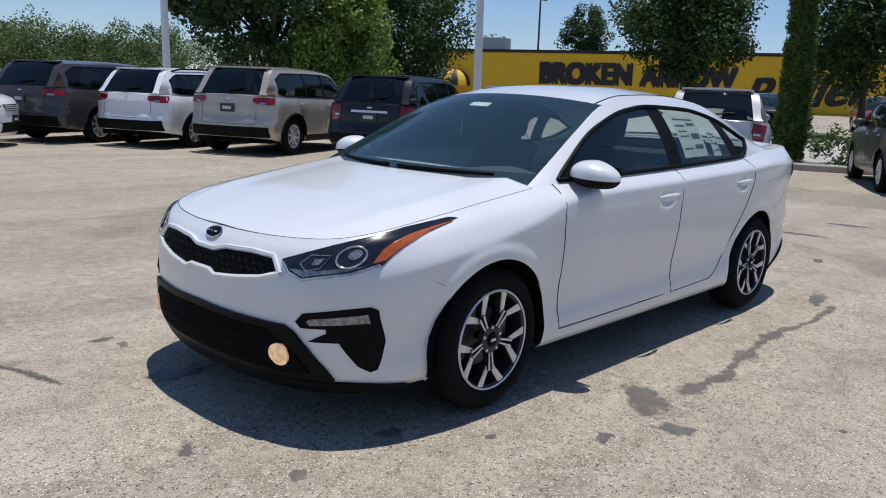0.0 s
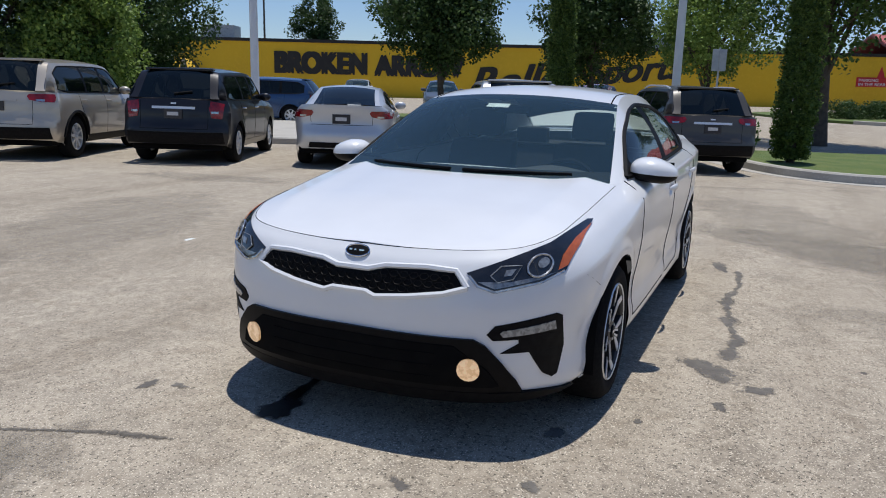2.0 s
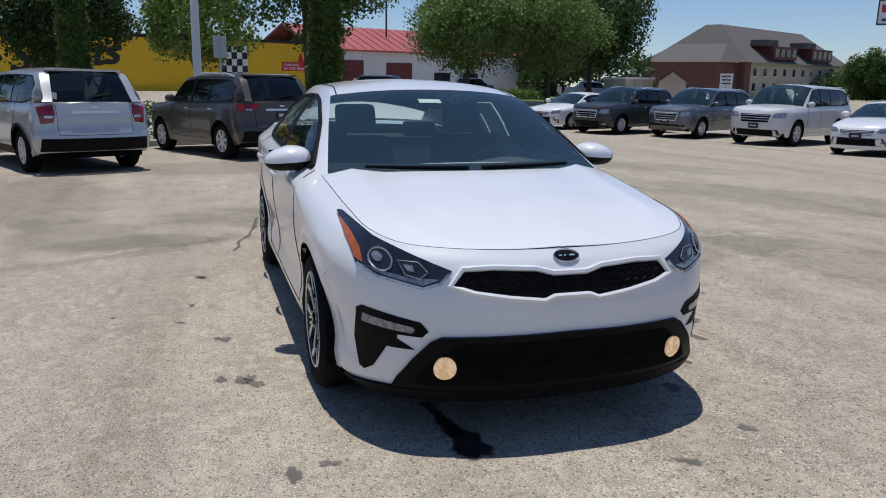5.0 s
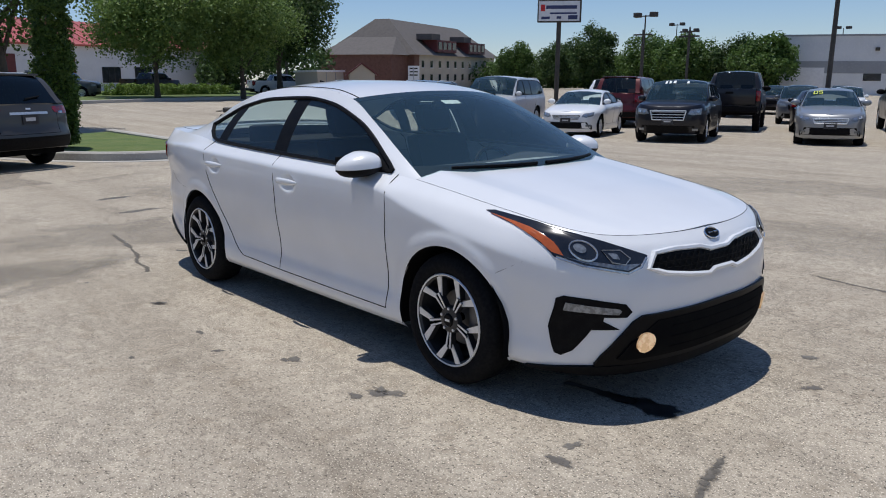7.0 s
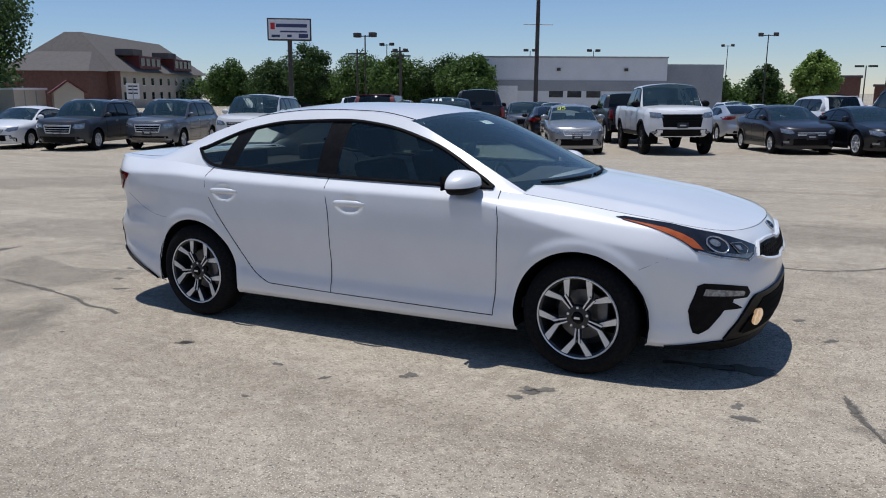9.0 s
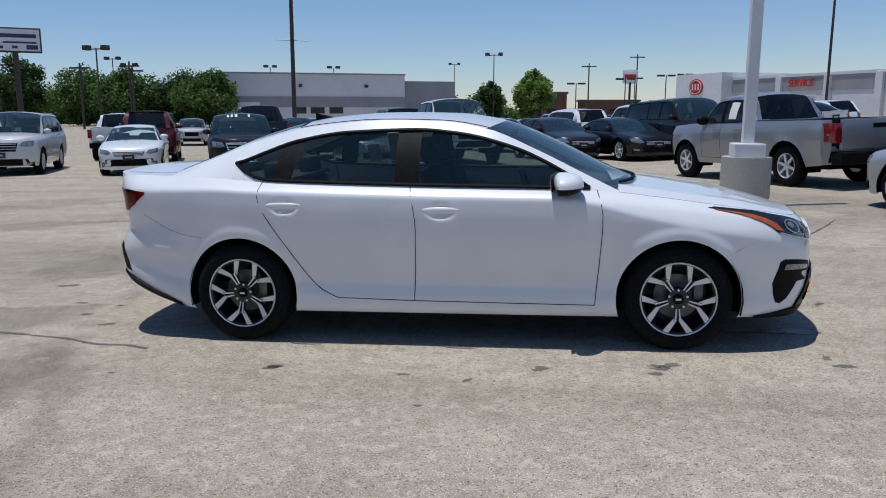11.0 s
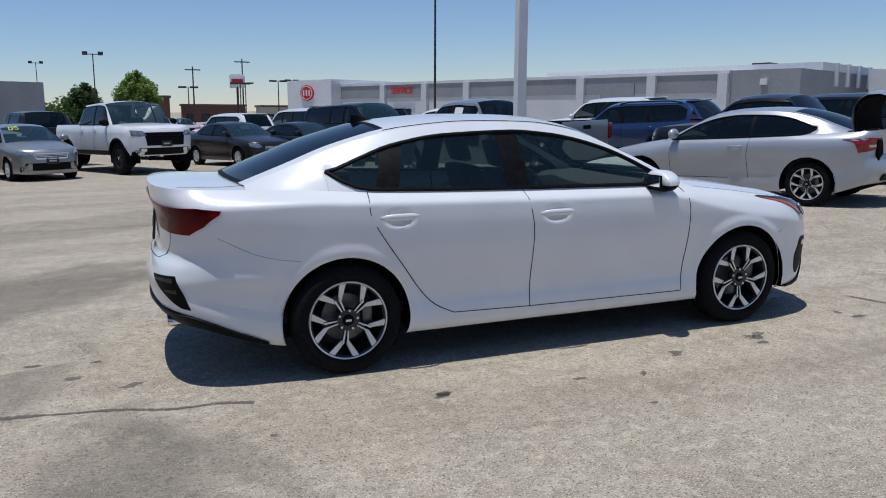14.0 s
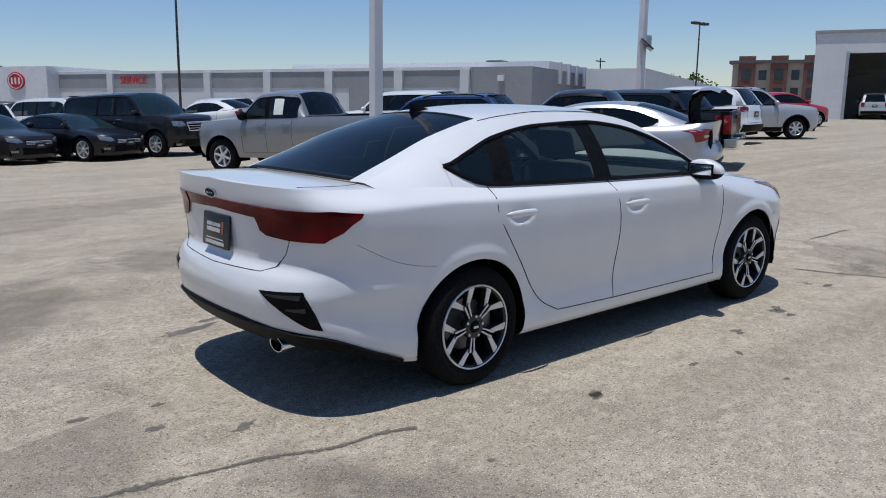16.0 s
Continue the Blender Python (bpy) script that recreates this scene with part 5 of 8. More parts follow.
        for i, x in enumerate(ends):
            line = [(x, B.belt(x).z - 0.01), (x + 0.02, bz - 0.25), (x, zl)]
            if i == 2:
                line = [(x, B.belt(x).z - 0.01), (x + 0.01, bz - 0.2), (x + 0.16, r + 0.3), (x + 0.3, zl)] if x < -wb / 2 + 0.5 else line
            part("door_gap", S.seam(line, "xz", way, 0.004), M_DARK, root)
        part("sill_gap", S.seam([(ends[0], zl), (ends[-1] + 0.3, zl)], "xz", way, 0.004), M_DARK, root)
        for x in ((xm + 0.14, ends[-1] + 0.16) if kind != "coupe" else (xm + 0.2,)):
            z = bz - 0.12
            y = S.hit((x, sg * 0.9, z), way, 0).y
            bm = tube_bm([Vector((x - 0.1, y - sg * 0.002, z)), Vector((x - 0.07, y + sg * 0.028, z)), Vector((x + 0.07, y + sg * 0.028, z)), Vector((x + 0.1, y - sg * 0.002, z))], 0.014, 6)
            part("door_handle", bm, M_CHROME if chrome else body, root)
        # mirror
        xm2 = w0 - 0.08
        yb = B.belt(xm2).y
        bm = bmesh.new()
        bmesh.ops.create_uvsphere(bm, u_segments=12, v_segments=8, radius=1.0)
        big = 1.35 if kind == "pickup" else 1.1
        for v in bm.verts:
            v.co = Vector((xm2 + 0.07 * v.co.x, sg * (yb + 0.1 + 0.11 * v.co.y * big), bz + 0.07 + 0.075 * v.co.z * big))
        part("wing_mirror", bm, body if kind != "pickup" else M_TRIM, root)
        if rails:
            pts = [Vector((x, sg * (B.rail(x).y + 0.0), B.rail(x).z + (0.055 if 0 < i < 6 else 0.01))) for i, x in enumerate(steps(k["header"][0] - 0.25, k["header"][1] + 0.1, 6))]
            part("roof_rail", tube_bm(pts, 0.018, 6), M_ALLOY if rails == "silver" else M_TRIM, root)
        if clad:
            for x0, x1 in ((wb / 2 - r - 0.1, -wb / 2 + r + 0.1),):
                zl2 = clear + 0.04
                for ax in k["axles"]:
                    arc = [(ax + (B.arch + 0.012) * math.cos(a_), r + (B.arch + 0.012) * math.sin(a_)) for a_ in steps(0.02, math.pi - 0.02, 18)]
                    part("arch_cladding", tube_bm([Vector((p_[0], S.hit((p_[0], sg * 0.9, p_[1]), way, 0).y, p_[1])) for p_ in arc], 0.026, 6), M_TRIM, root)
                part("sill_cladding", S.patch([(x0, zl2 + 0.14), (x1, zl2 + 0.14), (x1, zl2 + 0.01), (x0, zl2 + 0.01)], "xz", way, 0.008, 0.004, 3), M_TRIM, root)
    # grille, bumpers, plates
    gw, gh = (0.58, 0.46) if kind == "pickup" else (0.48, 0.22 if low else 0.34)
    if screen:
        xa = k["header"][0] + 0.1
        for v0, v1, m_ in screen:
            rows = [[Vector((B.top(x, abs(v)).x + 0.012, math.copysign(B.top(x, abs(v)).y, v), B.top(x, abs(v)).z + 0.012)) for v in steps(v0, v1, 3)] for x in (xa, xa + 0.12)]
            part("windscreen_writing", grid_bm(rows), m_, root, "painted windscreen marking")
    part("grille", S.patch([(hw * gw, zf - 0.1), (-hw * gw, zf - 0.1), (-hw * (gw - 0.06), zf - gh), (hw * (gw - 0.06), zf - gh)], "yz", (-1, 0, 0), 0.006, 0.006, 3), grille, root)
    if chrome:
        line = [(hw * gw, zf - 0.1), (-hw * gw, zf - 0.1), (-hw * (gw - 0.06), zf - gh), (hw * (gw - 0.06), zf - gh), (hw * gw, zf - 0.1)]
        part("grille_frame", S.seam(line, "yz", (-1, 0, 0), 0.016, 0.01), M_ALLOY, root)
    if skid:
        part("skid_plate", S.patch([(hw * 0.62, clear + 0.2), (-hw * 0.62, clear + 0.2), (-hw * 0.55, clear + 0.06), (hw * 0.55, clear + 0.06)], "yz", (-1, 0, 0), 0.02, 0.006, 3), M_STEEL, root)
    if sheet:
        xs_ = (md[2] - 0.12, md[2] - 0.36)
        rows = [[B.flank(x, B.sill(x) + (pchip(B.dlo, x) - B.sill(x)) * f_) + Vector((0, 0.006, 0)) for f_ in (0.15, 0.5, 0.9)] for x in steps(xs_[0], xs_[1], 3)]
        part("price_sheet", grid_bm(rows), M_PAPER, root, "white window price sheet")
    if year:
        xa = k["header"][0]
        ink = bmesh.new()
        for v0, glyph in ((-0.72, ((0, 0), (0, 1), (1, 1), (1, 0), (0, 0))), (-0.5, ((1, 1), (0, 1), (0, 0.55), (1, 0.5), (1, 0), (0, 0)))):
            pts = []
            for (a0_, b0_), (a1_, b1_) in zip(glyph, glyph[1:]):
                for t_ in (0.0, 0.5, 1.0):
                    v_ = v0 + 0.14 * (a0_ + (a1_ - a0_) * t_)
                    p_ = B.top(xa + 0.06 + 0.14 * (1 - b0_ - (b1_ - b0_) * t_), abs(v_))
                    pts.append(Vector((p_.x + 0.01, math.copysign(p_.y, v_), p_.z + 0.012)))
            tube_bm(pts, 0.012, 5, ink)
        part("windscreen_number", ink, M_YELLOWINK, root, "yellow painted year number")
    for i in range(3):
        z = zf - 0.13 - (0.035 if low else 0.07) * i
        part("grille_bar", tube_bm([S.hit((2.2, y, z), (-1, 0, 0), 0.012) for y in steps(-hw * 0.44, hw * 0.44, 6)], 0.011, 5), M_TRIM if kind == "pickup" and not chrome else M_ALLOY, root)
    zb = clear + 0.05
    part("front_valance", S.patch([(hw * 0.7, zb + 0.2), (-hw * 0.7, zb + 0.2), (-hw * 0.78, zb + 0.01), (hw * 0.78, zb + 0.01)], "yz", (-1, 0, 0), 0.007, 0.006, 3), M_TRIM, root)
    zb = clear + 0.15
    vw, vh = (0.6, 0.09) if low else (0.87, 0.2)
    part("rear_valance", S.patch([(hw * vw, zb + vh), (-hw * vw, zb + vh), (-hw * vw - 0.02, zb + 0.01), (hw * vw + 0.02, zb + 0.01)], "yz", (1, 0, 0), 0.02, 0.006, 3), M_CHROME if kind == "pickup" and chrome else M_TRIM, root)
    if kind == "pickup":
        bump_m = M_CHROME if chrome else M_TRIM
        part("rear_bumper", box_bm((xr - 0.14, -hw + 0.06, clear + 0.13), (xr + 0.12, hw - 0.06, clear + 0.34), 0.03), bump_m, root, smooth=False)
        part("bumper_step", box_bm((xr - 0.143, -0.35, clear + 0.335), (xr + 0.02, 0.35, clear + 0.346), 0.002), M_TRIM, root, smooth=False)
        part("tailgate_handle", box_bm((xr - 0.03, -0.13, zr - 0.16), (xr - 0.01, 0.13, zr - 0.08), 0.006), M_TRIM, root, smooth=False)
    if not low and kind != "pickup":
        part("liftgate_badge", S.patch([(0.045, zr - 0.055), (-0.045, zr - 0.055), (-0.045, zr - 0.08), (0.045, zr - 0.08)], "yz", (1, 0, 0), 0.008, 0.004, 2), M_ALLOY, root)
        part("liftgate_gap", S.seam([(hw * 0.62, zr - 0.04), (hw * 0.62, clear + 0.4), (-hw * 0.62, clear + 0.4), (-hw * 0.62, zr - 0.04)], "yz", (1, 0, 0), 0.004), M_DARK, root)
        part("liftgate_trim", S.patch([(0.36, zr - 0.12), (-0.36, zr - 0.12), (-0.36, zr - 0.16), (0.36, zr - 0.16)], "yz", (1, 0, 0), 0.012, 0.006, 2), M_ALLOY if chrome else body, root)
        x = k["header"][1]
        part("roof_spoiler", box_bm((x - 0.1, -hw + 0.34, H - 0.085), (x + 0.05, hw - 0.34, H - 0.05), 0.015), body, root)
        part("rear_wiper", tube_bm([Vector((back - 0.02, 0.0, B.belt(back).z + 0.1)), Vector((back + 0.02, -0.3, B.belt(back).z + 0.14))], 0.014, 6), M_TRIM, root)
    elif low:
        part("trunk_gap", S.seam([(hw * 0.6, zr - 0.1), (hw * 0.58, zr - 0.34), (-hw * 0.58, zr - 0.34), (-hw * 0.6, zr - 0.1)], "yz", (1, 0, 0), 0.004), M_DARK, root)
    if plate:
        z = zr - 0.24 if kind != "pickup" else clear + 0.28
        c = S.hit((-2.2, 0, z), (1, 0, 0), 0)
        pl = part("dealer_plate", box_bm((c.x - 0.02, -0.155, z - 0.08), (c.x - 0.002, 0.155, z + 0.08), 0.004), M_PLATE, root, smooth=False)
        part("plate_print", box_bm((c.x - 0.023, -0.09, z - 0.03), (c.x - 0.0205, 0.1, z + 0.03)), M_PLATEWHITE, pl, smooth=False)
        z = clear + (0.3 if low else 0.36)
        c = S.hit((2.2, 0, z), (-1, 0, 0), 0)
        pl = part("front_plate", box_bm((c.x + 0.002, -0.155, z - 0.08), (c.x + 0.02, 0.155, z + 0.08), 0.004), M_PLATE, root, smooth=False)
        part("plate_print", box_bm((c.x + 0.0205, -0.09, z - 0.02), (c.x + 0.023, 0.09, z + 0.02)), M_PLATEWHITE, pl, smooth=False)
    if far:
        drop = ("brake_disc", "hub_cap", "hub_ring", "fog_lamp", "reverse_lamp", "reflector", "sill_gap", "floor_pan", "wheel_liner", "liftgate_badge", "window_trim", "rear_wiper", "grille_bar", "liftgate_trim")
        for ob in root.children_recursive:
            if ob.name.split(".")[0] in drop:
                bpy.data.objects.remove(ob)
    return root


WHITE, SILVER, BLACK, GREY = (0.78, 0.79, 0.8), (0.46, 0.47, 0.49), (0.012, 0.012, 0.016), (0.08, 0.078, 0.075)
A = "cars along the kerb"
vehicle("suv_car", "suv", (0.06, 0.055, 0.058), (-2.95, -15.0), 205, "dark grey metallic three-row suv parked nose to the kerb", A, L=5.08, W=1.94, H=1.73, wb=2.87, r=0.38, rim=0.68, spokes=10, flake=0.5, tail="wide")
vehicle("wagon_car", "suv", WHITE, (-4.23, -13.2), 205, "white crossover wagon with black lower cladding", A, L=4.8, W=1.82, H=1.66, wb=2.74, r=0.345, tail="wide", rails="black", clad=True, plate=False)
vehicle("suv_car", "suv", (0.47, 0.42, 0.35), (-5.15, -11.05), 205, "beige metallic suv with roof spoiler and red lamps", A, L=4.82, W=1.94, H=1.76, wb=2.915, r=0.38, flake=0.4, tail="wide", clad=True, spokes=8)
vehicle("suv_car", "suv", BLACK, (-6.5, -8.46), 205, "black suv with a bright strip across the liftgate", A, flake=0.3, tail="tall", chrome=True)
vehicle("sedan_car", "sedan", (0.55, 0.57, 0.6), (-7.9, -5.98), 205, "pale silver sedan with a dark dealer plate", A, L=4.81, W=1.82, H=1.46, wb=2.775, r=0.33, flake=0.4, tail="wide")
vehicle("suv_car", "suv", (0.5, 0.5, 0.5), (-9.57, -3.27), 205, "silver suv with dark tinted windows", A, flake=0.5, tail="tall", chrome=True, plate=False, clad=True)
vehicle("suv_car", "suv", (0.075, 0.07, 0.064), (-11.5, -0.12), 205, "grey-brown suv with roof rails beside the grass island", A, L=4.7, W=1.85, H=1.68, flake=0.5, tail="wide", rails="silver", chrome=True)
vehicle("sedan_car", "sedan", WHITE, (1.55, -15.6), 146, "white sedan standing across the aisle", "", L=4.6, wb=2.7)
vehicle("sedan_car", "sedan", (0.03, 0.04, 0.07), (-1.9, -17.5), 205, "dark blue sedan at the end of the row", A, L=4.8, H=1.48, wb=2.78, flake=0.4)
Bg = "cars facing the aisle"
vehicle("coupe_car", "coupe", WHITE, (-23.0, 11.8), -65, "white two-door coupe facing the aisle", Bg, L=4.45, W=1.75, H=1.4, wb=2.62, r=0.31, anchor="front")
vehicle("suv_car", "suv", (0.035, 0.04, 0.048), (-20.6, 12.5), -65, "dark slate suv with a chrome-framed grille", Bg, L=4.63, H=1.66, wb=2.73, flake=0.4, anchor="front", rails="silver", chrome=True)
vehicle("suv_car", "suv", (0.12, 0.135, 0.155), (-18.9, 14.6), -65, "blue-grey suv with bright lower bumper", Bg, L=4.76, H=1.7, wb=2.78, flake=0.5, anchor="front", skid=True, chrome=True, rails="silver")
vehicle("suv_car", "suv", (0.6, 0.61, 0.62), (-15.9, 15.8), -65, "large white suv with a black grille", Bg, L=5.2, W=2.0, H=1.9, wb=2.95, r=0.4, anchor="front", clear=0.26)
vehicle("sedan_car", "sedan", WHITE, (-11.8, 15.7), -65, "white luxury sedan with a slatted grille", Bg, L=4.6, W=1.77, H=1.44, wb=2.76, r=0.33, anchor="front", wheel="plain", spokes=5)
vehicle("wagon_car", "suv", (0.008, 0.009, 0.014), (-8.5, 16.0), -65, "black boxy wagon with window lettering", Bg, screen=((-0.5, -0.42, M_PAPER), (-0.35, -0.27, M_PAPER), (-0.2, -0.1, M_PAPER), (0.3, 0.38, M_PAPER)), L=5.13, W=1.93, H=1.72, wb=2.99, r=0.37, anchor="front", flake=0.3, chrome=True, spokes=10)
vehicle("sedan_car", "sedan", (0.3, 0.31, 0.32), (-5.2, 18.3), -65, "silver compact sedan with a yellow windscreen number", Bg, year=True, chrome=True, L=4.44, W=1.73, H=1.49, wb=2.61, r=0.3, anchor="front", flake=0.5)
vehicle("pickup_truck", "pickup", WHITE, (-2.4, 19.2), -65, "lifted white pickup truck with black wheels", Bg, L=5.85, W=2.03, H=2.1, wb=3.64, front=0.98, r=0.46, rim=0.55, wheel="dark", spokes=8, clear=0.5, anchor="front", chrome=False, lift=0.3, clad=True)
vehicle("sedan_car", "sedan", (0.02, 0.02, 0.026), (0.9, 20.8), -65, "dark grey compact sedan with a pale plate", Bg, L=4.53, W=1.77, H=1.43, wb=2.7, anchor="front", flake=0.3, r=0.31)
vehicle("coupe_car", "coupe", (0.008, 0.01, 0.014), (3.2, 20.4), -65, "black two-door coupe facing the aisle", Bg, L=4.7, W=1.86, H=1.38, wb=2.82, anchor="front", flake=0.3, r=0.35, rim=0.7)
vehicle("suv_car", "suv", (0.008, 0.008, 0.01), (5.3, 20.3), -65, "large black suv with a chrome grille", Bg, L=5.25, W=2.0, H=1.96, wb=3.02, r=0.4, anchor="front", chrome=True, clear=0.26)
Cg = "cars across the aisle"
vehicle("pickup_truck", "pickup", (0.3, 0.31, 0.325), (5.6, 10.3), 115, "silver pickup truck with an extended cab and black bumper", Cg, L=5.39, W=1.89, H=1.79, wb=3.24, front=0.95, r=0.39, rim=0.6, spokes=6, flake=0.5, tail="bed", clear=0.32, sheet=True)
vehicle("coupe_car", "coupe", (0.42, 0.44, 0.475), (7.05, 3.87), 115, "pale silver coupe with its trunk lid raised", Cg, L=4.48, W=1.75, H=1.4, wb=2.62, r=0.32, rim=0.7, spokes=5, wheel="fork", flake=0.4, tail="slim", plate=False, lid_open=True)
vehicle("wagon_car", "suv", (0.02, 0.05, 0.14), (10.9, 12.6), 115, "dark blue crossover wagon", Cg, L=4.82, W=1.84, H=1.6, wb=2.745, flake=0.5, rails="black", tail="wide", clad=True)
vehicle("pickup_truck", "pickup", (0.01, 0.01, 0.012), (9.9, 5.6), 115, "black pickup truck with red lamps and a bright bumper", Cg, L=5.4, W=1.9, H=1.62, wb=3.26, front=0.95, r=0.37, tail="bed", chrome=True, clear=0.28)
vehicle("wagon_car", "suv", (0.45, 0.46, 0.48), (21.3, 9.1), -40, "silver crossover wagon with black wheel arches", "", anchor="front", flake=0.4, L=4.82, W=1.84, H=1.68, wb=2.745, rails="black", clad=True)
Dg = "cars in the second row"
vehicle("suv_car", "suv", (0.09, 0.012, 0.014), (-15.0, 22.5), 115, "dark red large suv seen from behind", Dg, L=5.25, W=2.0, H=1.98, wb=3.02, r=0.4, clear=0.26, flake=0.3, far=True)
vehicle("pickup_truck", "pickup", BLACK, (-10.8, 23.2), 115, "lifted black pickup truck seen from behind", Dg, L=5.9, W=2.03, H=2.15, wb=3.68, front=0.98, r=0.46, clear=0.55, wheel="dark", tail="bed", lift=0.3, far=True)
vehicle("suv_car", "suv", (0.1, 0.11, 0.13), (-12.0, 31.0), -65, "blue-grey crossover facing the aisle", Dg, anchor="front", flake=0.4, far=True)
vehicle("sedan_car", "sedan", (0.012, 0.01, 0.012), (-8.3, 24.6), 115, "black sedan with red lamps seen from behind", Dg, L=4.85, H=1.46, wb=2.8, tail="wide", far=True)
vehicle("pickup_truck", "pickup", (0.02, 0.02, 0.022), (-5.6, 26.2), 115, "dark pickup truck with red lamps seen from behind", Dg, L=5.9, W=2.03, H=1.98, wb=3.68, front=0.98, r=0.42, clear=0.4, tail="bed", far=True)
vehicle("sedan_car", "sedan", (0.4, 0.42, 0.45), (-1.8, 28.4), 115, "silver-blue sedan seen from behind", Dg, L=4.85, H=1.46, wb=2.8, flake=0.4, tail="wide", far=True)
vehicle("suv_car", "suv", WHITE, (1.5, 29.5), 115, "white suv with dark side glass", Dg, L=4.9, H=1.8, wb=2.9, far=True)
vehicle("suv_car", "suv", WHITE, (4.6, 29.8), 115, "white suv with dark side glass", Dg, L=5.2, W=2.0, H=1.95, wb=3.0, r=0.4, far=True)
vehicle("suv_car", "suv", (0.25, 0.02, 0.025), (-17.5, 36.0), -65, "red suv facing the aisle", Dg, anchor="front", far=True)
vehicle("pickup_truck", "pickup", WHITE, (-17.6, 24.6), 115, "white pickup truck behind the parked suvs", Dg, L=5.8, W=2.0, H=1.92, wb=3.64, front=0.98, r=0.41, clear=0.38, tail="bed", far=True)
vehicle("suv_car", "suv", (0.03, 0.035, 0.04), (7.9, 30.6), 115, "dark suv behind the front row", Dg, L=5.1, H=1.82, wb=2.95, far=True)
vehicle("sedan_car", "sedan", WHITE, (10.6, 27.5), 115, "white sedan behind the pickup truck", Dg, far=True)
vehicle("suv_car", "suv", WHITE, (12.0, 30.5), 115, "white suv behind the pickup truck", Dg, far=True)
Eg = "cars in the far row"
for i, (c_, k_) in enumerate((((0.5, 0.5, 0.5), "suv"), (BLACK, "suv"), (WHITE, "suv"), (GREY, "sedan"), (SILVER, "suv"), (WHITE, "suv"), (BLACK, "sedan"), ((0.3, 0.02, 0.03), "sedan"), (WHITE, "suv"), (SILVER, "sedan"))):
    vehicle("suv_car" if k_ == "suv" else "sedan_car", k_, c_, (-22.5 + 3.6 * i, 41.0 + 1.55 * i), -65, ("white" if c_ == WHITE else "dark" if c_ in (BLACK, GREY) else "red" if c_[0] == 0.3 else "silver") + " car in a far row of the lot", Eg, anchor="front", H=1.7 if k_ == "suv" else 1.46, plate=False, far=True)
for i, (c_, k_) in enumerate(((WHITE, "suv"), (SILVER, "sedan"), (BLACK, "suv"), (WHITE, "suv"), (GREY, "suv"), (WHITE, "sedan"), (SILVER, "suv"), (BLACK, "sedan"), (WHITE, "suv"), (GREY, "sedan"))):
    vehicle("suv_car" if k_ == "suv" else "sedan_car", k_, c_, (-33.0 + 5.6 * i, 54.0 + 2.4 * i), -65, ("white" if c_ == WHITE else "dark" if c_ in (BLACK, GREY) else "silver") + " car in the rearmost row of the lot", "cars in the rearmost row", anchor="front", H=1.75 if k_ == "suv" else 1.46, plate=False, far=True)
vehicle("suv_car", "suv", (0.02, 0.06, 0.15), (-19.6, -15.0), -70, "blue suv standing beyond the pavement", "", L=4.6, H=1.68, wb=2.7, flake=0.4, tail="wide")
Fg = "cars in front of the yellow hall"
vehicle("sedan_car", "sedan", (0.1, 0.11, 0.12), (-29.9, -13.7), 25, "grey sedan facing the hedge", Fg, anchor="front", flake=0.3, far=True)
vehicle("suv_car", "suv", (0.02, 0.025, 0.04), (-31.5, -11.0), 25, "dark suv facing the hedge", Fg, anchor="front", far=True)
vehicle("suv_car", "suv", (0.25, 0.02, 0.02), (-34.0, -6.8), 25, "red car facing the hedge", Fg, anchor="front", far=True)
vehicle("suv_car", "suv", WHITE, (-40.5, -24.5), 25, "white car in front of the yellow hall", Fg, anchor="front", H=1.6, far=True)
vehicle("suv_car", "suv", (0.06, 0.07, 0.08), (-55.0, 14.3), 55, "large grey suv on the drive", "", L=5.2, W=2.0, H=1.9, wb=2.95, r=0.4, anchor="front", far=True)
vehicle("pickup_truck", "pickup", BLACK, (-66.5, 22.0), 115, "black pickup truck beside the hall", "", L=5.8, W=2.0, H=1.9, wb=3.64, front=0.98, r=0.41, far=True)
vehicle("pickup_truck", "pickup", WHITE, (-64.5, 33.0), 80, "white pickup truck on the far drive", "", L=5.8, W=2.0, H=1.92, wb=3.64, front=0.98, r=0.41, tail="bed", far=True)
Gg = "cars beside the service building"
vehicle("sedan_car", "sedan", (0.4, 0.02, 0.035), (20.5, 15.5), 115, "bright red car beyond the trucks", Gg, H=1.5)
vehicle("suv_car", "suv", WHITE, (12.6, 16.6), 115, "white suv beyond the blue wagon", Gg, H=1.72)
vehicle("suv_car", "suv", WHITE, (17.3, 8.9), 100, "white crossover seen from behind", Gg, H=1.66, tail="wide")
vehicle("suv_car", "suv", BLACK, (12.6, 7.6), 95, "black suv with red lamps behind the pickup truck", Gg, H=1.56, flake=0.3, tail="wide")
vehicle("suv_car", "suv", (0.4, 0.38, 0.33), (26.5, 14.5), 115, "pale gold suv beyond the trucks", Gg, H=1.85, L=5.1, wb=2.95)
vehicle("sedan_car", "sedan", (0.4, 0.02, 0.035), (33.0, 16.5), -25, "red sedan near the garage", Gg)
vehicle("suv_car", "suv", (0.4, 0.41, 0.42), (52.6, 18.9), 25, "silver suv inside the garage bay", "", H=1.75, far=True)


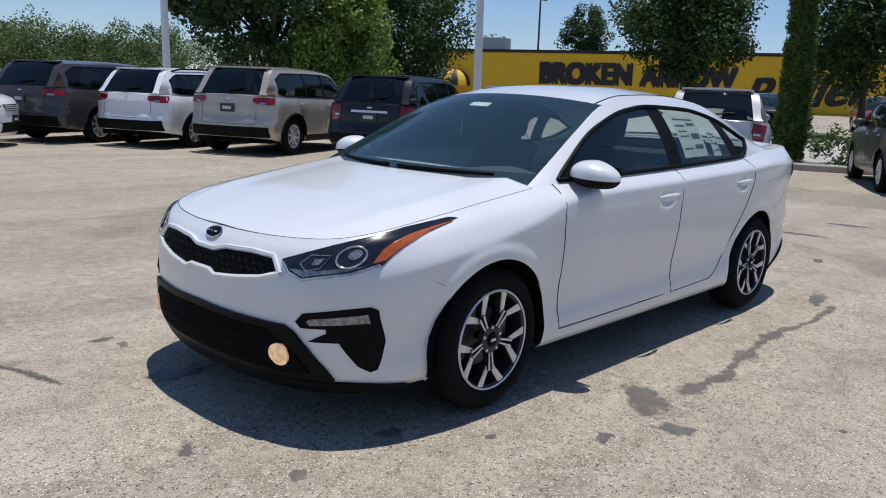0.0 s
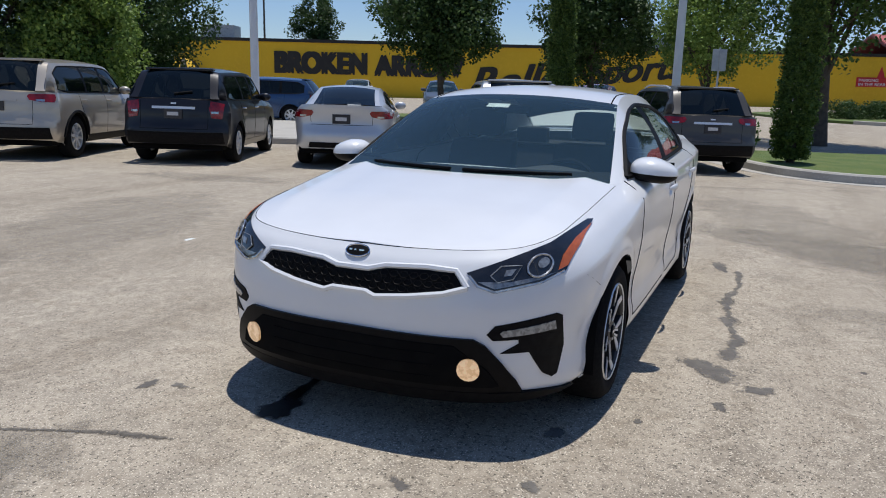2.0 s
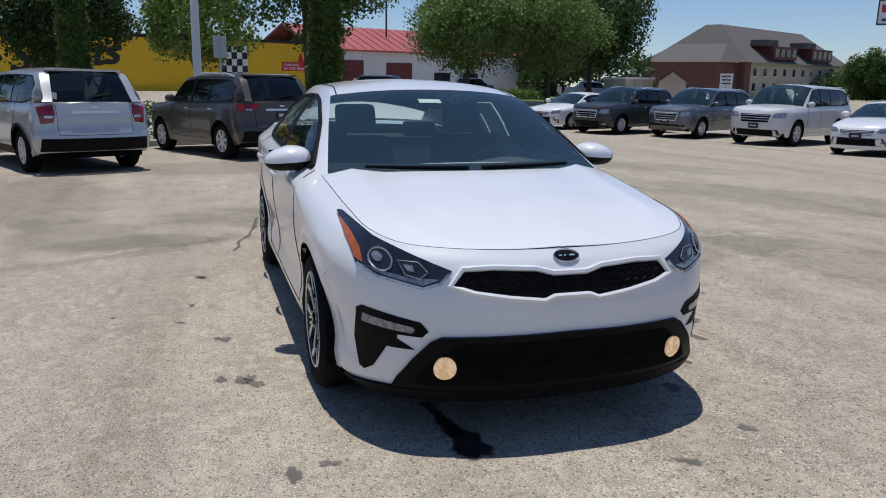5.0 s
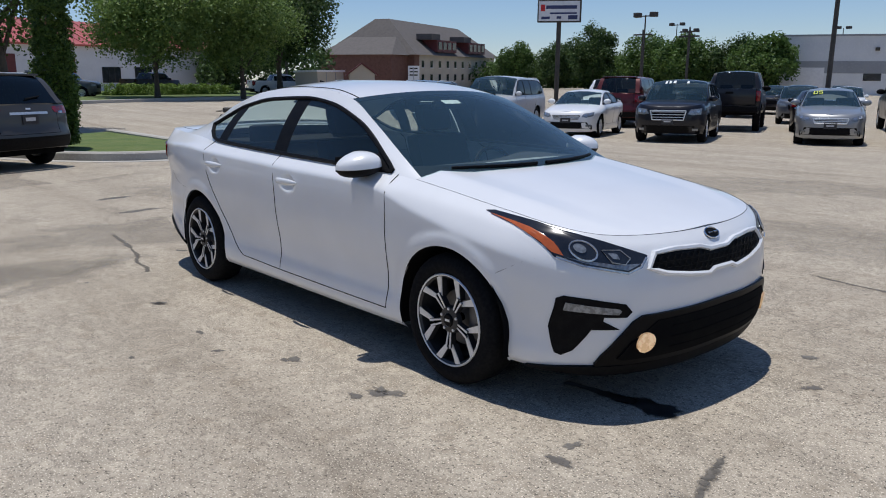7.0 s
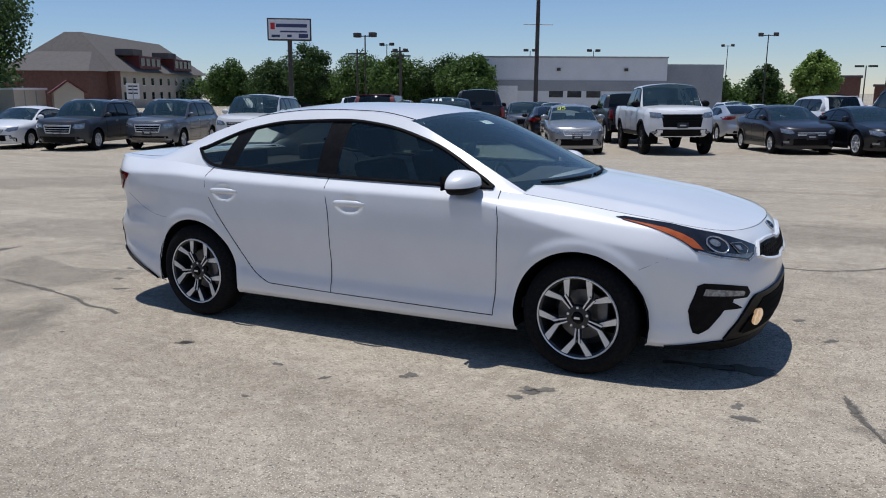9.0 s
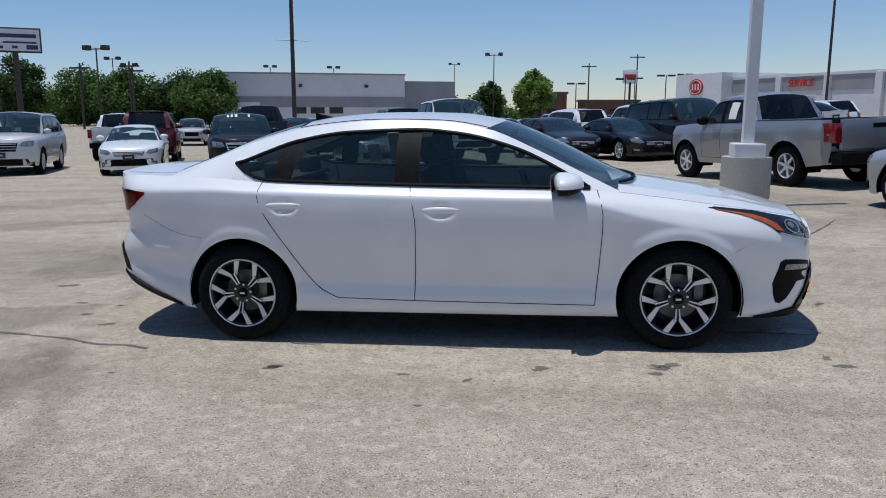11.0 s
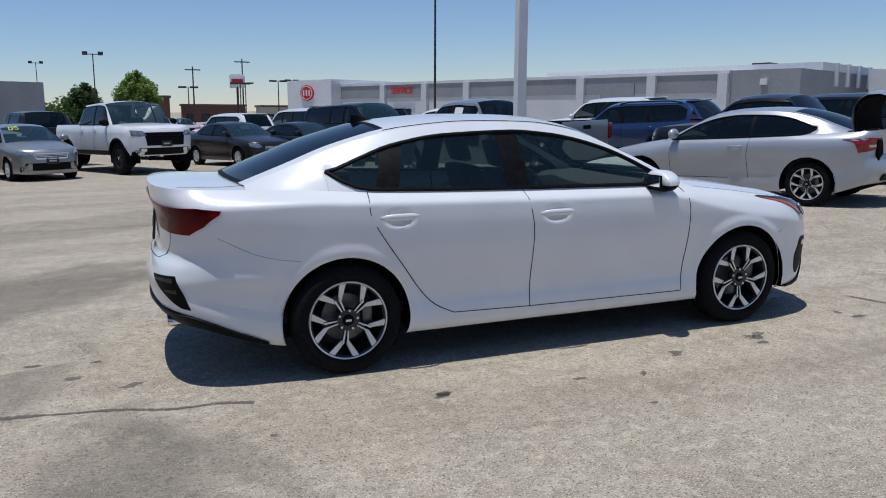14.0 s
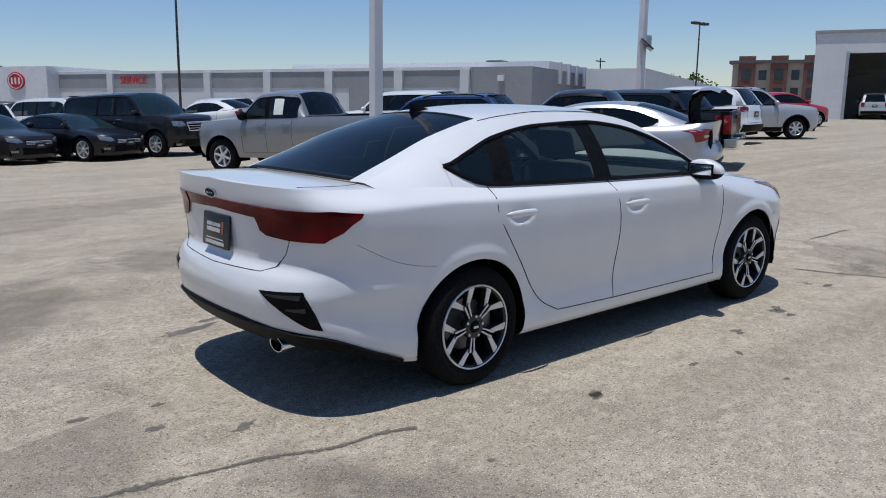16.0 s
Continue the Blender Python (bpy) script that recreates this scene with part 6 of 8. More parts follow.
# ---- buildings ----
LEAN = 1.25
LEVEL = pose(0, 0, 0, 0, LEAN, 0)  # the car park falls a little: true level against it
M_YELLOW = material("yellow_wall_paint", (0.72, 0.44, 0.012), 0.7, spots=((0.3, (0.66, 0.4, 0.012), 0.4, 0.7, 4), (3, (0.75, 0.47, 0.02), 0.5, 0.8, 4)), bump=(40, 0.2, 0.01))
M_BLACKPAINT = material("black_sign_paint", (0.012, 0.011, 0.01), 0.6, spots=((3, (0.03, 0.026, 0.02), 0.5, 0.8, 3),))
M_WHITEWALL = material("white_wall_panel", (0.66, 0.67, 0.68), 0.7, spots=((0.4, (0.6, 0.61, 0.62), 0.4, 0.7, 4), (4, (0.7, 0.7, 0.7), 0.5, 0.8, 3)))
M_GREYWALL = material("grey_wall_panel", (0.3, 0.31, 0.325), 0.7, spots=((0.4, (0.26, 0.27, 0.285), 0.4, 0.7, 4), (4, (0.33, 0.34, 0.35), 0.5, 0.8, 3)))
M_CREAM = material("cream_render", (0.5, 0.44, 0.36), 0.85, spots=((0.5, (0.44, 0.39, 0.32), 0.4, 0.7, 4),))
M_BRICK = material("brown_brick", (0.16, 0.075, 0.055), 0.85, spots=((2, (0.12, 0.055, 0.042), 0.4, 0.7, 4), (14, (0.2, 0.1, 0.075), 0.55, 0.75, 3)))
M_SHINGLE = material("grey_brown_shingles", (0.115, 0.104, 0.099), 0.9, spots=((1.5, (0.095, 0.086, 0.082), 0.4, 0.7, 4), (18, (0.13, 0.113, 0.1), 0.55, 0.75, 3)), bump=(12, 0.4, 0.03))
M_REDROOF = material("red_metal_roof", (0.42, 0.1, 0.09), 0.5, spots=((0.4, (0.36, 0.085, 0.08), 0.4, 0.7, 3),))
M_MAROON = material("maroon_door", (0.13, 0.025, 0.025), 0.6, spots=((2, (0.1, 0.02, 0.02), 0.4, 0.7, 3),))
M_WINDOW = material("dark_window", (0.02, 0.025, 0.03), 0.1, spots=((1.2, (0.05, 0.06, 0.07), 0.5, 0.8, 2),))
M_GALV = material("galvanised_steel", (0.42, 0.44, 0.46), 0.45, 0.5, spots=((6, (0.34, 0.36, 0.38), 0.4, 0.7, 3),))
M_POLEWHITE = material("white_pole_paint", (0.7, 0.71, 0.72), 0.45, spots=((2, (0.62, 0.63, 0.64), 0.45, 0.75, 3),))
M_POLEDARK = material("weathered_dark_pole", (0.05, 0.045, 0.04), 0.8, spots=((5, (0.08, 0.07, 0.06), 0.45, 0.75, 3),))
M_CONC = material("cast_concrete", (0.42, 0.4, 0.36), 0.85, spots=((1.2, (0.34, 0.32, 0.29), 0.45, 0.75, 5), (25, (0.5, 0.48, 0.44), 0.55, 0.75, 3)), bump=(60, 0.3, 0.01))
M_SIGNRED = material("sign_red", (0.55, 0.02, 0.025), 0.5, spots=((3, (0.48, 0.02, 0.022), 0.4, 0.7, 2),))
M_SIGNWHITE = material("sign_white", (0.75, 0.75, 0.76), 0.5, spots=((3, (0.68, 0.68, 0.7), 0.4, 0.7, 2),))
M_NAVY = material("sign_navy", (0.03, 0.04, 0.12), 0.5, spots=((3, (0.04, 0.05, 0.14), 0.4, 0.7, 2),))


def blok(name, lo, hi, mat, parent, label="", bevel=0.0):
    return part(name, box_bm(lo, hi, bevel), mat, parent, label, smooth=False)


def site(name, rz, along, away, z, label, category):
    """A building with its front's left end at (along, away): x runs along the front, y into the house."""
    a = radians(rz)
    x, y = math.cos(a) * along - math.sin(a) * away, math.sin(a) * along + math.cos(a) * away
    return thing(name, LEVEL @ pose(x, y, z, 0, 0, rz), label, category)


def words(text, wide, tall, mat, parent, x, y, z, bold=0.0, shear=0.0, turn=0.0, name="lettering"):
    """Raised letters that fill a width and a height from the lower left corner."""
    c = bpy.data.curves.new(name, "FONT")
    c.body, c.size, c.extrude, c.shear = text, 1.0, 0.03, shear
    tmp = bpy.data.objects.new("tmp", c)
    me = bpy.data.meshes.new_from_object(tmp)
    bpy.data.objects.remove(tmp)
    me.materials.clear()
    me.materials.append(mat)
    if bold:
        bm = bmesh.new()
        for dx, dy in ((-bold, -bold * 0.6), (bold, -bold * 0.6), (-bold, bold * 0.6), (bold, bold * 0.6), (0, 0)):
            n0 = len(bm.verts)
            bm.from_mesh(me)
            bm.verts.ensure_lookup_table()
            for v in bm.verts[n0:]:
                v.co += Vector((dx, dy, 0.002 * (1 + dx * 7 + dy * 11)))
        bm.to_mesh(me)
        bm.free()
    ob = new(name, me)
    ob.parent = parent
    xs, ys = [v.co.x for v in me.vertices], [v.co.y for v in me.vertices]
    fit_ = Matrix.Diagonal((wide / (max(xs) - min(xs)), tall / (max(ys) - min(ys)), 1, 1)) @ Matrix.Translation((-min(xs), -min(ys), 0))
    ob.matrix_basis = pose(x, y, z, 90, 0, 0) @ pose(0, 0, 0, 0, 0, turn) @ fit_
    return ob


# yellow roller rink
yb = site("roller_rink", 115, -22.7, 66, -0.6, "long yellow rendered hall with black painted lettering", "building")
blok("wall", (0, 0, -1.5), (66, 26, 4.75), M_YELLOW, yb)
blok("roof_edge", (-0.15, -0.15, 4.75), (66.15, 26.1, 5.02), M_BLACKPAINT, yb)
words("BROKEN", 8.2, 1.95, M_BLACKPAINT, yb, 8.8, -0.04, 2.05, 0.08)
words("ARROW", 8.0, 1.85, M_BLACKPAINT, yb, 17.6, -0.04, 2.0, 0.075)
words("Roller", 10.0, 2.6, M_BLACKPAINT, yb, 26.2, -0.04, 0.3, 0.03, 0.4, 5)
words("Sports", 9.0, 2.9, M_BLACKPAINT, yb, 36.6, -0.04, 0.9, 0.03, 0.4, 6)
sg = blok("notice_board", (61.0, -0.06, 2.1), (63.9, -0.01, 2.95), M_SIGNRED, yb, "red painted parking notice")
words("PARKING\nIN THE REAR", 2.5, 0.62, M_SIGNWHITE, sg, 61.2, -0.075, 2.2, 0.0, name="notice_lettering")
part("notice_arrow", cyl_bm((63.2, -0.02, 2.95), (63.2, -0.02, 3.9), 0.45, 0.02, 3), M_SIGNRED, sg)
for x, w, h in ((1.9, 2.9, 1.25), (43.2, 1.7, 1.1)):
    blok("rooftop_unit", (x, 2.5, 4.95), (x + w, 5.0, 4.95 + h), M_GALV, yb, "grey rooftop air unit", 0.03)
for k in range(8):
    for j in range(5):
        if (k + j) % 2 == 0:
            blok("checker_square", (54.5 + 0.55 * j, -0.05, -0.6 + 0.62 * k), (55.05 + 0.55 * j, -0.012, 0.02 + 0.62 * k), M_BLACKPAINT, yb)
blok("checker_panel", (54.4, -0.011, -0.7), (57.3, -0.004, 4.4), M_SIGNWHITE, yb)
# striped awning
aw = part("awning", spin_bm([(1.5 * math.sin(a), 1.5 * math.cos(a)) for a in steps(0.02, math.pi / 2, 8)], 24), M_YELLOW, yb, "domed yellow and black awning")
aw.matrix_basis = pose(0.9, -0.1, 1.7, 90, 0, 0)
for k in range(6):
    a0 = 2 * math.pi * (k + 0.25) / 6
    rows = [[Vector((1.515 * math.sin(b) * math.cos(a0 + c), 1.515 * math.cos(b), 1.515 * math.sin(b) * math.sin(a0 + c))) for c in (-0.22, 0.0, 0.22)] for b in steps(0.05, math.pi / 2, 8)]
    part("awning_stripe", grid_bm(rows), M_BLACKPAINT, aw)

# long hall with a red metal roof
rb = site("workshop_hall", 115, 51.5, 80, -1.6, "pale hall with a red metal roof and maroon doors", "building")
blok("wall", (0, 0, -1), (46, 14, 6.0), M_WHITEWALL, rb)
rows = [[Vector((x, y, z)) for y, z in ((-0.7, 5.9), (7, 9.1), (14.7, 5.9))] for x in (-0.6, 46.6)]
bm = grid_bm(rows)
bmesh.ops.solidify(bm, geom=bm.faces[:], thickness=0.25)
part("roof", bm, M_REDROOF, rb, smooth=False)
for k in range(30):
    part("roof_seam", tube_bm([Vector((-0.5 + 1.55 * k, -0.72, 5.95)), Vector((-0.5 + 1.55 * k, 7, 9.15))], 0.05, 4), M_REDROOF, rb)
for x, w, h in ((4.0, 3.2, 4.6), (11.0, 4.4, 4.4)):
    blok("roller_door", (x, -0.08, -0.6), (x + w, 0.05, h), M_MAROON, rb, "maroon roller door")
for x in (19.5, 25.0):
    w = blok("window", (x, -0.06, 1.2), (x + 3.0, 0.04, 3.2), M_WINDOW, rb)
    for i in range(4):
        blok("mullion", (x + i * 0.97, -0.1, 1.2), (x + 0.08 + i * 0.97, -0.05, 3.2), M_BLACKPAINT, w)
blok("fence_panel", (-0.8, -9, -0.9), (2.5, -8.9, 2.4), M_WHITEWALL, rb)
blok("canopy", (0.2, -1.6, 3.2), (3.4, 0, 3.4), M_MAROON, rb)

# house with a mansard roof
hb = site("mansard_house", 115, -112.9 * math.cos(radians(115)) + 90.2 * math.sin(radians(115)), 112.9 * math.sin(radians(115)) * 1.0 + 90.2 * math.cos(radians(115)), -1.0, "two-storey brick and cream house with a hipped shingle roof", "building")
blok("wall", (0, 0, -2), (42, 19, 5.4), M_CREAM, hb)
blok("brick_wall", (-0.12, -0.1, -2), (0.0, 19.1, 5.4), M_BRICK, hb)
blok("brick_front", (-0.1, -0.1, -2), (2.0, -0.01, 5.4), M_BRICK, hb)
bm = bmesh.new()
rows = [[Vector(p) for p in ((-1, -1, 5.3), (43, -1, 5.3), (43, 20, 5.3), (-1, 20, 5.3), (-1, -1, 5.3))], [Vector(p) for p in ((5, 8, 12.2), (39, 8, 11.9), (39, 11, 11.9), (5, 11, 12.2), (5, 8, 12.2))]]
grid_bm(rows, bm)
bm.faces.new([bm.verts.new(p) for p in ((5, 8, 12.2), (39, 8, 11.9), (39, 11, 11.9), (5, 11, 12.2))])
bmesh.ops.recalc_face_normals(bm, faces=bm.faces)
part("roof", bm, M_SHINGLE, hb, smooth=False)
bm = bmesh.new()
grid_bm([[Vector(p) for p in ((-7, 1, 5.2), (-7, 17, 5.2))], [Vector(p) for p in ((0.5, 4, 8.6), (0.5, 14, 8.6))]], bm)
grid_bm([[Vector(p) for p in ((-7, 1, 5.2), (0.5, 0.5, 5.2))], [Vector(p) for p in ((0.5, 4, 8.6), (0.5, 4, 8.6))]], bm)
part("lower_roof", bm, M_SHINGLE, hb, smooth=False)
blok("annex_wall", (-6.6, 1.3, -2), (0.0, 16.7, 5.2), M_BRICK, hb)
for x in (9, 25):
    dm = blok("dormer", (x, -0.6, 6.0), (x + 9.5, 4, 8.3), M_MAROON, hb, "maroon roof dormer")
    for i in range(4):
        blok("dormer_window", (x + 0.5 + 2.3 * i, -0.68, 6.5), (x + 2.0 + 2.3 * i, -0.58, 7.9), M_WINDOW, dm)
    blok("dormer_roof", (x - 2.0, -0.3, 8.3), (x + 2.0, 3, 9.4), M_SHINGLE, dm)
for i in range(10):
    for z in (0.4, 3.0):
        w = blok("window", (3.2 + 3.9 * i, -0.06, z), (4.2 + 3.9 * i, 0.02, z + 1.3), M_WINDOW, hb)
        blok("window_sill", (3.1 + 3.9 * i, -0.16, z - 0.12), (4.3 + 3.9 * i, 0.0, z), M_SIGNWHITE, w)
for x in (41.2, 42.4):
    blok("chimney", (x, 9.2, 5.5), (x + 0.45, 9.65, 11.3), M_POLEDARK, hb)
sh = thing("garden_shed", pose(-55.6, 33.7, 0, 0, 0, 93), "small tan shed with a pale metal roof", "shed")
blok("wall", (0, 0, 0), (2.8, 3.5, 2.5), M_CREAM, sh)
blok("roof", (-0.12, -0.12, 2.5), (2.92, 3.62, 2.66), M_SIGNWHITE, sh)
for x in (0.9, 1.9):
    blok("wall_seam", (x, -0.03, 0.1), (x + 0.06, 0.0, 2.45), M_GREYWALL, sh)
gs = thing("gabled_shed", pose(-54.1, 35.9, 0, 0, 0, 58), "small cream shed with a maroon gable roof", "shed")
blok("wall", (0.1, 0.1, 0), (2.3, 2.4, 2.3), M_CREAM, gs)
for sx in (1, -1):
    bm = bmesh.new()
    grid_bm([[Vector((1.2 + sx * u, y, 3.15 - 0.72 * u + d)) for u, d in ((0, 0), (1.4, 0), (1.4, 0.12), (0, 0.12), (0, 0))] for y in (-0.1, 2.6)], bm)
    bmesh.ops.holes_fill(bm, edges=bm.edges, sides=6)
    bmesh.ops.recalc_face_normals(bm, faces=bm.faces)
    part("roof_slope", bm, M_MAROON, gs, smooth=False)
bm = bmesh.new()
tri_rows = [[bm.verts.new(p) for p in ((0.1, y, 2.3), (2.3, y, 2.3), (1.2, y, 3.12))] for y in (0.1, 2.4)]
for f in tri_rows:
    bm.faces.new(f)
part("gable", bm, M_CREAM, gs, smooth=False)

# white warehouse
wb_ = site("warehouse", 25, -0.84, 109, -1.4, "long pale flat-roofed warehouse", "building")
blok("wall", (0, 0, -1), (26.5, 30, 7.5), M_WHITEWALL, wb_)
blok("wall_band", (-0.05, -0.06, 2.9), (26.5, -0.01, 4.4), M_GREYWALL, wb_)
blok("parapet", (-0.1, -0.12, 7.5), (26.6, 30.1, 7.72), M_GREYWALL, wb_)
blok("annex_wall", (26.5, 3, -1), (35.2, 30, 6.8), M_GREYWALL, wb_)
for x in (1.4, 11.0, 20.5):
    blok("wall_lamp", (x, -0.3, 5.7), (x + 0.5, 0, 6.1), M_POLEDARK, wb_)
for x in (10.0, 12.6, 15.3):
    blok("window", (x, -0.05, 2.0), (x + 2.0, 0.02, 3.1), M_WINDOW, wb_)
blok("roller_door", (1.5, -0.07, -0.8), (5.5, 0.02, 3.6), M_SIGNWHITE, wb_)

for x in (7.2, 16.2):
    fl = part("roof_flood_lamp", cyl_bm((x, 1.0, 7.6), (x, 1.0, 8.5), 0.05, 0.05, 6), M_POLEDARK, wb_, "dark roof flood lamps")
    for dx in (-0.6, 0.6):
        part("lamp_head", box_bm((x + dx - 0.35, 0.8, 8.4), (x + dx + 0.35, 1.2, 8.75), 0.05), M_POLEDARK, fl)

# dealership service building
kb = site("service_building", -65, -92.9, 62.5, -1.0, "long white and grey dealership service building", "building")


def kx(l):
    return 92.9 - l


blok("wall", (kx(82.6), 0.25, -1), (kx(27.7), 34, 6.0), M_WHITEWALL, kb)
blok("upper_band", (kx(82.6), 0.18, 4.4), (kx(27.7), 0.24, 6.0), M_GREYWALL, kb)
blok("parapet", (kx(82.6), 0.1, 6.0), (kx(27.7), 34.1, 6.3), M_WHITEWALL, kb)
blok("upper_storey", (kx(51.3), 5, 6.3), (kx(21.7), 33, 7.0), M_SIGNWHITE, kb)
for l in (73.7, 66.0, 59.0, 50.9, 43.2, 35.2, 28.2):
    blok("pilaster", (kx(l) - 0.45, -0.15, -1), (kx(l) + 0.45, 0.24, 6.05), M_WHITEWALL, kb)
blok("roller_door", (kx(40.9), 0.08, -0.8), (kx(37.1), 0.2, 5.4), M_GREYWALL, kb, "grey roller door")
for l in (71.5, 69.5):
    blok("service_window", (kx(l) - 0.9, 0.05, 1.5), (kx(l) + 0.9, 0.17, 3.0), M_WINDOW, kb)
words("SERVICE", 4.0, 0.85, M_SIGNRED, kb, kx(72.0), -0.05, 4.85, 0.02)
blok("tower_wall", (0, -1.5, 2.7), (10.3, 12, 6.95), M_SIGNWHITE, kb, "white entrance tower")
blok("tower_base", (0.3, -1.2, -1), (10.0, 12, 2.7), M_GREYWALL, kb)
blok("entrance_glass", (5.5, -1.28, -0.8), (9.4, -1.21, 2.4), M_WINDOW, kb)
for x in (5.5, 6.8, 8.1, 9.35):
    blok("door_mullion", (x, -1.36, -0.8), (x + 0.1, -1.28, 2.4), M_GALV, kb)
ov = part("oval_sign", spin_bm([(0.0, -0.12), (1.06, -0.12), (1.06, 0.05)], 40), M_SIGNRED, kb, "red oval sign with a white ring")
ov.matrix_basis = pose(4.9, -1.55, 5.2) @ Matrix.Diagonal((1.45, 1, 1.0, 1))
part("sign_rim", spin_bm([(0.84, -0.13), (0.84, -0.15), (0.93, -0.15), (0.93, -0.1)], 40), M_SIGNWHITE, ov)
for x in (-0.45, 0.0, 0.45):
    blok("sign_mark", (x - 0.1, -0.15, -0.4), (x + 0.1, -0.11, 0.4), M_SIGNWHITE, ov)
for k in range(9):
    blok("side_pilaster", (kx(21.7) - 0.1, 8 + 3.0 * k, 5.0), (kx(21.7) + 0.25, 8.4 + 3.0 * k, 7.05), M_WHITEWALL, kb)
blok("side_wall", (kx(27.7), 0.4, -1), (kx(21.75), 34, 6.28), M_GREYWALL, kb)
blok("side_annex", (kx(20.0), 12, -1), (kx(14), 60, 6.6), M_WHITEWALL, kb)
blok("wall_lamp", (kx(25.0), 0.1, 5.0), (kx(24.4), 0.4, 5.5), M_SIGNWHITE, kb)
blok("rooftop_unit", (kx(31), 12, 7.0), (kx(29.2), 14, 7.6), M_POLEDARK, kb)

# garage with an open bay
gb = site("garage", -65, 1.2, 54.8, 0.8, "white garage building with a dark open bay", "building")
blok("wall", (0, 0, -1.5), (2.0, 0.4, 5.9), M_WHITEWALL, gb)
blok("lintel", (2.0, 0, 4.6), (16, 0.4, 5.9), M_WHITEWALL, gb)
blok("parapet", (-0.1, -0.1, 5.9), (16.1, 14, 6.1), M_GREYWALL, gb)
blok("back_wall", (0, 13.6, -1.5), (16, 14, 5.9), M_GREYWALL, gb)
blok("side_wall", (0, 0.4, -1.5), (0.4, 13.6, 5.9), M_WHITEWALL, gb)
blok("right_wall", (15.6, 0.4, -1.5), (16, 13.6, 5.9), M_WHITEWALL, gb)
blok("door_edge", (1.9, -0.06, -1.2), (2.1, 0.0, 4.7), M_GALV, gb)
blok("loft_beam", (0.5, 3, 3.2), (15.5, 3.4, 3.6), M_POLEDARK, gb)

# far flats and shops
ap = site("apartment_block", -65, -12, 138, 0.5, "far brown and cream apartment block", "building")
blok("wall", (0, 0, -3), (26, 14, 9.0), M_CREAM, ap)
for i in range(5):
    blok("brick_bay", (1.0 + 5 * i, -0.8, -3), (3.6 + 5 * i, 0, 10.2), M_BRICK, ap)
    for z in (0.5, 3.4, 6.3):
        blok("window", (1.6 + 5 * i, -0.9, z), (3.0 + 5 * i, -0.78, z + 1.6), M_WINDOW, ap)
        blok("window", (4.2 + 5 * i, -0.1, z), (5.4 + 5 * i, 0.02, z + 1.6), M_WINDOW, ap)
blok("roof", (-0.5, -1, 9.0), (26.5, 14.5, 9.5), M_SHINGLE, ap)
for x, y, w, h, mat in ((-7.0, 165, 8, 5.4, M_BRICK), (3.5, 170, 13, 3.8, M_BRICK), (18.5, 160, 9, 3.6, M_CREAM)):
    s_ = thing("roadside_shop", LEVEL @ pose(x, y, -1), "low brown roadside shop far off", "building")
    blok("wall", (0, 0, -2), (w, 8, h), mat, s_)
    blok("roof_edge", (-0.3, -0.3, h), (w + 0.3, 8.3, h + 0.4), M_SHINGLE, s_)
    for k in range(int(w // 3)):
        blok("window", (0.8 + 3 * k, -0.06, 0.6), (2.6 + 3 * k, 0.02, 2.2), M_WINDOW, s_)

# ---- poles and signs ----
def plumb(x, y, z=None):
    return Matrix.Translation((x, y, ground_z(x, y) if z is None else z)) @ LEVEL


def light_pole(x, y, h, r, label, mat, base=True, square=False, head="", group=""):
    ob = thing("light_pole", plumb(x, y), label, "light pole", group)
    b0 = 0.75 if base else 0.0
    if square:
        part("mast", box_bm((-r, -r, b0), (r, r, h), 0.01), mat, ob, smooth=False)
    else:
        part("mast", cyl_bm((0, 0, b0 - 0.05), (0, 0, h), r, r * 0.75, 14), mat, ob)
    if base:
        part("footing", cyl_bm((0, 0, -0.3), (0, 0, 0.75), 0.36, 0.36, 24), M_CONC, ob, "round concrete footing")
        part("base_plate", box_bm((-0.22, -0.22, 0.75), (0.22, 0.22, 0.95), 0.02), mat, ob, smooth=False)
    if head == "flood":
        part("crossarm", cyl_bm((-0.9, 0, h - 0.1), (0.9, 0, h - 0.1), 0.05, 0.05, 8), mat, ob)
        for s in (-1, 1):
            part("floodlight", box_bm((s * 0.85 - 0.28, -0.3, h - 0.2), (s * 0.85 + 0.28, 0.3, h + 0.22), 0.06), M_POLEDARK, ob)
    if head == "shoebox":
        for s in (-1, 1):
            part("lamp_head", box_bm((s * 0.7 - 0.5, -0.25, h - 0.18), (s * 0.7 + 0.5, 0.25, h + 0.05), 0.03), M_POLEDARK, ob)
    return ob


light_pole(-12.8, -11.7, 9.0, 0.115, "white painted steel light pole", M_POLEWHITE, True)
light_pole(-17.0, -1.3, 9.0, 0.115, "white painted steel light pole", M_POLEWHITE, True)
light_pole(-9.2, -22.5, 9.0, 0.13, "white painted steel light pole", M_POLEWHITE, True)
light_pole(3.36, 6.8, 9.5, 0.08, "white square light pole on a round concrete footing", M_POLEWHITE, True, True)
p2 = light_pole(21.6, 15.17, 9.5, 0.12, "white light pole with a small solar panel", M_POLEWHITE, True, True)
pan = part("solar_panel", box_bm((-0.55, -0.3, -0.03), (0.55, 0.3, 0.03), 0.01), M_WINDOW, p2)
pan.matrix_basis = pose(-0.2, -0.35, 3.3, 40, 0, 40)
part("control_box", box_bm((0.1, -0.15, 3.3), (0.4, 0.15, 3.7), 0.02), M_GALV, p2)
light_pole(20.3, 58.6, 10.9, 0.11, "dark slim light pole with twin heads", M_POLEDARK, False, head="flood")
up_ = thing("utility_pole", plumb(-18.0, 47.4), "dark wooden utility pole with a thin crossarm", "utility pole")
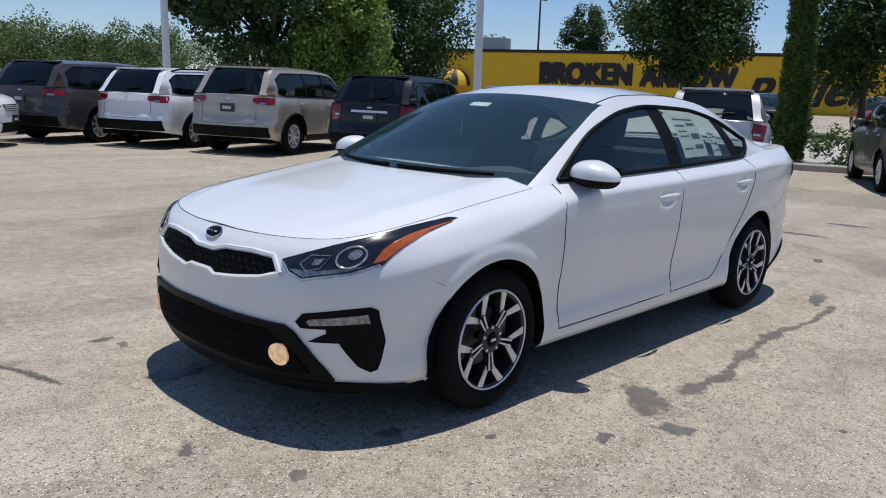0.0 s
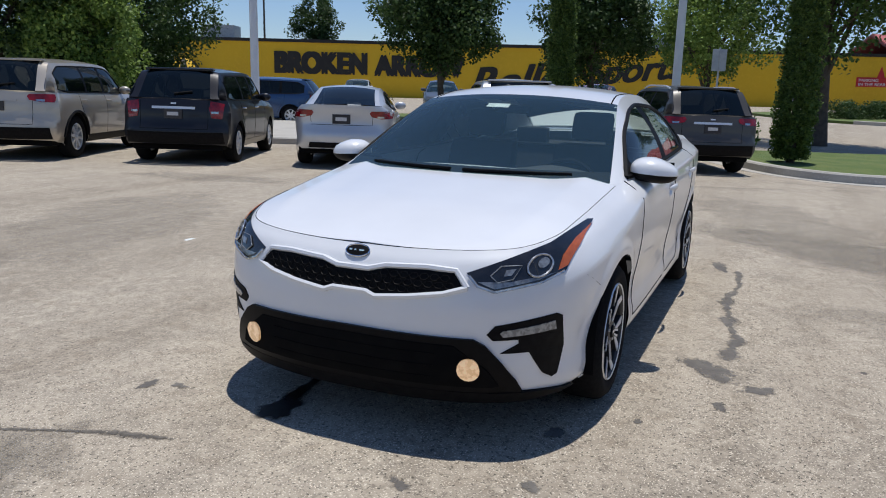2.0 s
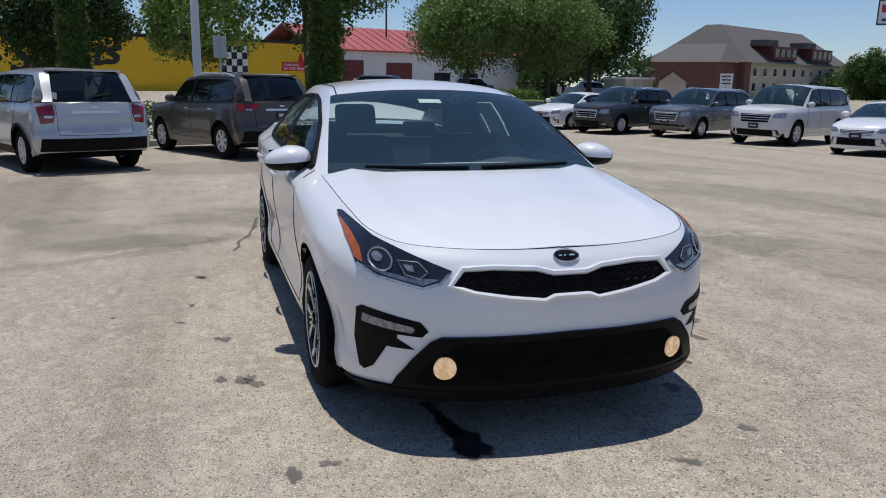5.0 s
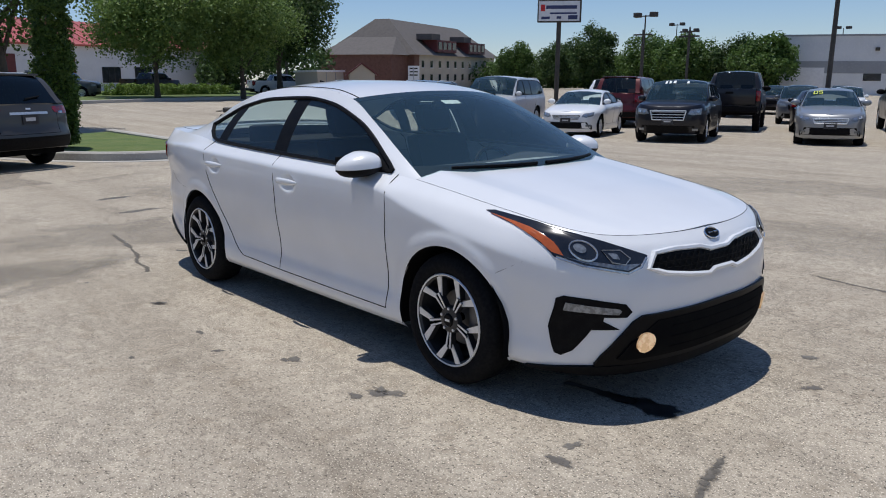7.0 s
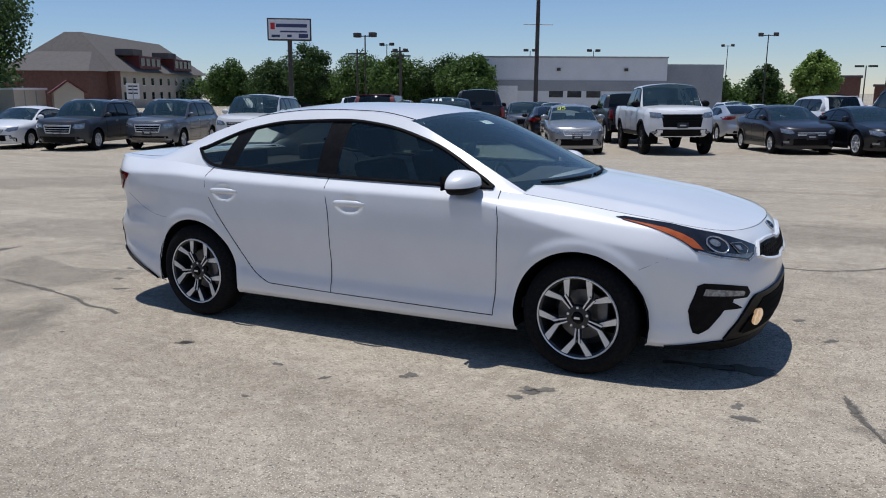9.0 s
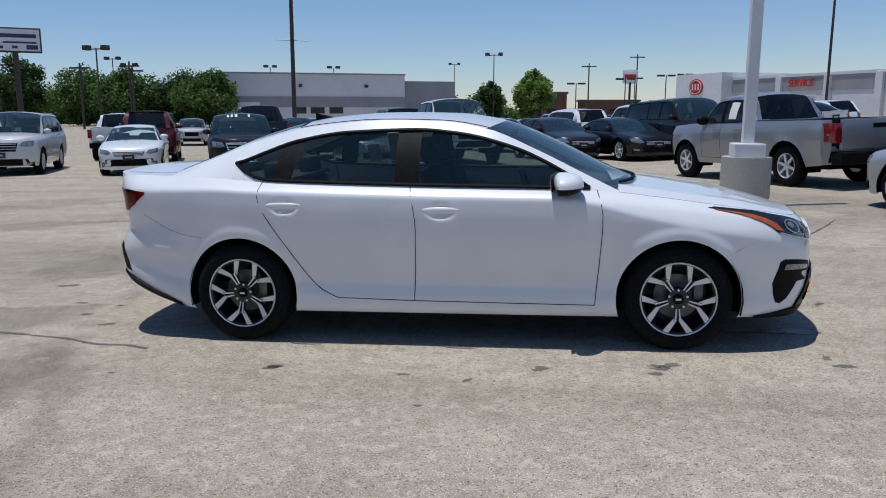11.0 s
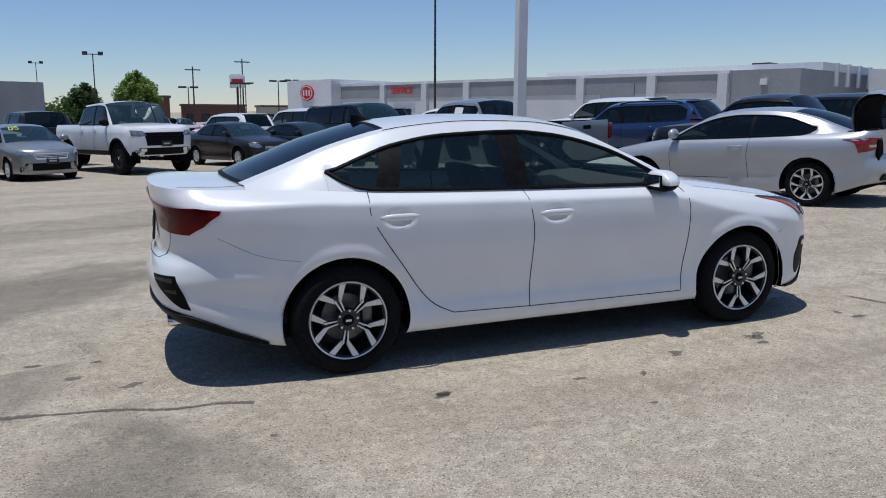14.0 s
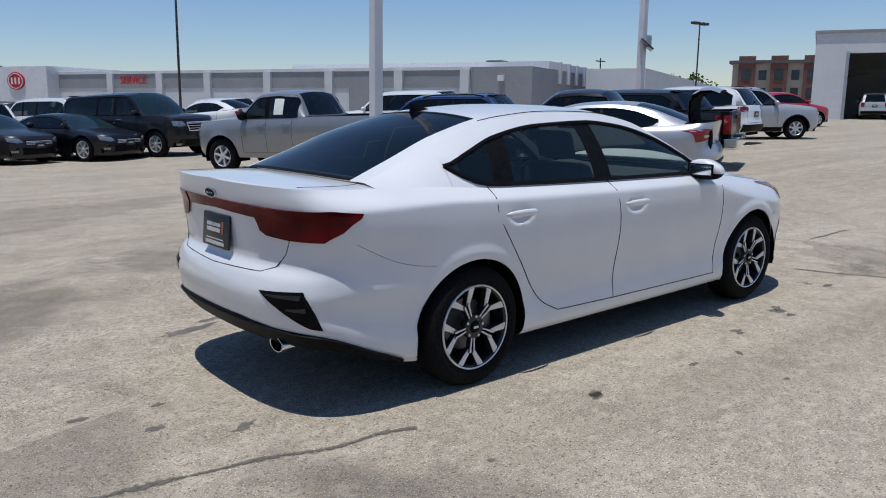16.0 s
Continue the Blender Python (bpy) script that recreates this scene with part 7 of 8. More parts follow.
part("mast", cyl_bm((0, 0, 0), (0, 0, 16), 0.16, 0.11, 12), M_POLEDARK, up_)
part("crossarm", cyl_bm((-1.2, 0.3, 7.05), (1.2, -0.3, 6.9), 0.03, 0.03, 6), M_GALV, up_)
for x, y, h, hd in ((-20.9, 148.7, 11.0, "flood"), (-8.7, 98.7, 9.3, "flood"), (-39.0, 57.5, 7.6, "flood"), (-60.9, 96, 9.3, "flood"), (-56.4, 92.4, 8.2, "flood"),
                    (8, 96, 5.6, "shoebox"), (14, 105, 5.8, "shoebox"), (2, 100, 5.4, "shoebox"), (20, 130, 6.5, "shoebox"), (64, 40, 8.5, "shoebox"), (11, 118, 6.2, "shoebox")):
    light_pole(x, y, h, 0.08, "far lot light pole with lamp heads", M_POLEDARK, False, head=hd, group="far light poles")
for x, y, h in ((14, 150, 11.5), (5, 150, 10.5), (-82, -62, 13.5), (-104, 24, 15.5), (-72, 40, 9), (-55, 90, 8.5), (-58, 84, 8.0), (-50, 82, 7.5), (118, 96, 9)):
    t_ = thing("utility_pole", plumb(x, y), "far wooden power pole with a crossarm", "utility pole", "far power poles")
    part("mast", cyl_bm((0, 0, -1), (0, 0, h), 0.16, 0.11, 8), M_POLEDARK, t_)
    part("crossarm", box_bm((-1.4, -0.06, h - 0.7), (1.4, 0.06, h - 0.5)), M_POLEDARK, t_, smooth=False)

# big sign on a post
sg = thing("pole_sign", plumb(-31.44, 37.3), "white dealer sign board in a dark frame on a post", "sign")
part("post", cyl_bm((0, 0, -0.2), (0, 0, 5.6), 0.15, 0.15, 12), M_POLEDARK, sg)
bd = part("sign_board", box_bm((-1.42, -0.18, 5.5), (1.42, 0.18, 6.92), 0.03), M_POLEDARK, sg, smooth=False)
bd.matrix_basis = pose(0, 0, 0, 0, 0, 36)
blok("sign_face", (-1.33, -0.21, 5.59), (1.33, -0.175, 6.83), M_SIGNWHITE, bd)
for x0, x1, z0, z1, m_ in ((-0.85, 1.15, 6.34, 6.56, M_NAVY), (-0.6, 1.15, 6.02, 6.12, M_NAVY), (-0.15, 0.15, 5.72, 5.88, M_NAVY), (0.6, 1.2, 5.68, 5.94, M_NAVY), (-1.15, -0.6, 5.7, 5.86, M_NAVY)):
    blok("sign_bar", (x0, -0.222, z0), (x1, -0.208, z1), m_, bd)
part("sign_mark", box_bm((-1.2, -0.222, 6.2), (-0.92, -0.208, 6.62), 0.005), M_SIGNRED, bd)
bk = thing("pole_sign", plumb(12.0, 140.0), "far round-cornered restaurant sign on a post", "sign")
part("post", cyl_bm((0, 0, -1), (0, 0, 6.3), 0.2, 0.2, 8), M_POLEDARK, bk)
part("sign_board", box_bm((-1.3, -0.2, 5.9), (1.3, 0.2, 8.3), 0.3), M_SIGNWHITE, bk)
blok("sign_bar", (-1.0, -0.26, 6.8), (1.0, -0.2, 7.5), M_SIGNRED, bk)
ns_ = thing("notice_sign", plumb(-44.5, 35.5), "white notice board on a thin post", "sign")
part("post", cyl_bm((0, 0, -0.3), (0, 0, 2.6), 0.05, 0.05, 8), M_GALV, ns_)
nb = part("sign_board", box_bm((-0.45, -0.02, 1.6), (0.45, 0.02, 2.7), 0.01), M_SIGNWHITE, ns_, smooth=False)
nb.matrix_basis = pose(0, 0, 0, 0, 0, 40)
for z in (2.45, 2.2, 1.95):
    blok("sign_bar", (-0.32, -0.03, z), (0.32, -0.021, z + 0.1), M_BLACKPAINT, nb)


# ---- kerbs, grass, planting ----
def uv205(d, l):
    """A place d metres out along the parked cars' heading and l metres along their row."""
    return Vector((-0.9063 * d - 0.4226 * l, -0.4226 * d + 0.9063 * l, 0))


M_GRASS = material("mown_grass", (0.1, 0.15, 0.035), 0.9, spots=((1.5, (0.16, 0.19, 0.055), 0.4, 0.7, 4), (30, (0.05, 0.09, 0.018), 0.45, 0.7, 3)), bump=(60, 0.7, 0.03))
M_BARK = material("bark", (0.1, 0.08, 0.06), 0.95, spots=((8, (0.06, 0.048, 0.038), 0.4, 0.7, 5),), bump=(30, 0.7, 0.03))
M_SOIL = material("planting_soil", (0.07, 0.05, 0.035), 0.95, spots=((5, (0.11, 0.08, 0.055), 0.45, 0.7, 4),))


def leaf_material(name, dark, light):
    m = bpy.data.materials.new(name)
    m.use_nodes = True
    nt = m.node_tree
    b = nt.nodes["Principled BSDF"]
    b.inputs["Roughness"].default_value = 0.55
    b.inputs["Specular IOR Level"].default_value = 0.3
    g = nt.nodes.new("ShaderNodeNewGeometry")
    x = nt.nodes.new("ShaderNodeMix")
    x.data_type = "RGBA"
    x.inputs["A"].default_value, x.inputs["B"].default_value = rgb(dark), rgb(light)
    nt.links.new(g.outputs["Random Per Island"], x.inputs["Factor"])
    nt.links.new(x.outputs["Result"], b.inputs["Base Color"])
    tr = nt.nodes.new("ShaderNodeBsdfTranslucent")
    nt.links.new(x.outputs["Result"], tr.inputs["Color"])
    mx = nt.nodes.new("ShaderNodeMixShader")
    mx.inputs[0].default_value = 0.3
    nt.links.new(b.outputs[0], mx.inputs[1])
    nt.links.new(tr.outputs[0], mx.inputs[2])
    nt.links.new(mx.outputs[0], nt.nodes["Material Output"].inputs["Surface"])
    return m


M_LEAF = leaf_material("green_leaves", (0.035, 0.075, 0.015), (0.12, 0.2, 0.045))
M_LEAFLIGHT = leaf_material("bright_green_leaves", (0.09, 0.16, 0.03), (0.26, 0.36, 0.08))
M_LEAFOLIVE = leaf_material("olive_green_leaves", (0.07, 0.13, 0.03), (0.21, 0.3, 0.08))
M_LEAFDARK = leaf_material("dark_green_leaves", (0.025, 0.056, 0.014), (0.085, 0.14, 0.04))
M_CYPRESS = leaf_material("cypress_needles", (0.045, 0.085, 0.018), (0.18, 0.26, 0.055))
M_LEAFHILL = leaf_material("sunlit_hill_leaves", (0.045, 0.08, 0.022), (0.14, 0.2, 0.065))


def leaves(rng, centres, radii, per, size, mat_name):
    """Many small leaf quads in clumps, as plain arrays."""
    c = np.repeat(centres, per, axis=0)
    r = np.repeat(radii, per)
    d = rng.normal(size=(len(c), 3))
    d /= np.linalg.norm(d, axis=1)[:, None]
    p = c + d * (r * rng.uniform(0.45, 1.05, len(c)))[:, None]
    n = rng.normal(size=(len(c), 3)) + np.array((0, 0, 0.9)) + d * 0.6
    n /= np.linalg.norm(n, axis=1)[:, None]
    t = np.cross(n, rng.normal(size=(len(c), 3)))
    t /= np.linalg.norm(t, axis=1)[:, None]
    b = np.cross(n, t)
    s = size * rng.uniform(0.6, 1.3, len(c))[:, None]
    q = np.stack([p - t * s * 0.5, p + b * s * 0.38, p + t * s * 0.6, p - b * s * 0.38], axis=1).reshape(-1, 3)
    return q


def leaf_mesh(name, q):
    me = bpy.data.meshes.new(name)
    n = len(q)
    me.vertices.add(n)
    me.vertices.foreach_set("co", q.astype(np.float32).ravel())
    me.loops.add(n)
    me.loops.foreach_set("vertex_index", np.arange(n, dtype=np.int32))
    me.polygons.add(n // 4)
    me.polygons.foreach_set("loop_start", np.arange(0, n, 4, dtype=np.int32))
    me.update()
    return me


def tree(x, y, h, cr, c0, mat, label, seed, per=70, clumps=70, size=0.22, trunk=0.16, lean=0.0, squash=1.0, z=None, boughs=()):
    """h: height; cr: crown radius; c0: height of the crown's foot."""
    per, size, clumps = int(per * 2.6), size * 0.66, int(clumps * 1.5)
    rng = np.random.default_rng(seed)
    ob = thing("tree", plumb(x, y, z), label, "tree")
    cz, ch = (h + c0) / 2, (h - c0) / 2
    cen = []
    while len(cen) < clumps:
        p = rng.uniform(-1, 1, 3)
        k = np.linalg.norm(p)
        if k > 1 or k < 0.25:
            continue
        wob = 0.82 + 0.3 * noise.noise(Vector((p[0] * 1.7 + seed, p[1] * 1.7, p[2] * 1.7)))
        zz = p[2]
        taper = 1.0 - 0.25 * max(0, zz) - 0.15 * max(0, -zz)
        cen.append((p[0] * cr * wob * taper * squash + lean, p[1] * cr * wob * taper, cz + zz * ch))
    for bx, by, bz, br in boughs:
        for _ in range(7):
            cen.append((bx + rng.normal() * br, by + rng.normal() * br, bz + rng.normal() * br * 0.7))
    cen = np.array(cen)
    rad = rng.uniform(0.15, 0.28, len(cen)) * cr
    if boughs:
        rad[clumps:] = 0.5
    q = leaves(rng, cen, rad, per, size, mat)
    me = leaf_mesh("crown", q)
    me.materials.append(mat)
    cr_ob = new("crown", me)
    cr_ob.parent = ob
    pts = [Vector((lean * t * t + 0.08 * math.sin(3 * t + seed), 0.06 * math.cos(4 * t), t * (c0 + ch * 0.9))) for t in steps(0, 1, 6)]
    bm = bmesh.new()
    for i, (a, b) in enumerate(zip(pts, pts[1:])):
        cyl_bm(a, b, trunk * (1.25 if i == 0 else 1) * (1 - i / 8), trunk * (1 - (i + 1) / 8), 9, bm, caps=False)
    part("trunk", bm, M_BARK, ob)
    for k in range(7):
        a = 2 * math.pi * k / 7 + seed
        s0 = pts[2 + k % 3]
        e = Vector(cen[(k * 7) % len(cen)])
        mid = s0.lerp(e, 0.5) + Vector((0, 0, 0.15 * cr))
        part("limb", tube_bm([s0, mid, e], trunk * 0.3, 6), M_BARK, ob)
    for bx, by, bz, br in boughs:
        e = Vector((bx, by, bz))
        part("limb", tube_bm([pts[3], pts[4].lerp(e, 0.5) + Vector((0, 0, 0.8)), e], trunk * 0.22, 6), M_BARK, ob)
    return ob


def cypress(x, y, h, r, seed, label):
    rng = np.random.default_rng(seed)
    ob = thing("cypress_tree", plumb(x, y), label, "tree")
    n = 2600
    t = rng.uniform(0.0, 1.0, n) ** 1.1
    a = rng.uniform(0, 2 * math.pi, n)
    rr = r * np.clip(np.minimum(0.75 + t * 2.0, 1.0) * (1 - 0.55 * t - 0.4 * np.clip((t - 0.5) / 0.5, 0, 1) ** 2.0), 0.05, 1) * rng.uniform(0.55, 1.0, n) * (0.95 + 0.06 * np.sin(3 * a + 9 * t))
    cen = np.stack([rr * np.cos(a), rr * np.sin(a), 0.25 + t * (h - 0.3)], axis=1)
    q = leaves(rng, cen, np.full(n, 0.1), 26, 0.055, M_CYPRESS)
    me = leaf_mesh("foliage", q)
    me.materials.append(M_CYPRESS)
    f = new("foliage", me)
    f.parent = ob
    part("trunk", cyl_bm((0, 0, -0.1), (0, 0, h * 0.7), 0.1, 0.03, 8), M_BARK, ob)
    return ob


def hedge(a, b, w, h, seed, label, mat=None, size=0.09, per=40):
    rng = np.random.default_rng(seed)
    a, b = Vector(a), Vector(b)
    L = (b - a).length
    d = (b - a).normalized()
    s = Vector((-d.y, d.x, 0))
    n = int(L / 0.22 * max(1, w / 0.4) * max(1, h / 0.4))
    c = []
    for _ in range(n):
        p = a + d * rng.uniform(0, L) + s * rng.uniform(-w / 2, w / 2)
        c.append((p.x, p.y, ground_z(p.x, p.y) + rng.uniform(0.05, h)))
    me = leaf_mesh("hedge", leaves(rng, np.array(c), np.full(n, 0.2), per, size, None))
    me.materials.append(mat or M_LEAFDARK)
    return tagged(new("hedge", me), label, "hedge", kind="")


def slab(name, outline, z0, z1, mat, label, kind="structure", step=1.5, inset=0.0):
    """A flat piece over the ground: outline in (d, l), raised from z0 to z1."""
    pts = [uv205(*p) for p in outline]
    bm = bmesh.new()
    top = [bm.verts.new((p.x, p.y, ground_z(p.x, p.y) + z1)) for p in pts]
    low = [bm.verts.new((p.x, p.y, ground_z(p.x, p.y) + z0)) for p in pts]
    bm.faces.new(top)
    n = len(pts)
    for i in range(n):
        bm.faces.new((top[i], low[i], low[(i + 1) % n], top[(i + 1) % n]))
    bmesh.ops.recalc_face_normals(bm, faces=bm.faces)
    return tagged(part(name, bm, mat, None, smooth=False), label, name.replace("_", " "), kind=kind)


def kerb_line(pts, w, h, mat, label):
    rows = []
    n = len(pts)
    for i, p in enumerate(pts):
        a, b = pts[max(0, i - 1)], pts[min(n - 1, i + 1)]
        d = (b - a).normalized()
        s = Vector((-d.y, d.x, 0))
        g = ground_z(p.x, p.y)
        rows.append([p + s * o + Vector((0, 0, g + z)) for o, z in ((-w / 2, -0.1), (-w / 2, h - 0.03), (-w / 2 + 0.03, h), (w / 2 - 0.03, h), (w / 2, h - 0.03), (w / 2, -0.1))])
    bm = grid_bm(rows)
    bmesh.ops.recalc_face_normals(bm, faces=bm.faces)
    return tagged(part("kerb", bm, mat, None, smooth=False), label, "kerb", kind="structure")


def smooth_loop(pts, n=8, closed=False):
    out = []
    m = len(pts)
    rng_ = range(m if closed else m - 1)
    for i in rng_:
        g = lambda k: pts[k % m] if closed else pts[max(0, min(m - 1, k))]
        a, b, c, d = (Vector((*g(i + k), 0)) for k in (-1, 0, 1, 2))
        for k in range(n):
            t = k / n
            p = 0.5 * ((2 * b) + (c - a) * t + (2 * a - 5 * b + 4 * c - d) * t * t + (3 * b - a - 3 * c + d) * t ** 3)
            out.append((p.x, p.y))
    if not closed:
        out.append(pts[-1])
    return out


island = smooth_loop([(16, 6.4), (13, 6.35), (10.9, 6.4), (9.7, 6.9), (9.2, 7.8), (9.5, 9.0), (10.6, 9.9), (12.5, 10.9), (16, 12.3)], 8)
slab("grass_island", island, -0.1, 0.1, M_GRASS, "mown grass island inside a concrete kerb")
kerb_line([uv205(*p) for p in island], 0.22, 0.17, M_CONC, "pale concrete kerb round the grass island")
apron = smooth_loop([(16, 6.0), (13, 5.95), (10.8, 6.0), (9.4, 6.6), (8.7, 7.8), (9.1, 9.3), (10.3, 10.4), (12.3, 11.4), (16, 12.8)], 8)
slab("gutter", apron, -0.05, 0.006, M_CONC, "pale concrete gutter round the grass island")
kerb_line([uv205(14.6, l) for l in steps(-26, 6.3, 16)], 0.2, 0.16, M_CONC, "long concrete kerb in front of the parked cars")
slab("pavement", [(14.7, -26), (14.7, 6.3), (24, 6.3), (24, -26)], -0.05, 0.13, M_CONC, "pale concrete pavement behind the kerb")
slab("planting_strip", [(24, -40), (24, 5.8), (31, 5.8), (31, -40)], -0.05, 0.16, M_GRASS, "grass strip beyond the pavement")
kerb_line([uv205(24, l) for l in steps(-30, 5.8, 10)], 0.2, 0.24, M_CONC, "far concrete kerb of the pavement")
far_strip = smooth_loop([(36, 22), (35, 26), (36, 33), (38, 60), (46, 80), (54, 60), (50, 30), (46, 21), (40, 20)], 6, True)
slab("grass_verge", far_strip, -0.1, 0.14, M_GRASS, "grass verge with bushes beyond the drive")
kerb_line([uv205(*p) for p in far_strip[:24]], 0.25, 0.2, M_CONC, "kerb of the far grass verge")
cypress(-15.3, -4.0, 6.6, 0.42, 3, "slim dark green cypress beside the kerb")
cypress(-14.4, 1.65, 7.2, 0.5, 4, "slim dark green cypress on the grass island")
hedge(uv205(15.6, 4.7), uv205(15.9, 8.2), 0.9, 1.0, 5, "loose green shrub beside the cypress", M_LEAF, 0.08)
hedge(uv205(15.4, 2.4), uv205(15.4, 4.4), 0.9, 0.95, 6, "loose green shrub behind the kerb", M_LEAF, 0.08)
hedge(uv205(27, -22), uv205(27, -2), 1.0, 0.95, 7, "clipped hedge beyond the pavement")
hedge(uv205(39.5, 22.5), uv205(46, 36), 1.6, 1.1, 8, "clipped dark green hedge on the verge")
hedge(uv205(45, 39), uv205(44, 52), 1.6, 0.9, 9, "mixed flowering shrubs under the trees", M_LEAFLIGHT, 0.12)
tree(-23.7, -11.1, 6.4, 2.9, 2.2, M_LEAFDARK, "round dark green street tree with a forked trunk", 11, 90, 90, 0.2)
tree(-27.5, -6.0, 7.2, 2.9, 1.9, M_LEAFDARK, "dense dark green street tree", 12, 90, 90, 0.2)
tree(-24.5, -1.2, 5.6, 2.6, 2.0, M_LEAFLIGHT, "light green young tree with fine leaves", 13, 70, 70, 0.17)
tree(-23.0, 2.4, 9.5, 3.6, 3.0, M_LEAF, "tall open tree with hanging light green branches", 14, 60, 90, 0.2, 0.24)
tree(-13.62, -22.73, 10.5, 3.2, 1.0, M_LEAFDARK, "large broad-leaved tree with hanging branches", 15, 70, 120, 0.24, 0.26, boughs=((3.7, -3.93, 5.3, 0.4), (3.22, -3.42, 5.9, 0.5), (2.54, -2.69, 4.5, 0.35), (2.26, -2.4, 5.4, 0.5), (1.85, -1.97, 3.9, 0.3), (1.64, -1.75, 4.9, 0.5), (1.1, -1.17, 4.2, 0.5)))
tree(-15.2, -20.6, 5.6, 2.4, 0.5, M_LEAFLIGHT, "bright green young tree behind the cars", 16, 90, 80, 0.2)
tree(-22.0, -25.0, 8.0, 4.0, 0.6, M_LEAFDARK, "dense round dark tree behind the cars", 17, 90, 100, 0.22)
tree(-51.0, 17.8, 8.6, 5.4, 2.6, M_LEAFOLIVE, "wide shade tree on the verge", 18, 80, 140, 0.26, 0.2, squash=1.0)
tree(-51.5, 24.5, 9.2, 5.4, 2.6, M_LEAFOLIVE, "wide shade tree on the verge", 19, 80, 140, 0.26, 0.2)
tree(-62.0, 33.5, 13.5, 6.2, 2.6, M_LEAFDARK, "tall dark tree beside the house", 21, 80, 120, 0.38, 0.3)
tree(-66.0, -44.0, 10.0, 3.2, 3.5, M_LEAFDARK, "dark tree behind the yellow hall", 22, 60, 60, 0.3)
tree(-4.8, 125.0, 8.1, 3.9, 1.0, M_LEAFLIGHT, "bright green tree far behind the cars", 25, 60, 90, 0.5)
tree(-12.6, 135.0, 7.0, 3.2, 0.6, M_LEAFDARK, "dark green tree far behind the cars", 26, 50, 70, 0.5)
tree(-99.4, 104.0, 8.2, 4.8, 0.5, M_LEAF, "round green tree in the far tree line", 40, 45, 80, 0.5)
tree(-90.0, 104.0, 7.8, 5.0, 0.5, M_LEAFDARK, "round dark green tree in the far tree line", 41, 45, 80, 0.5)
tree(-78.6, 100.0, 9.8, 4.9, 0.5, M_LEAFDARK, "round dark green tree in the far tree line", 42, 45, 80, 0.5)
tree(-69.2, 102.0, 8.4, 5.8, 0.5, M_LEAF, "round green tree in the far tree line", 43, 45, 80, 0.5)
tree(-58.6, 96.0, 7.4, 5.4, 0.5, M_LEAF, "round green tree in the far tree line", 44, 45, 80, 0.5)
tree(-52.0, 98.0, 7.0, 5.2, 0.5, M_LEAFDARK, "round dark green tree in the far tree line", 45, 45, 80, 0.5)
tree(-46.4, 94.0, 7.2, 4.8, 0.5, M_LEAF, "round green tree in the far tree line", 46, 45, 80, 0.5)
# far woods
def woods(name, spots, label, seed, size=1.0, mat=None):
    rng = np.random.default_rng(seed)
    cen, rad = [], []
    for (x0, y0, x1, y1, depth, h, n) in spots:
        for _ in range(n):
            t = rng.uniform()
            x = x0 + (x1 - x0) * t + rng.normal() * depth
            y = y0 + (y1 - y0) * t + rng.normal() * depth
            hh = h * (0.75 + 0.35 * noise.noise(Vector((x * 0.03, y * 0.03, seed))))
            cen.append((x, y, ground_z(x, y) + rng.uniform(0.1, 1) * hh))
            rad.append(rng.uniform(1.2, 2.6))
    me = leaf_mesh(name, leaves(rng, np.array(cen), np.array(rad), 200, size * 0.56, None))
    me.materials.append(mat or M_LEAF)
    return tagged(new(name, me), label, "woods", kind="stuff")


woods("far_woods", ((-10, -120, -60, -130, 9, 10.5, 620), (-30, -150, 30, -150, 10, 15, 520), (-62, -105, -75, -70, 6, 8, 160)), "wooded hillside far behind the car park", 31, 0.6, M_LEAFHILL)
woods("far_woods", ((-125, 125, -50, 140, 4, 7.0, 420), (-60, 145, -25, 155, 5, 6.2, 160)), "line of trees far behind the lot", 32, 1.0)
woods("far_woods", ((-38, 168, -10, 162, 3, 3.6, 90), (90, 120, 130, 90, 6, 6, 120)), "distant tree line behind the roofs", 33, 1.1)
woods("far_woods", ((-130, 30, -100, 60, 6, 10, 120), (-110, -40, -100, 0, 6, 9, 100)), "trees behind the halls", 34, 1.1, M_LEAFDARK)


# ---- marks on the concrete ----
M_STAIN = material("oil_stained_concrete", (0.13, 0.12, 0.11), 0.85, spots=((9, (0.2, 0.185, 0.165), 0.45, 0.7, 5), (90, (0.08, 0.075, 0.07), 0.55, 0.75, 3)), bump=(120, 0.35, 0.006))
M_OIL = material("fresh_oil", (0.02, 0.02, 0.021), 0.35, spots=((12, (0.05, 0.048, 0.045), 0.45, 0.7, 4),))
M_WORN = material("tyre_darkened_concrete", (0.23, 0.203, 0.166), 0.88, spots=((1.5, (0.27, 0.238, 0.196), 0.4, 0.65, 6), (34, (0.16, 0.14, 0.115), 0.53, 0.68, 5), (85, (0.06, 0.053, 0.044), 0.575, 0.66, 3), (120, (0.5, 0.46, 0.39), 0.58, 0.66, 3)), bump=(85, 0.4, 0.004))


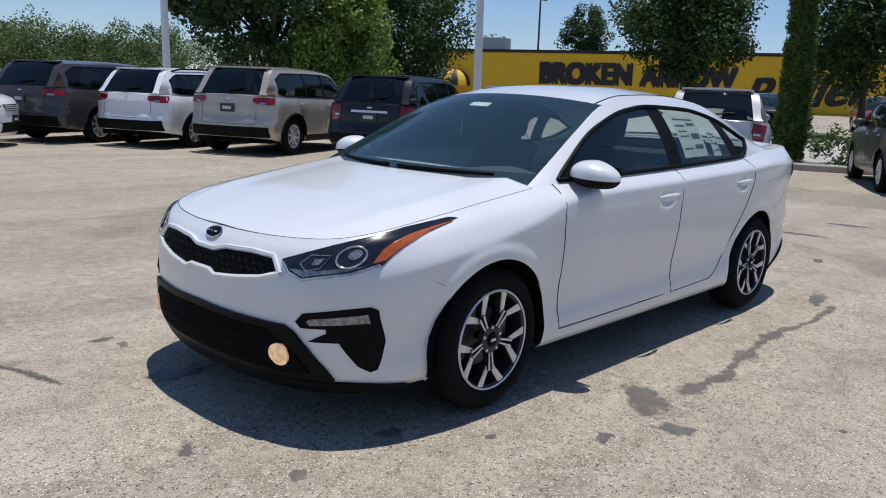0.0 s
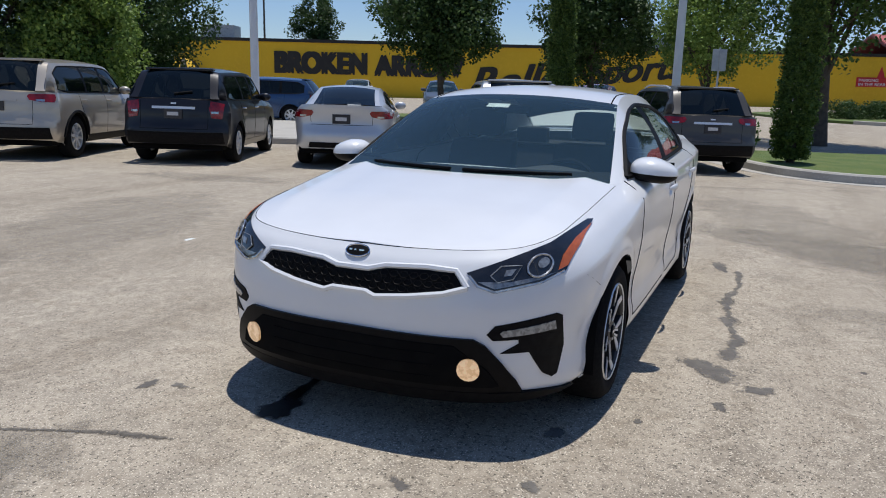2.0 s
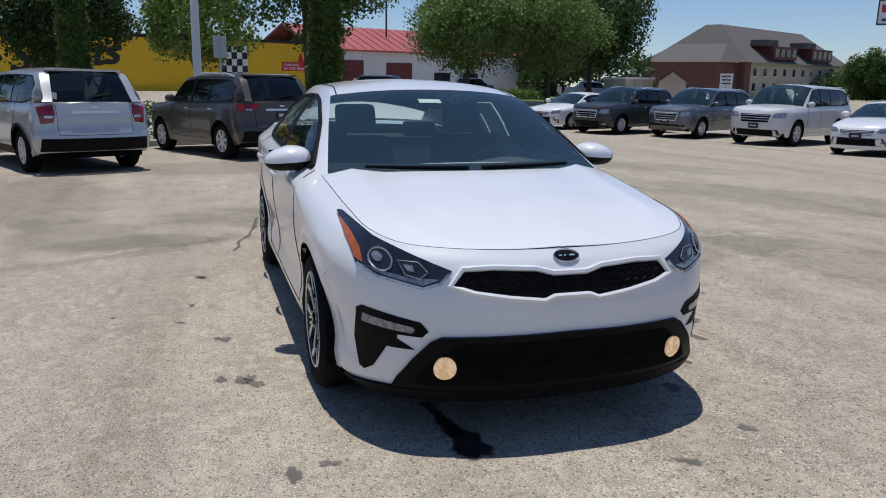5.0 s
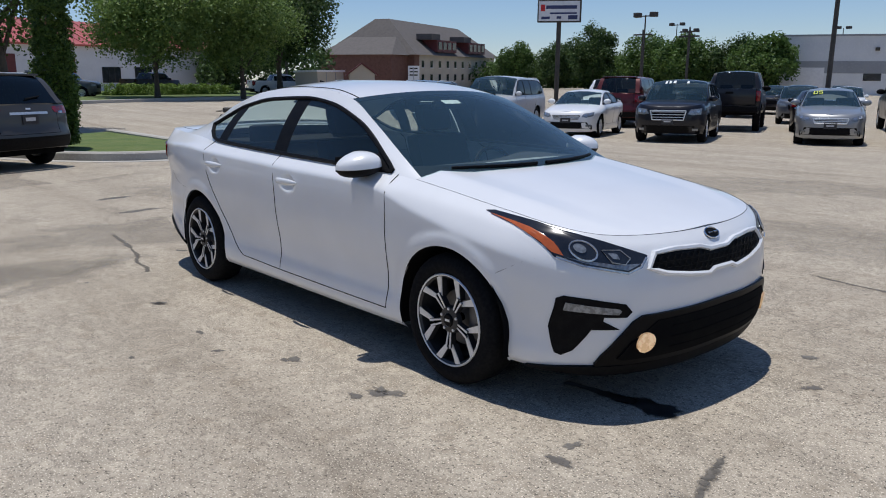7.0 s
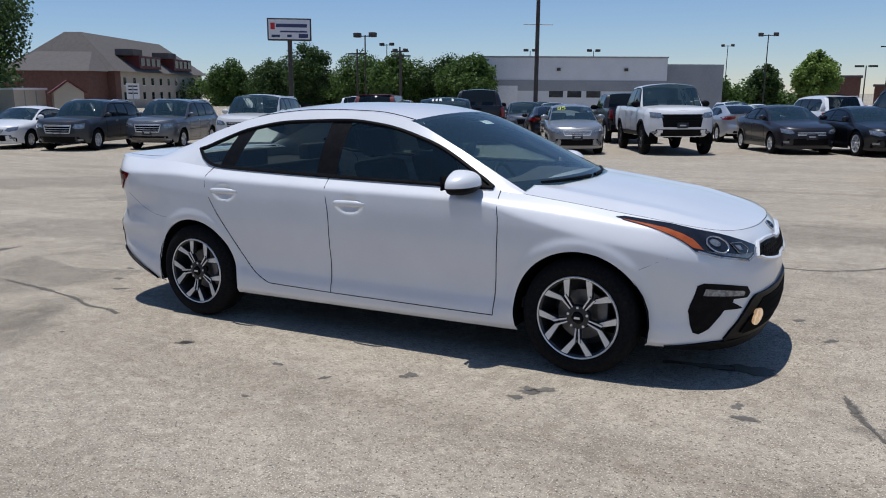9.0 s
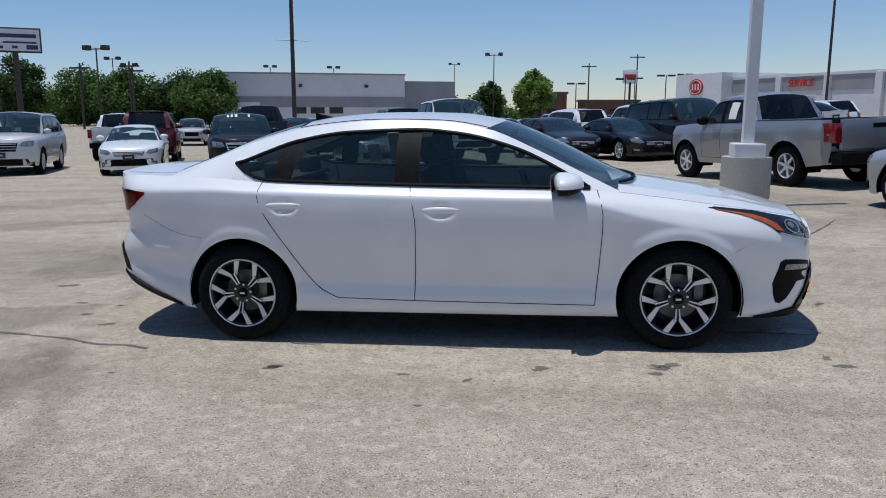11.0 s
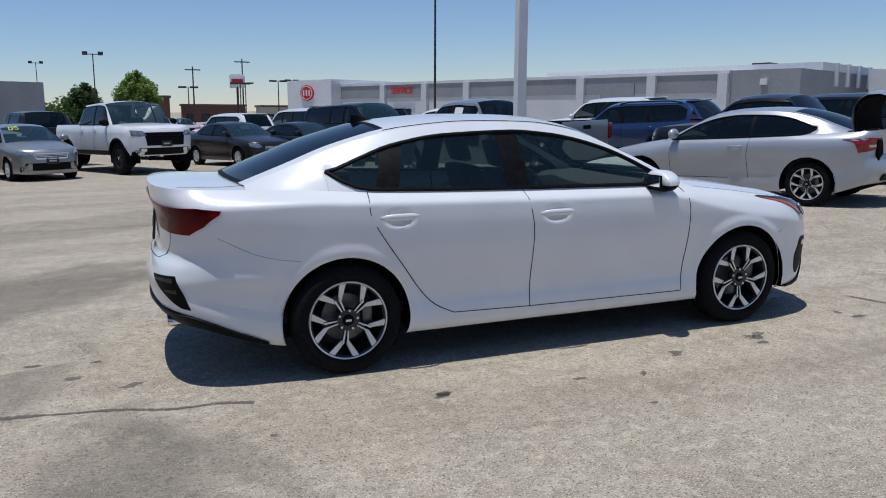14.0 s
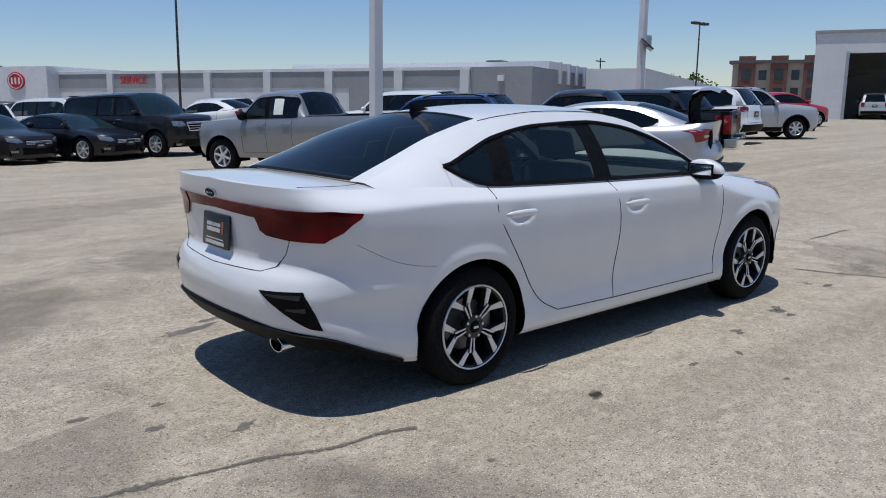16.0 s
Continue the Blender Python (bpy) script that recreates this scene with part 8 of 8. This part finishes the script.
def faded(m, cover, ragged, scale):
    """Lets a stain thin out towards its rim, broken by noise."""
    nt = m.node_tree
    at = nt.nodes.new("ShaderNodeAttribute")
    at.attribute_name = "fade"
    tc = nt.nodes.new("ShaderNodeTexCoord")
    n = nt.nodes.new("ShaderNodeTexNoise")
    n.inputs["Scale"].default_value, n.inputs["Detail"].default_value = scale, 6
    nt.links.new(tc.outputs["Object"], n.inputs["Vector"])
    ma = nt.nodes.new("ShaderNodeMath")
    ma.operation = "MULTIPLY_ADD"
    ma.inputs[1].default_value = ragged
    nt.links.new(n.outputs["Fac"], ma.inputs[0])
    nt.links.new(at.outputs["Fac"], ma.inputs[2])
    r = nt.nodes.new("ShaderNodeMapRange")
    r.inputs["From Min"].default_value, r.inputs["From Max"].default_value = 0.2 + ragged * 0.5, 0.65 + ragged * 0.5
    r.inputs["To Max"].default_value = cover
    nt.links.new(ma.outputs[0], r.inputs["Value"])
    tr = nt.nodes.new("ShaderNodeBsdfTransparent")
    mx = nt.nodes.new("ShaderNodeMixShader")
    up = nt.nodes.new("ShaderNodeMath")
    up.operation, up.use_clamp = "MULTIPLY", True
    up.inputs[1].default_value = 1.6
    nt.links.new(at.outputs["Fac"], up.inputs[0])
    both = nt.nodes.new("ShaderNodeMath")
    both.operation = "MULTIPLY"
    nt.links.new(r.outputs["Result"], both.inputs[0])
    nt.links.new(up.outputs[0], both.inputs[1])
    nt.links.new(both.outputs[0], mx.inputs[0])
    nt.links.new(tr.outputs[0], mx.inputs[1])
    nt.links.new(nt.nodes["Principled BSDF"].outputs[0], mx.inputs[2])
    nt.links.new(mx.outputs[0], nt.nodes["Material Output"].inputs["Surface"])


faded(M_STAIN, 0.72, 2.2, 26)
faded(M_OIL, 0.95, 0.8, 18)
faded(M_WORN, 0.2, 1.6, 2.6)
M_LANE = material("tyre_darkened_lane", (0.22, 0.195, 0.16), 0.88, spots=((1.2, (0.27, 0.238, 0.194), 0.4, 0.65, 6), (12, (0.27, 0.238, 0.194), 0.48, 0.68, 6), (34, (0.15, 0.131, 0.107), 0.53, 0.68, 5), (85, (0.06, 0.053, 0.044), 0.575, 0.66, 3), (120, (0.5, 0.46, 0.39), 0.58, 0.66, 3)), bump=(85, 0.4, 0.004))
faded(M_LANE, 0.26, 1.6, 3.0)
M_CRACK = material("dark_crack", (0.1, 0.09, 0.078), 0.9, spots=((30, (0.17, 0.152, 0.128), 0.45, 0.7, 4),))
faded(M_CRACK, 0.85, 2.6, 30)


def blot(x, y, rx, ry, turn, mat, seed, label, lift=0.003, rag=0.35):
    """A flat ragged stain."""
    bm = bmesh.new()
    lay = bm.verts.layers.float.new("fade")
    n = 40
    rx, ry = rx * 1.25, ry * 1.25
    c, s = math.cos(radians(turn)), math.sin(radians(turn))
    ring = []
    for k in range(n):
        a = 2 * math.pi * k / n
        q = 1 + rag * (noise.noise(Vector((math.cos(a) * 1.6, math.sin(a) * 1.6, seed * 3.7))) * 1.6 + 0.5 * noise.noise(Vector((math.cos(a) * 5, math.sin(a) * 5, seed * 1.3))))
        px, py = rx * q * math.cos(a), ry * q * math.sin(a)
        px, py = x + c * px - s * py, y + s * px + c * py
        ring.append(bm.verts.new((px, py, ground_z(px, py) + lift)))
    mid = bm.verts.new((x, y, ground_z(x, y) + lift))
    mid[lay] = 1.0
    half = []
    for v in ring:
        w = bm.verts.new(mid.co.lerp(v.co, 0.6))
        w[lay] = 0.7
        half.append(w)
    for k in range(n):
        bm.faces.new((mid, half[k], half[(k + 1) % n]))
        bm.faces.new((half[k], ring[k], ring[(k + 1) % n], half[(k + 1) % n]))
    return tagged(part("stain", bm, mat, None, smooth=False), label, "stain", kind="structure")


def crack(pts, width, mat, seed, label, lift=0.0035, rough=1.0):
    """A ragged dark line."""
    fine = smooth_loop([tuple(p) for p in pts], 14)
    rows = []
    for i, p in enumerate(fine):
        a, b = fine[max(0, i - 1)], fine[min(len(fine) - 1, i + 1)]
        d = Vector((b[0] - a[0], b[1] - a[1], 0)).normalized()
        s = Vector((-d.y, d.x, 0))
        w = 1.3 * width * (0.55 + rough * abs(noise.noise(Vector((p[0] * 4, p[1] * 4, seed)))) * 1.5)
        j = width * 0.3 * noise.noise(Vector((p[0] * 4, p[1] * 4, seed + 9)))
        row = []
        for o in (-w / 2, 0, w / 2):
            q = Vector((p[0], p[1], 0)) + s * (o + j)
            row.append(Vector((q.x, q.y, ground_z(q.x, q.y) + lift)))
        rows.append(row)
    bm = grid_bm(rows)
    lay = bm.verts.layers.float.new("fade")
    bm.verts.ensure_lookup_table()
    for i, v in enumerate(bm.verts):
        end = min(1.0, min(i // 3, len(fine) - 1 - i // 3) / 3)
        v[lay] = 0.95 * end if i % 3 == 1 else 0.0
    bmesh.ops.recalc_face_normals(bm, faces=bm.faces)
    if sum(f.normal.z for f in bm.faces) < 0:
        bmesh.ops.reverse_faces(bm, faces=bm.faces)
    return tagged(part("crack", bm, mat, None, smooth=False), label, "crack", kind="structure")


crack([(0.5, 1.33), (0.06, 1.37), (-0.17, 1.32), (-0.64, 1.26), (-0.98, 1.24), (-1.44, 1.3), (-2.0, 1.25)], 0.085, M_STAIN, 1, "dark damp streak along a joint", rough=1.6)
blot(0.66, 1.25, 0.2, 0.11, 35, M_STAIN, 1, "dark grey oil stain")
for i, (x, y, rx, ry, t) in enumerate(((1.18, 1.35, 0.06, 0.035, 20), (0.87, 1.51, 0.08, 0.045, 120), (1.83, 0.75, 0.07, 0.03, 0), (2.31, 0.79, 0.05, 0.03, 40), (1.54, 1.04, 0.03, 0.02, 0), (2.52, 0.38, 0.05, 0.03, 60), (0.3, 2.01, 0.025, 0.02, 0),
                                       (-5.0, -0.06, 0.3, 0.08, 100), (-6.25, 0.07, 0.25, 0.08, 100), (1.19, -1.29, 0.05, 0.03, 0), (1.28, -1.14, 0.06, 0.035, 30), (2.22, -1.07, 0.06, 0.03, 0), (2.17, -0.93, 0.05, 0.03, 80),
                                       (-0.89, 2.59, 0.12, 0.04, 60), (-4.67, 3.82, 0.2, 0.05, 100), (0.56, -1.25, 0.05, 0.03, 0), (-0.98, -1.38, 0.06, 0.03, 20), (-0.2, -1.43, 0.035, 0.02, 0), (0.17, -1.49, 0.04, 0.02, 50), (1.22, -1.2, 0.06, 0.03, 10),
                                       (-3.6, 0.61, 0.12, 0.04, 20), (-3.07, -0.01, 0.05, 0.025, 0), (-2.71, -0.07, 0.04, 0.02, 0), (0.54, -1.29, 0.03, 0.02, 0), (-0.03, -1.88, 0.03, 0.015, 0), (-2.51, -0.59, 0.06, 0.03, 30), (-2.83, -0.34, 0.05, 0.03, 0), (1.2, -1.16, 0.05, 0.025, 0),
                                       (-2.06, 1.11, 0.2, 0.06, 10), (-1.87, -1.56, 0.02, 0.015, 0), (4.6, 2.9, 0.03, 0.02, 0), (-0.97, -1.36, 0.05, 0.03, 0))):
    blot(x, y, rx, ry, t, M_STAIN, 3 + i, "small dark oil spot")
blot(2.16, -0.38, 0.13, 0.09, 0, M_OIL, 60, "black oil spot under the bumper")
crack([(1.7, -0.44), (1.9, -0.42), (2.1, -0.4)], 0.08, M_OIL, 61, "black oil drip line")
blot(2.9, -0.95, 0.26, 0.15, 20, M_LANE, 62, "broad dark patch on the concrete", rag=0.6)
crack([(2.6, -0.55), (2.7, -0.87), (2.83, -1.17), (3.0, -1.6)], 0.045, M_CRACK, 63, "thin crack in the concrete")
crack([(-2.7, -0.95), (-2.44, -1.23), (-2.11, -1.68), (-1.87, -2.1), (-1.74, -2.34), (-1.6, -2.7), (-1.55, -3.4)], 0.4, M_WORN, 65, "curved tyre-darkened band", 0.0025)
crack([(3.98, -0.07), (4.39, -0.08), (4.79, -0.11)], 0.05, M_CRACK, 68, "dark streak on the concrete")
crack([(4.2, 5.2), (3.2, 3.4), (2.4, 2.6), (1.4, 2.7)], 0.045, M_CRACK, 70, "thin crack in the open concrete")
blot(-0.58, -3.29, 0.05, 0.025, 0, M_PAPER, 71, "small pale litter scrap")
blot(3.13, -1.02, 0.36, 0.2, 20, M_LANE, 78, "faint dark patch on the concrete", 0.0022)
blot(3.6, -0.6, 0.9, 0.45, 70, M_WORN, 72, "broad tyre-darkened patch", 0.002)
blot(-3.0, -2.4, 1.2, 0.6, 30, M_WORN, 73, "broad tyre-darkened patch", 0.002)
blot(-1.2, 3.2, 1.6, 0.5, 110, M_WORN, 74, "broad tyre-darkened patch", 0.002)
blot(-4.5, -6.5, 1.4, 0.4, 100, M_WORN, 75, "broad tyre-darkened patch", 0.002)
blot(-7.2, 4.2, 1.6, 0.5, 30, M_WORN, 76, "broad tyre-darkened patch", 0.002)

# ---- small things in the lot ----
tow = thing("trailer_dolly", plumb(-23.6, 9.9), "rusty two-wheeled trailer dolly with a long bar", "dolly")
for y in (-0.28, 0.28):
    w_ = part("dolly_wheel", spin_bm([(0.05, -0.06), (0.2, -0.06), (0.24, -0.03), (0.24, 0.03), (0.2, 0.06), (0.05, 0.06)], 20), M_RUBBER, tow)
    w_.matrix_basis = pose(0, y, 0.24)
part("axle", cyl_bm((0, -0.3, 0.24), (0, 0.3, 0.24), 0.04), M_POLEDARK, tow)
part("mast", box_bm((-0.07, -0.07, 0.24), (0.07, 0.07, 0.85), 0.01), M_CONC, tow, smooth=False)
part("motor", cyl_bm((0.05, -0.18, 0.7), (0.05, 0.3, 0.7), 0.13, 0.13, 14), M_POLEDARK, tow)
part("tow_bar", cyl_bm((0, 0, 0.62), (0.9, 2.2, 0.66), 0.03, 0.03, 8), M_MAROON, tow)
part("handle_bar", cyl_bm((0.1, -0.6, 0.66), (0, 0.1, 0.66), 0.03, 0.03, 8), M_POLEDARK, tow)
tow.matrix_basis = tow.matrix_basis @ Matrix.Scale(0.7, 4)
bo = thing("bollard", plumb(-17.6, 2.05), "short grey steel bollard", "bollard")
part("post", cyl_bm((0, 0, -0.1), (0, 0, 0.85), 0.09, 0.09, 14), M_GALV, bo)
part("cap", cyl_bm((0, 0, 0.85), (0, 0, 0.9), 0.1, 0.06, 14), M_CONC, bo)
bo2 = thing("bollard", plumb(-15.6, -2.3), "short pale concrete bollard by the kerb", "bollard")
part("post", cyl_bm((0, 0, -0.1), (0, 0, 0.62), 0.12, 0.12, 14), M_CONC, bo2)
st = thing("traffic_sign", plumb(-21.0, -0.6), "grey back of a sign on a thin post", "sign")
part("post", cyl_bm((0, 0, -0.1), (0, 0, 2.9), 0.03, 0.03, 8), M_GALV, st)
sb_ = part("sign_plate", box_bm((-0.22, -0.015, 2.2), (0.22, 0.015, 2.85), 0.01), M_GALV, st, smooth=False)
sb_.matrix_basis = pose(0, 0, 0, 0, 0, 115)

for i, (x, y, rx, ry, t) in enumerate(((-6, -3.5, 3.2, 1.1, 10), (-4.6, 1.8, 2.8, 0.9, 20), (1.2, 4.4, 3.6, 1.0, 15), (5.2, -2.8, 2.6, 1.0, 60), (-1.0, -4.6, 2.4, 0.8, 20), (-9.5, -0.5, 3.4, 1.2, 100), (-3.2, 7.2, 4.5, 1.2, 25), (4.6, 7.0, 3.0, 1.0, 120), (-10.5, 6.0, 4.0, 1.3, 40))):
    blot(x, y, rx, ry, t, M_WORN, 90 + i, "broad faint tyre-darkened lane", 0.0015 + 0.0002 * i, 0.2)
blot(-3.6, -0.3, 1.5, 0.75, 75, M_LANE, 121, "dark tyre-worn lane behind the sedan", 0.0012, 0.2)
blot(-2.5, -1.9, 0.75, 0.4, 100, M_LANE, 122, "dark tyre-worn lane behind the sedan", 0.0014, 0.2)
blot(-3.4, 2.2, 1.8, 0.7, 60, M_LANE, 123, "dark tyre-worn lane beside the sedan", 0.0013, 0.2)
crack([(-3.7, -0.78), (-3.06, -0.85), (-2.74, -0.91), (-2.56, -0.95), (-2.28, -1.04), (-2.03, -1.06), (-1.9, -1.11)], 0.045, M_CRACK, 130, "thin ragged crack behind the sedan")
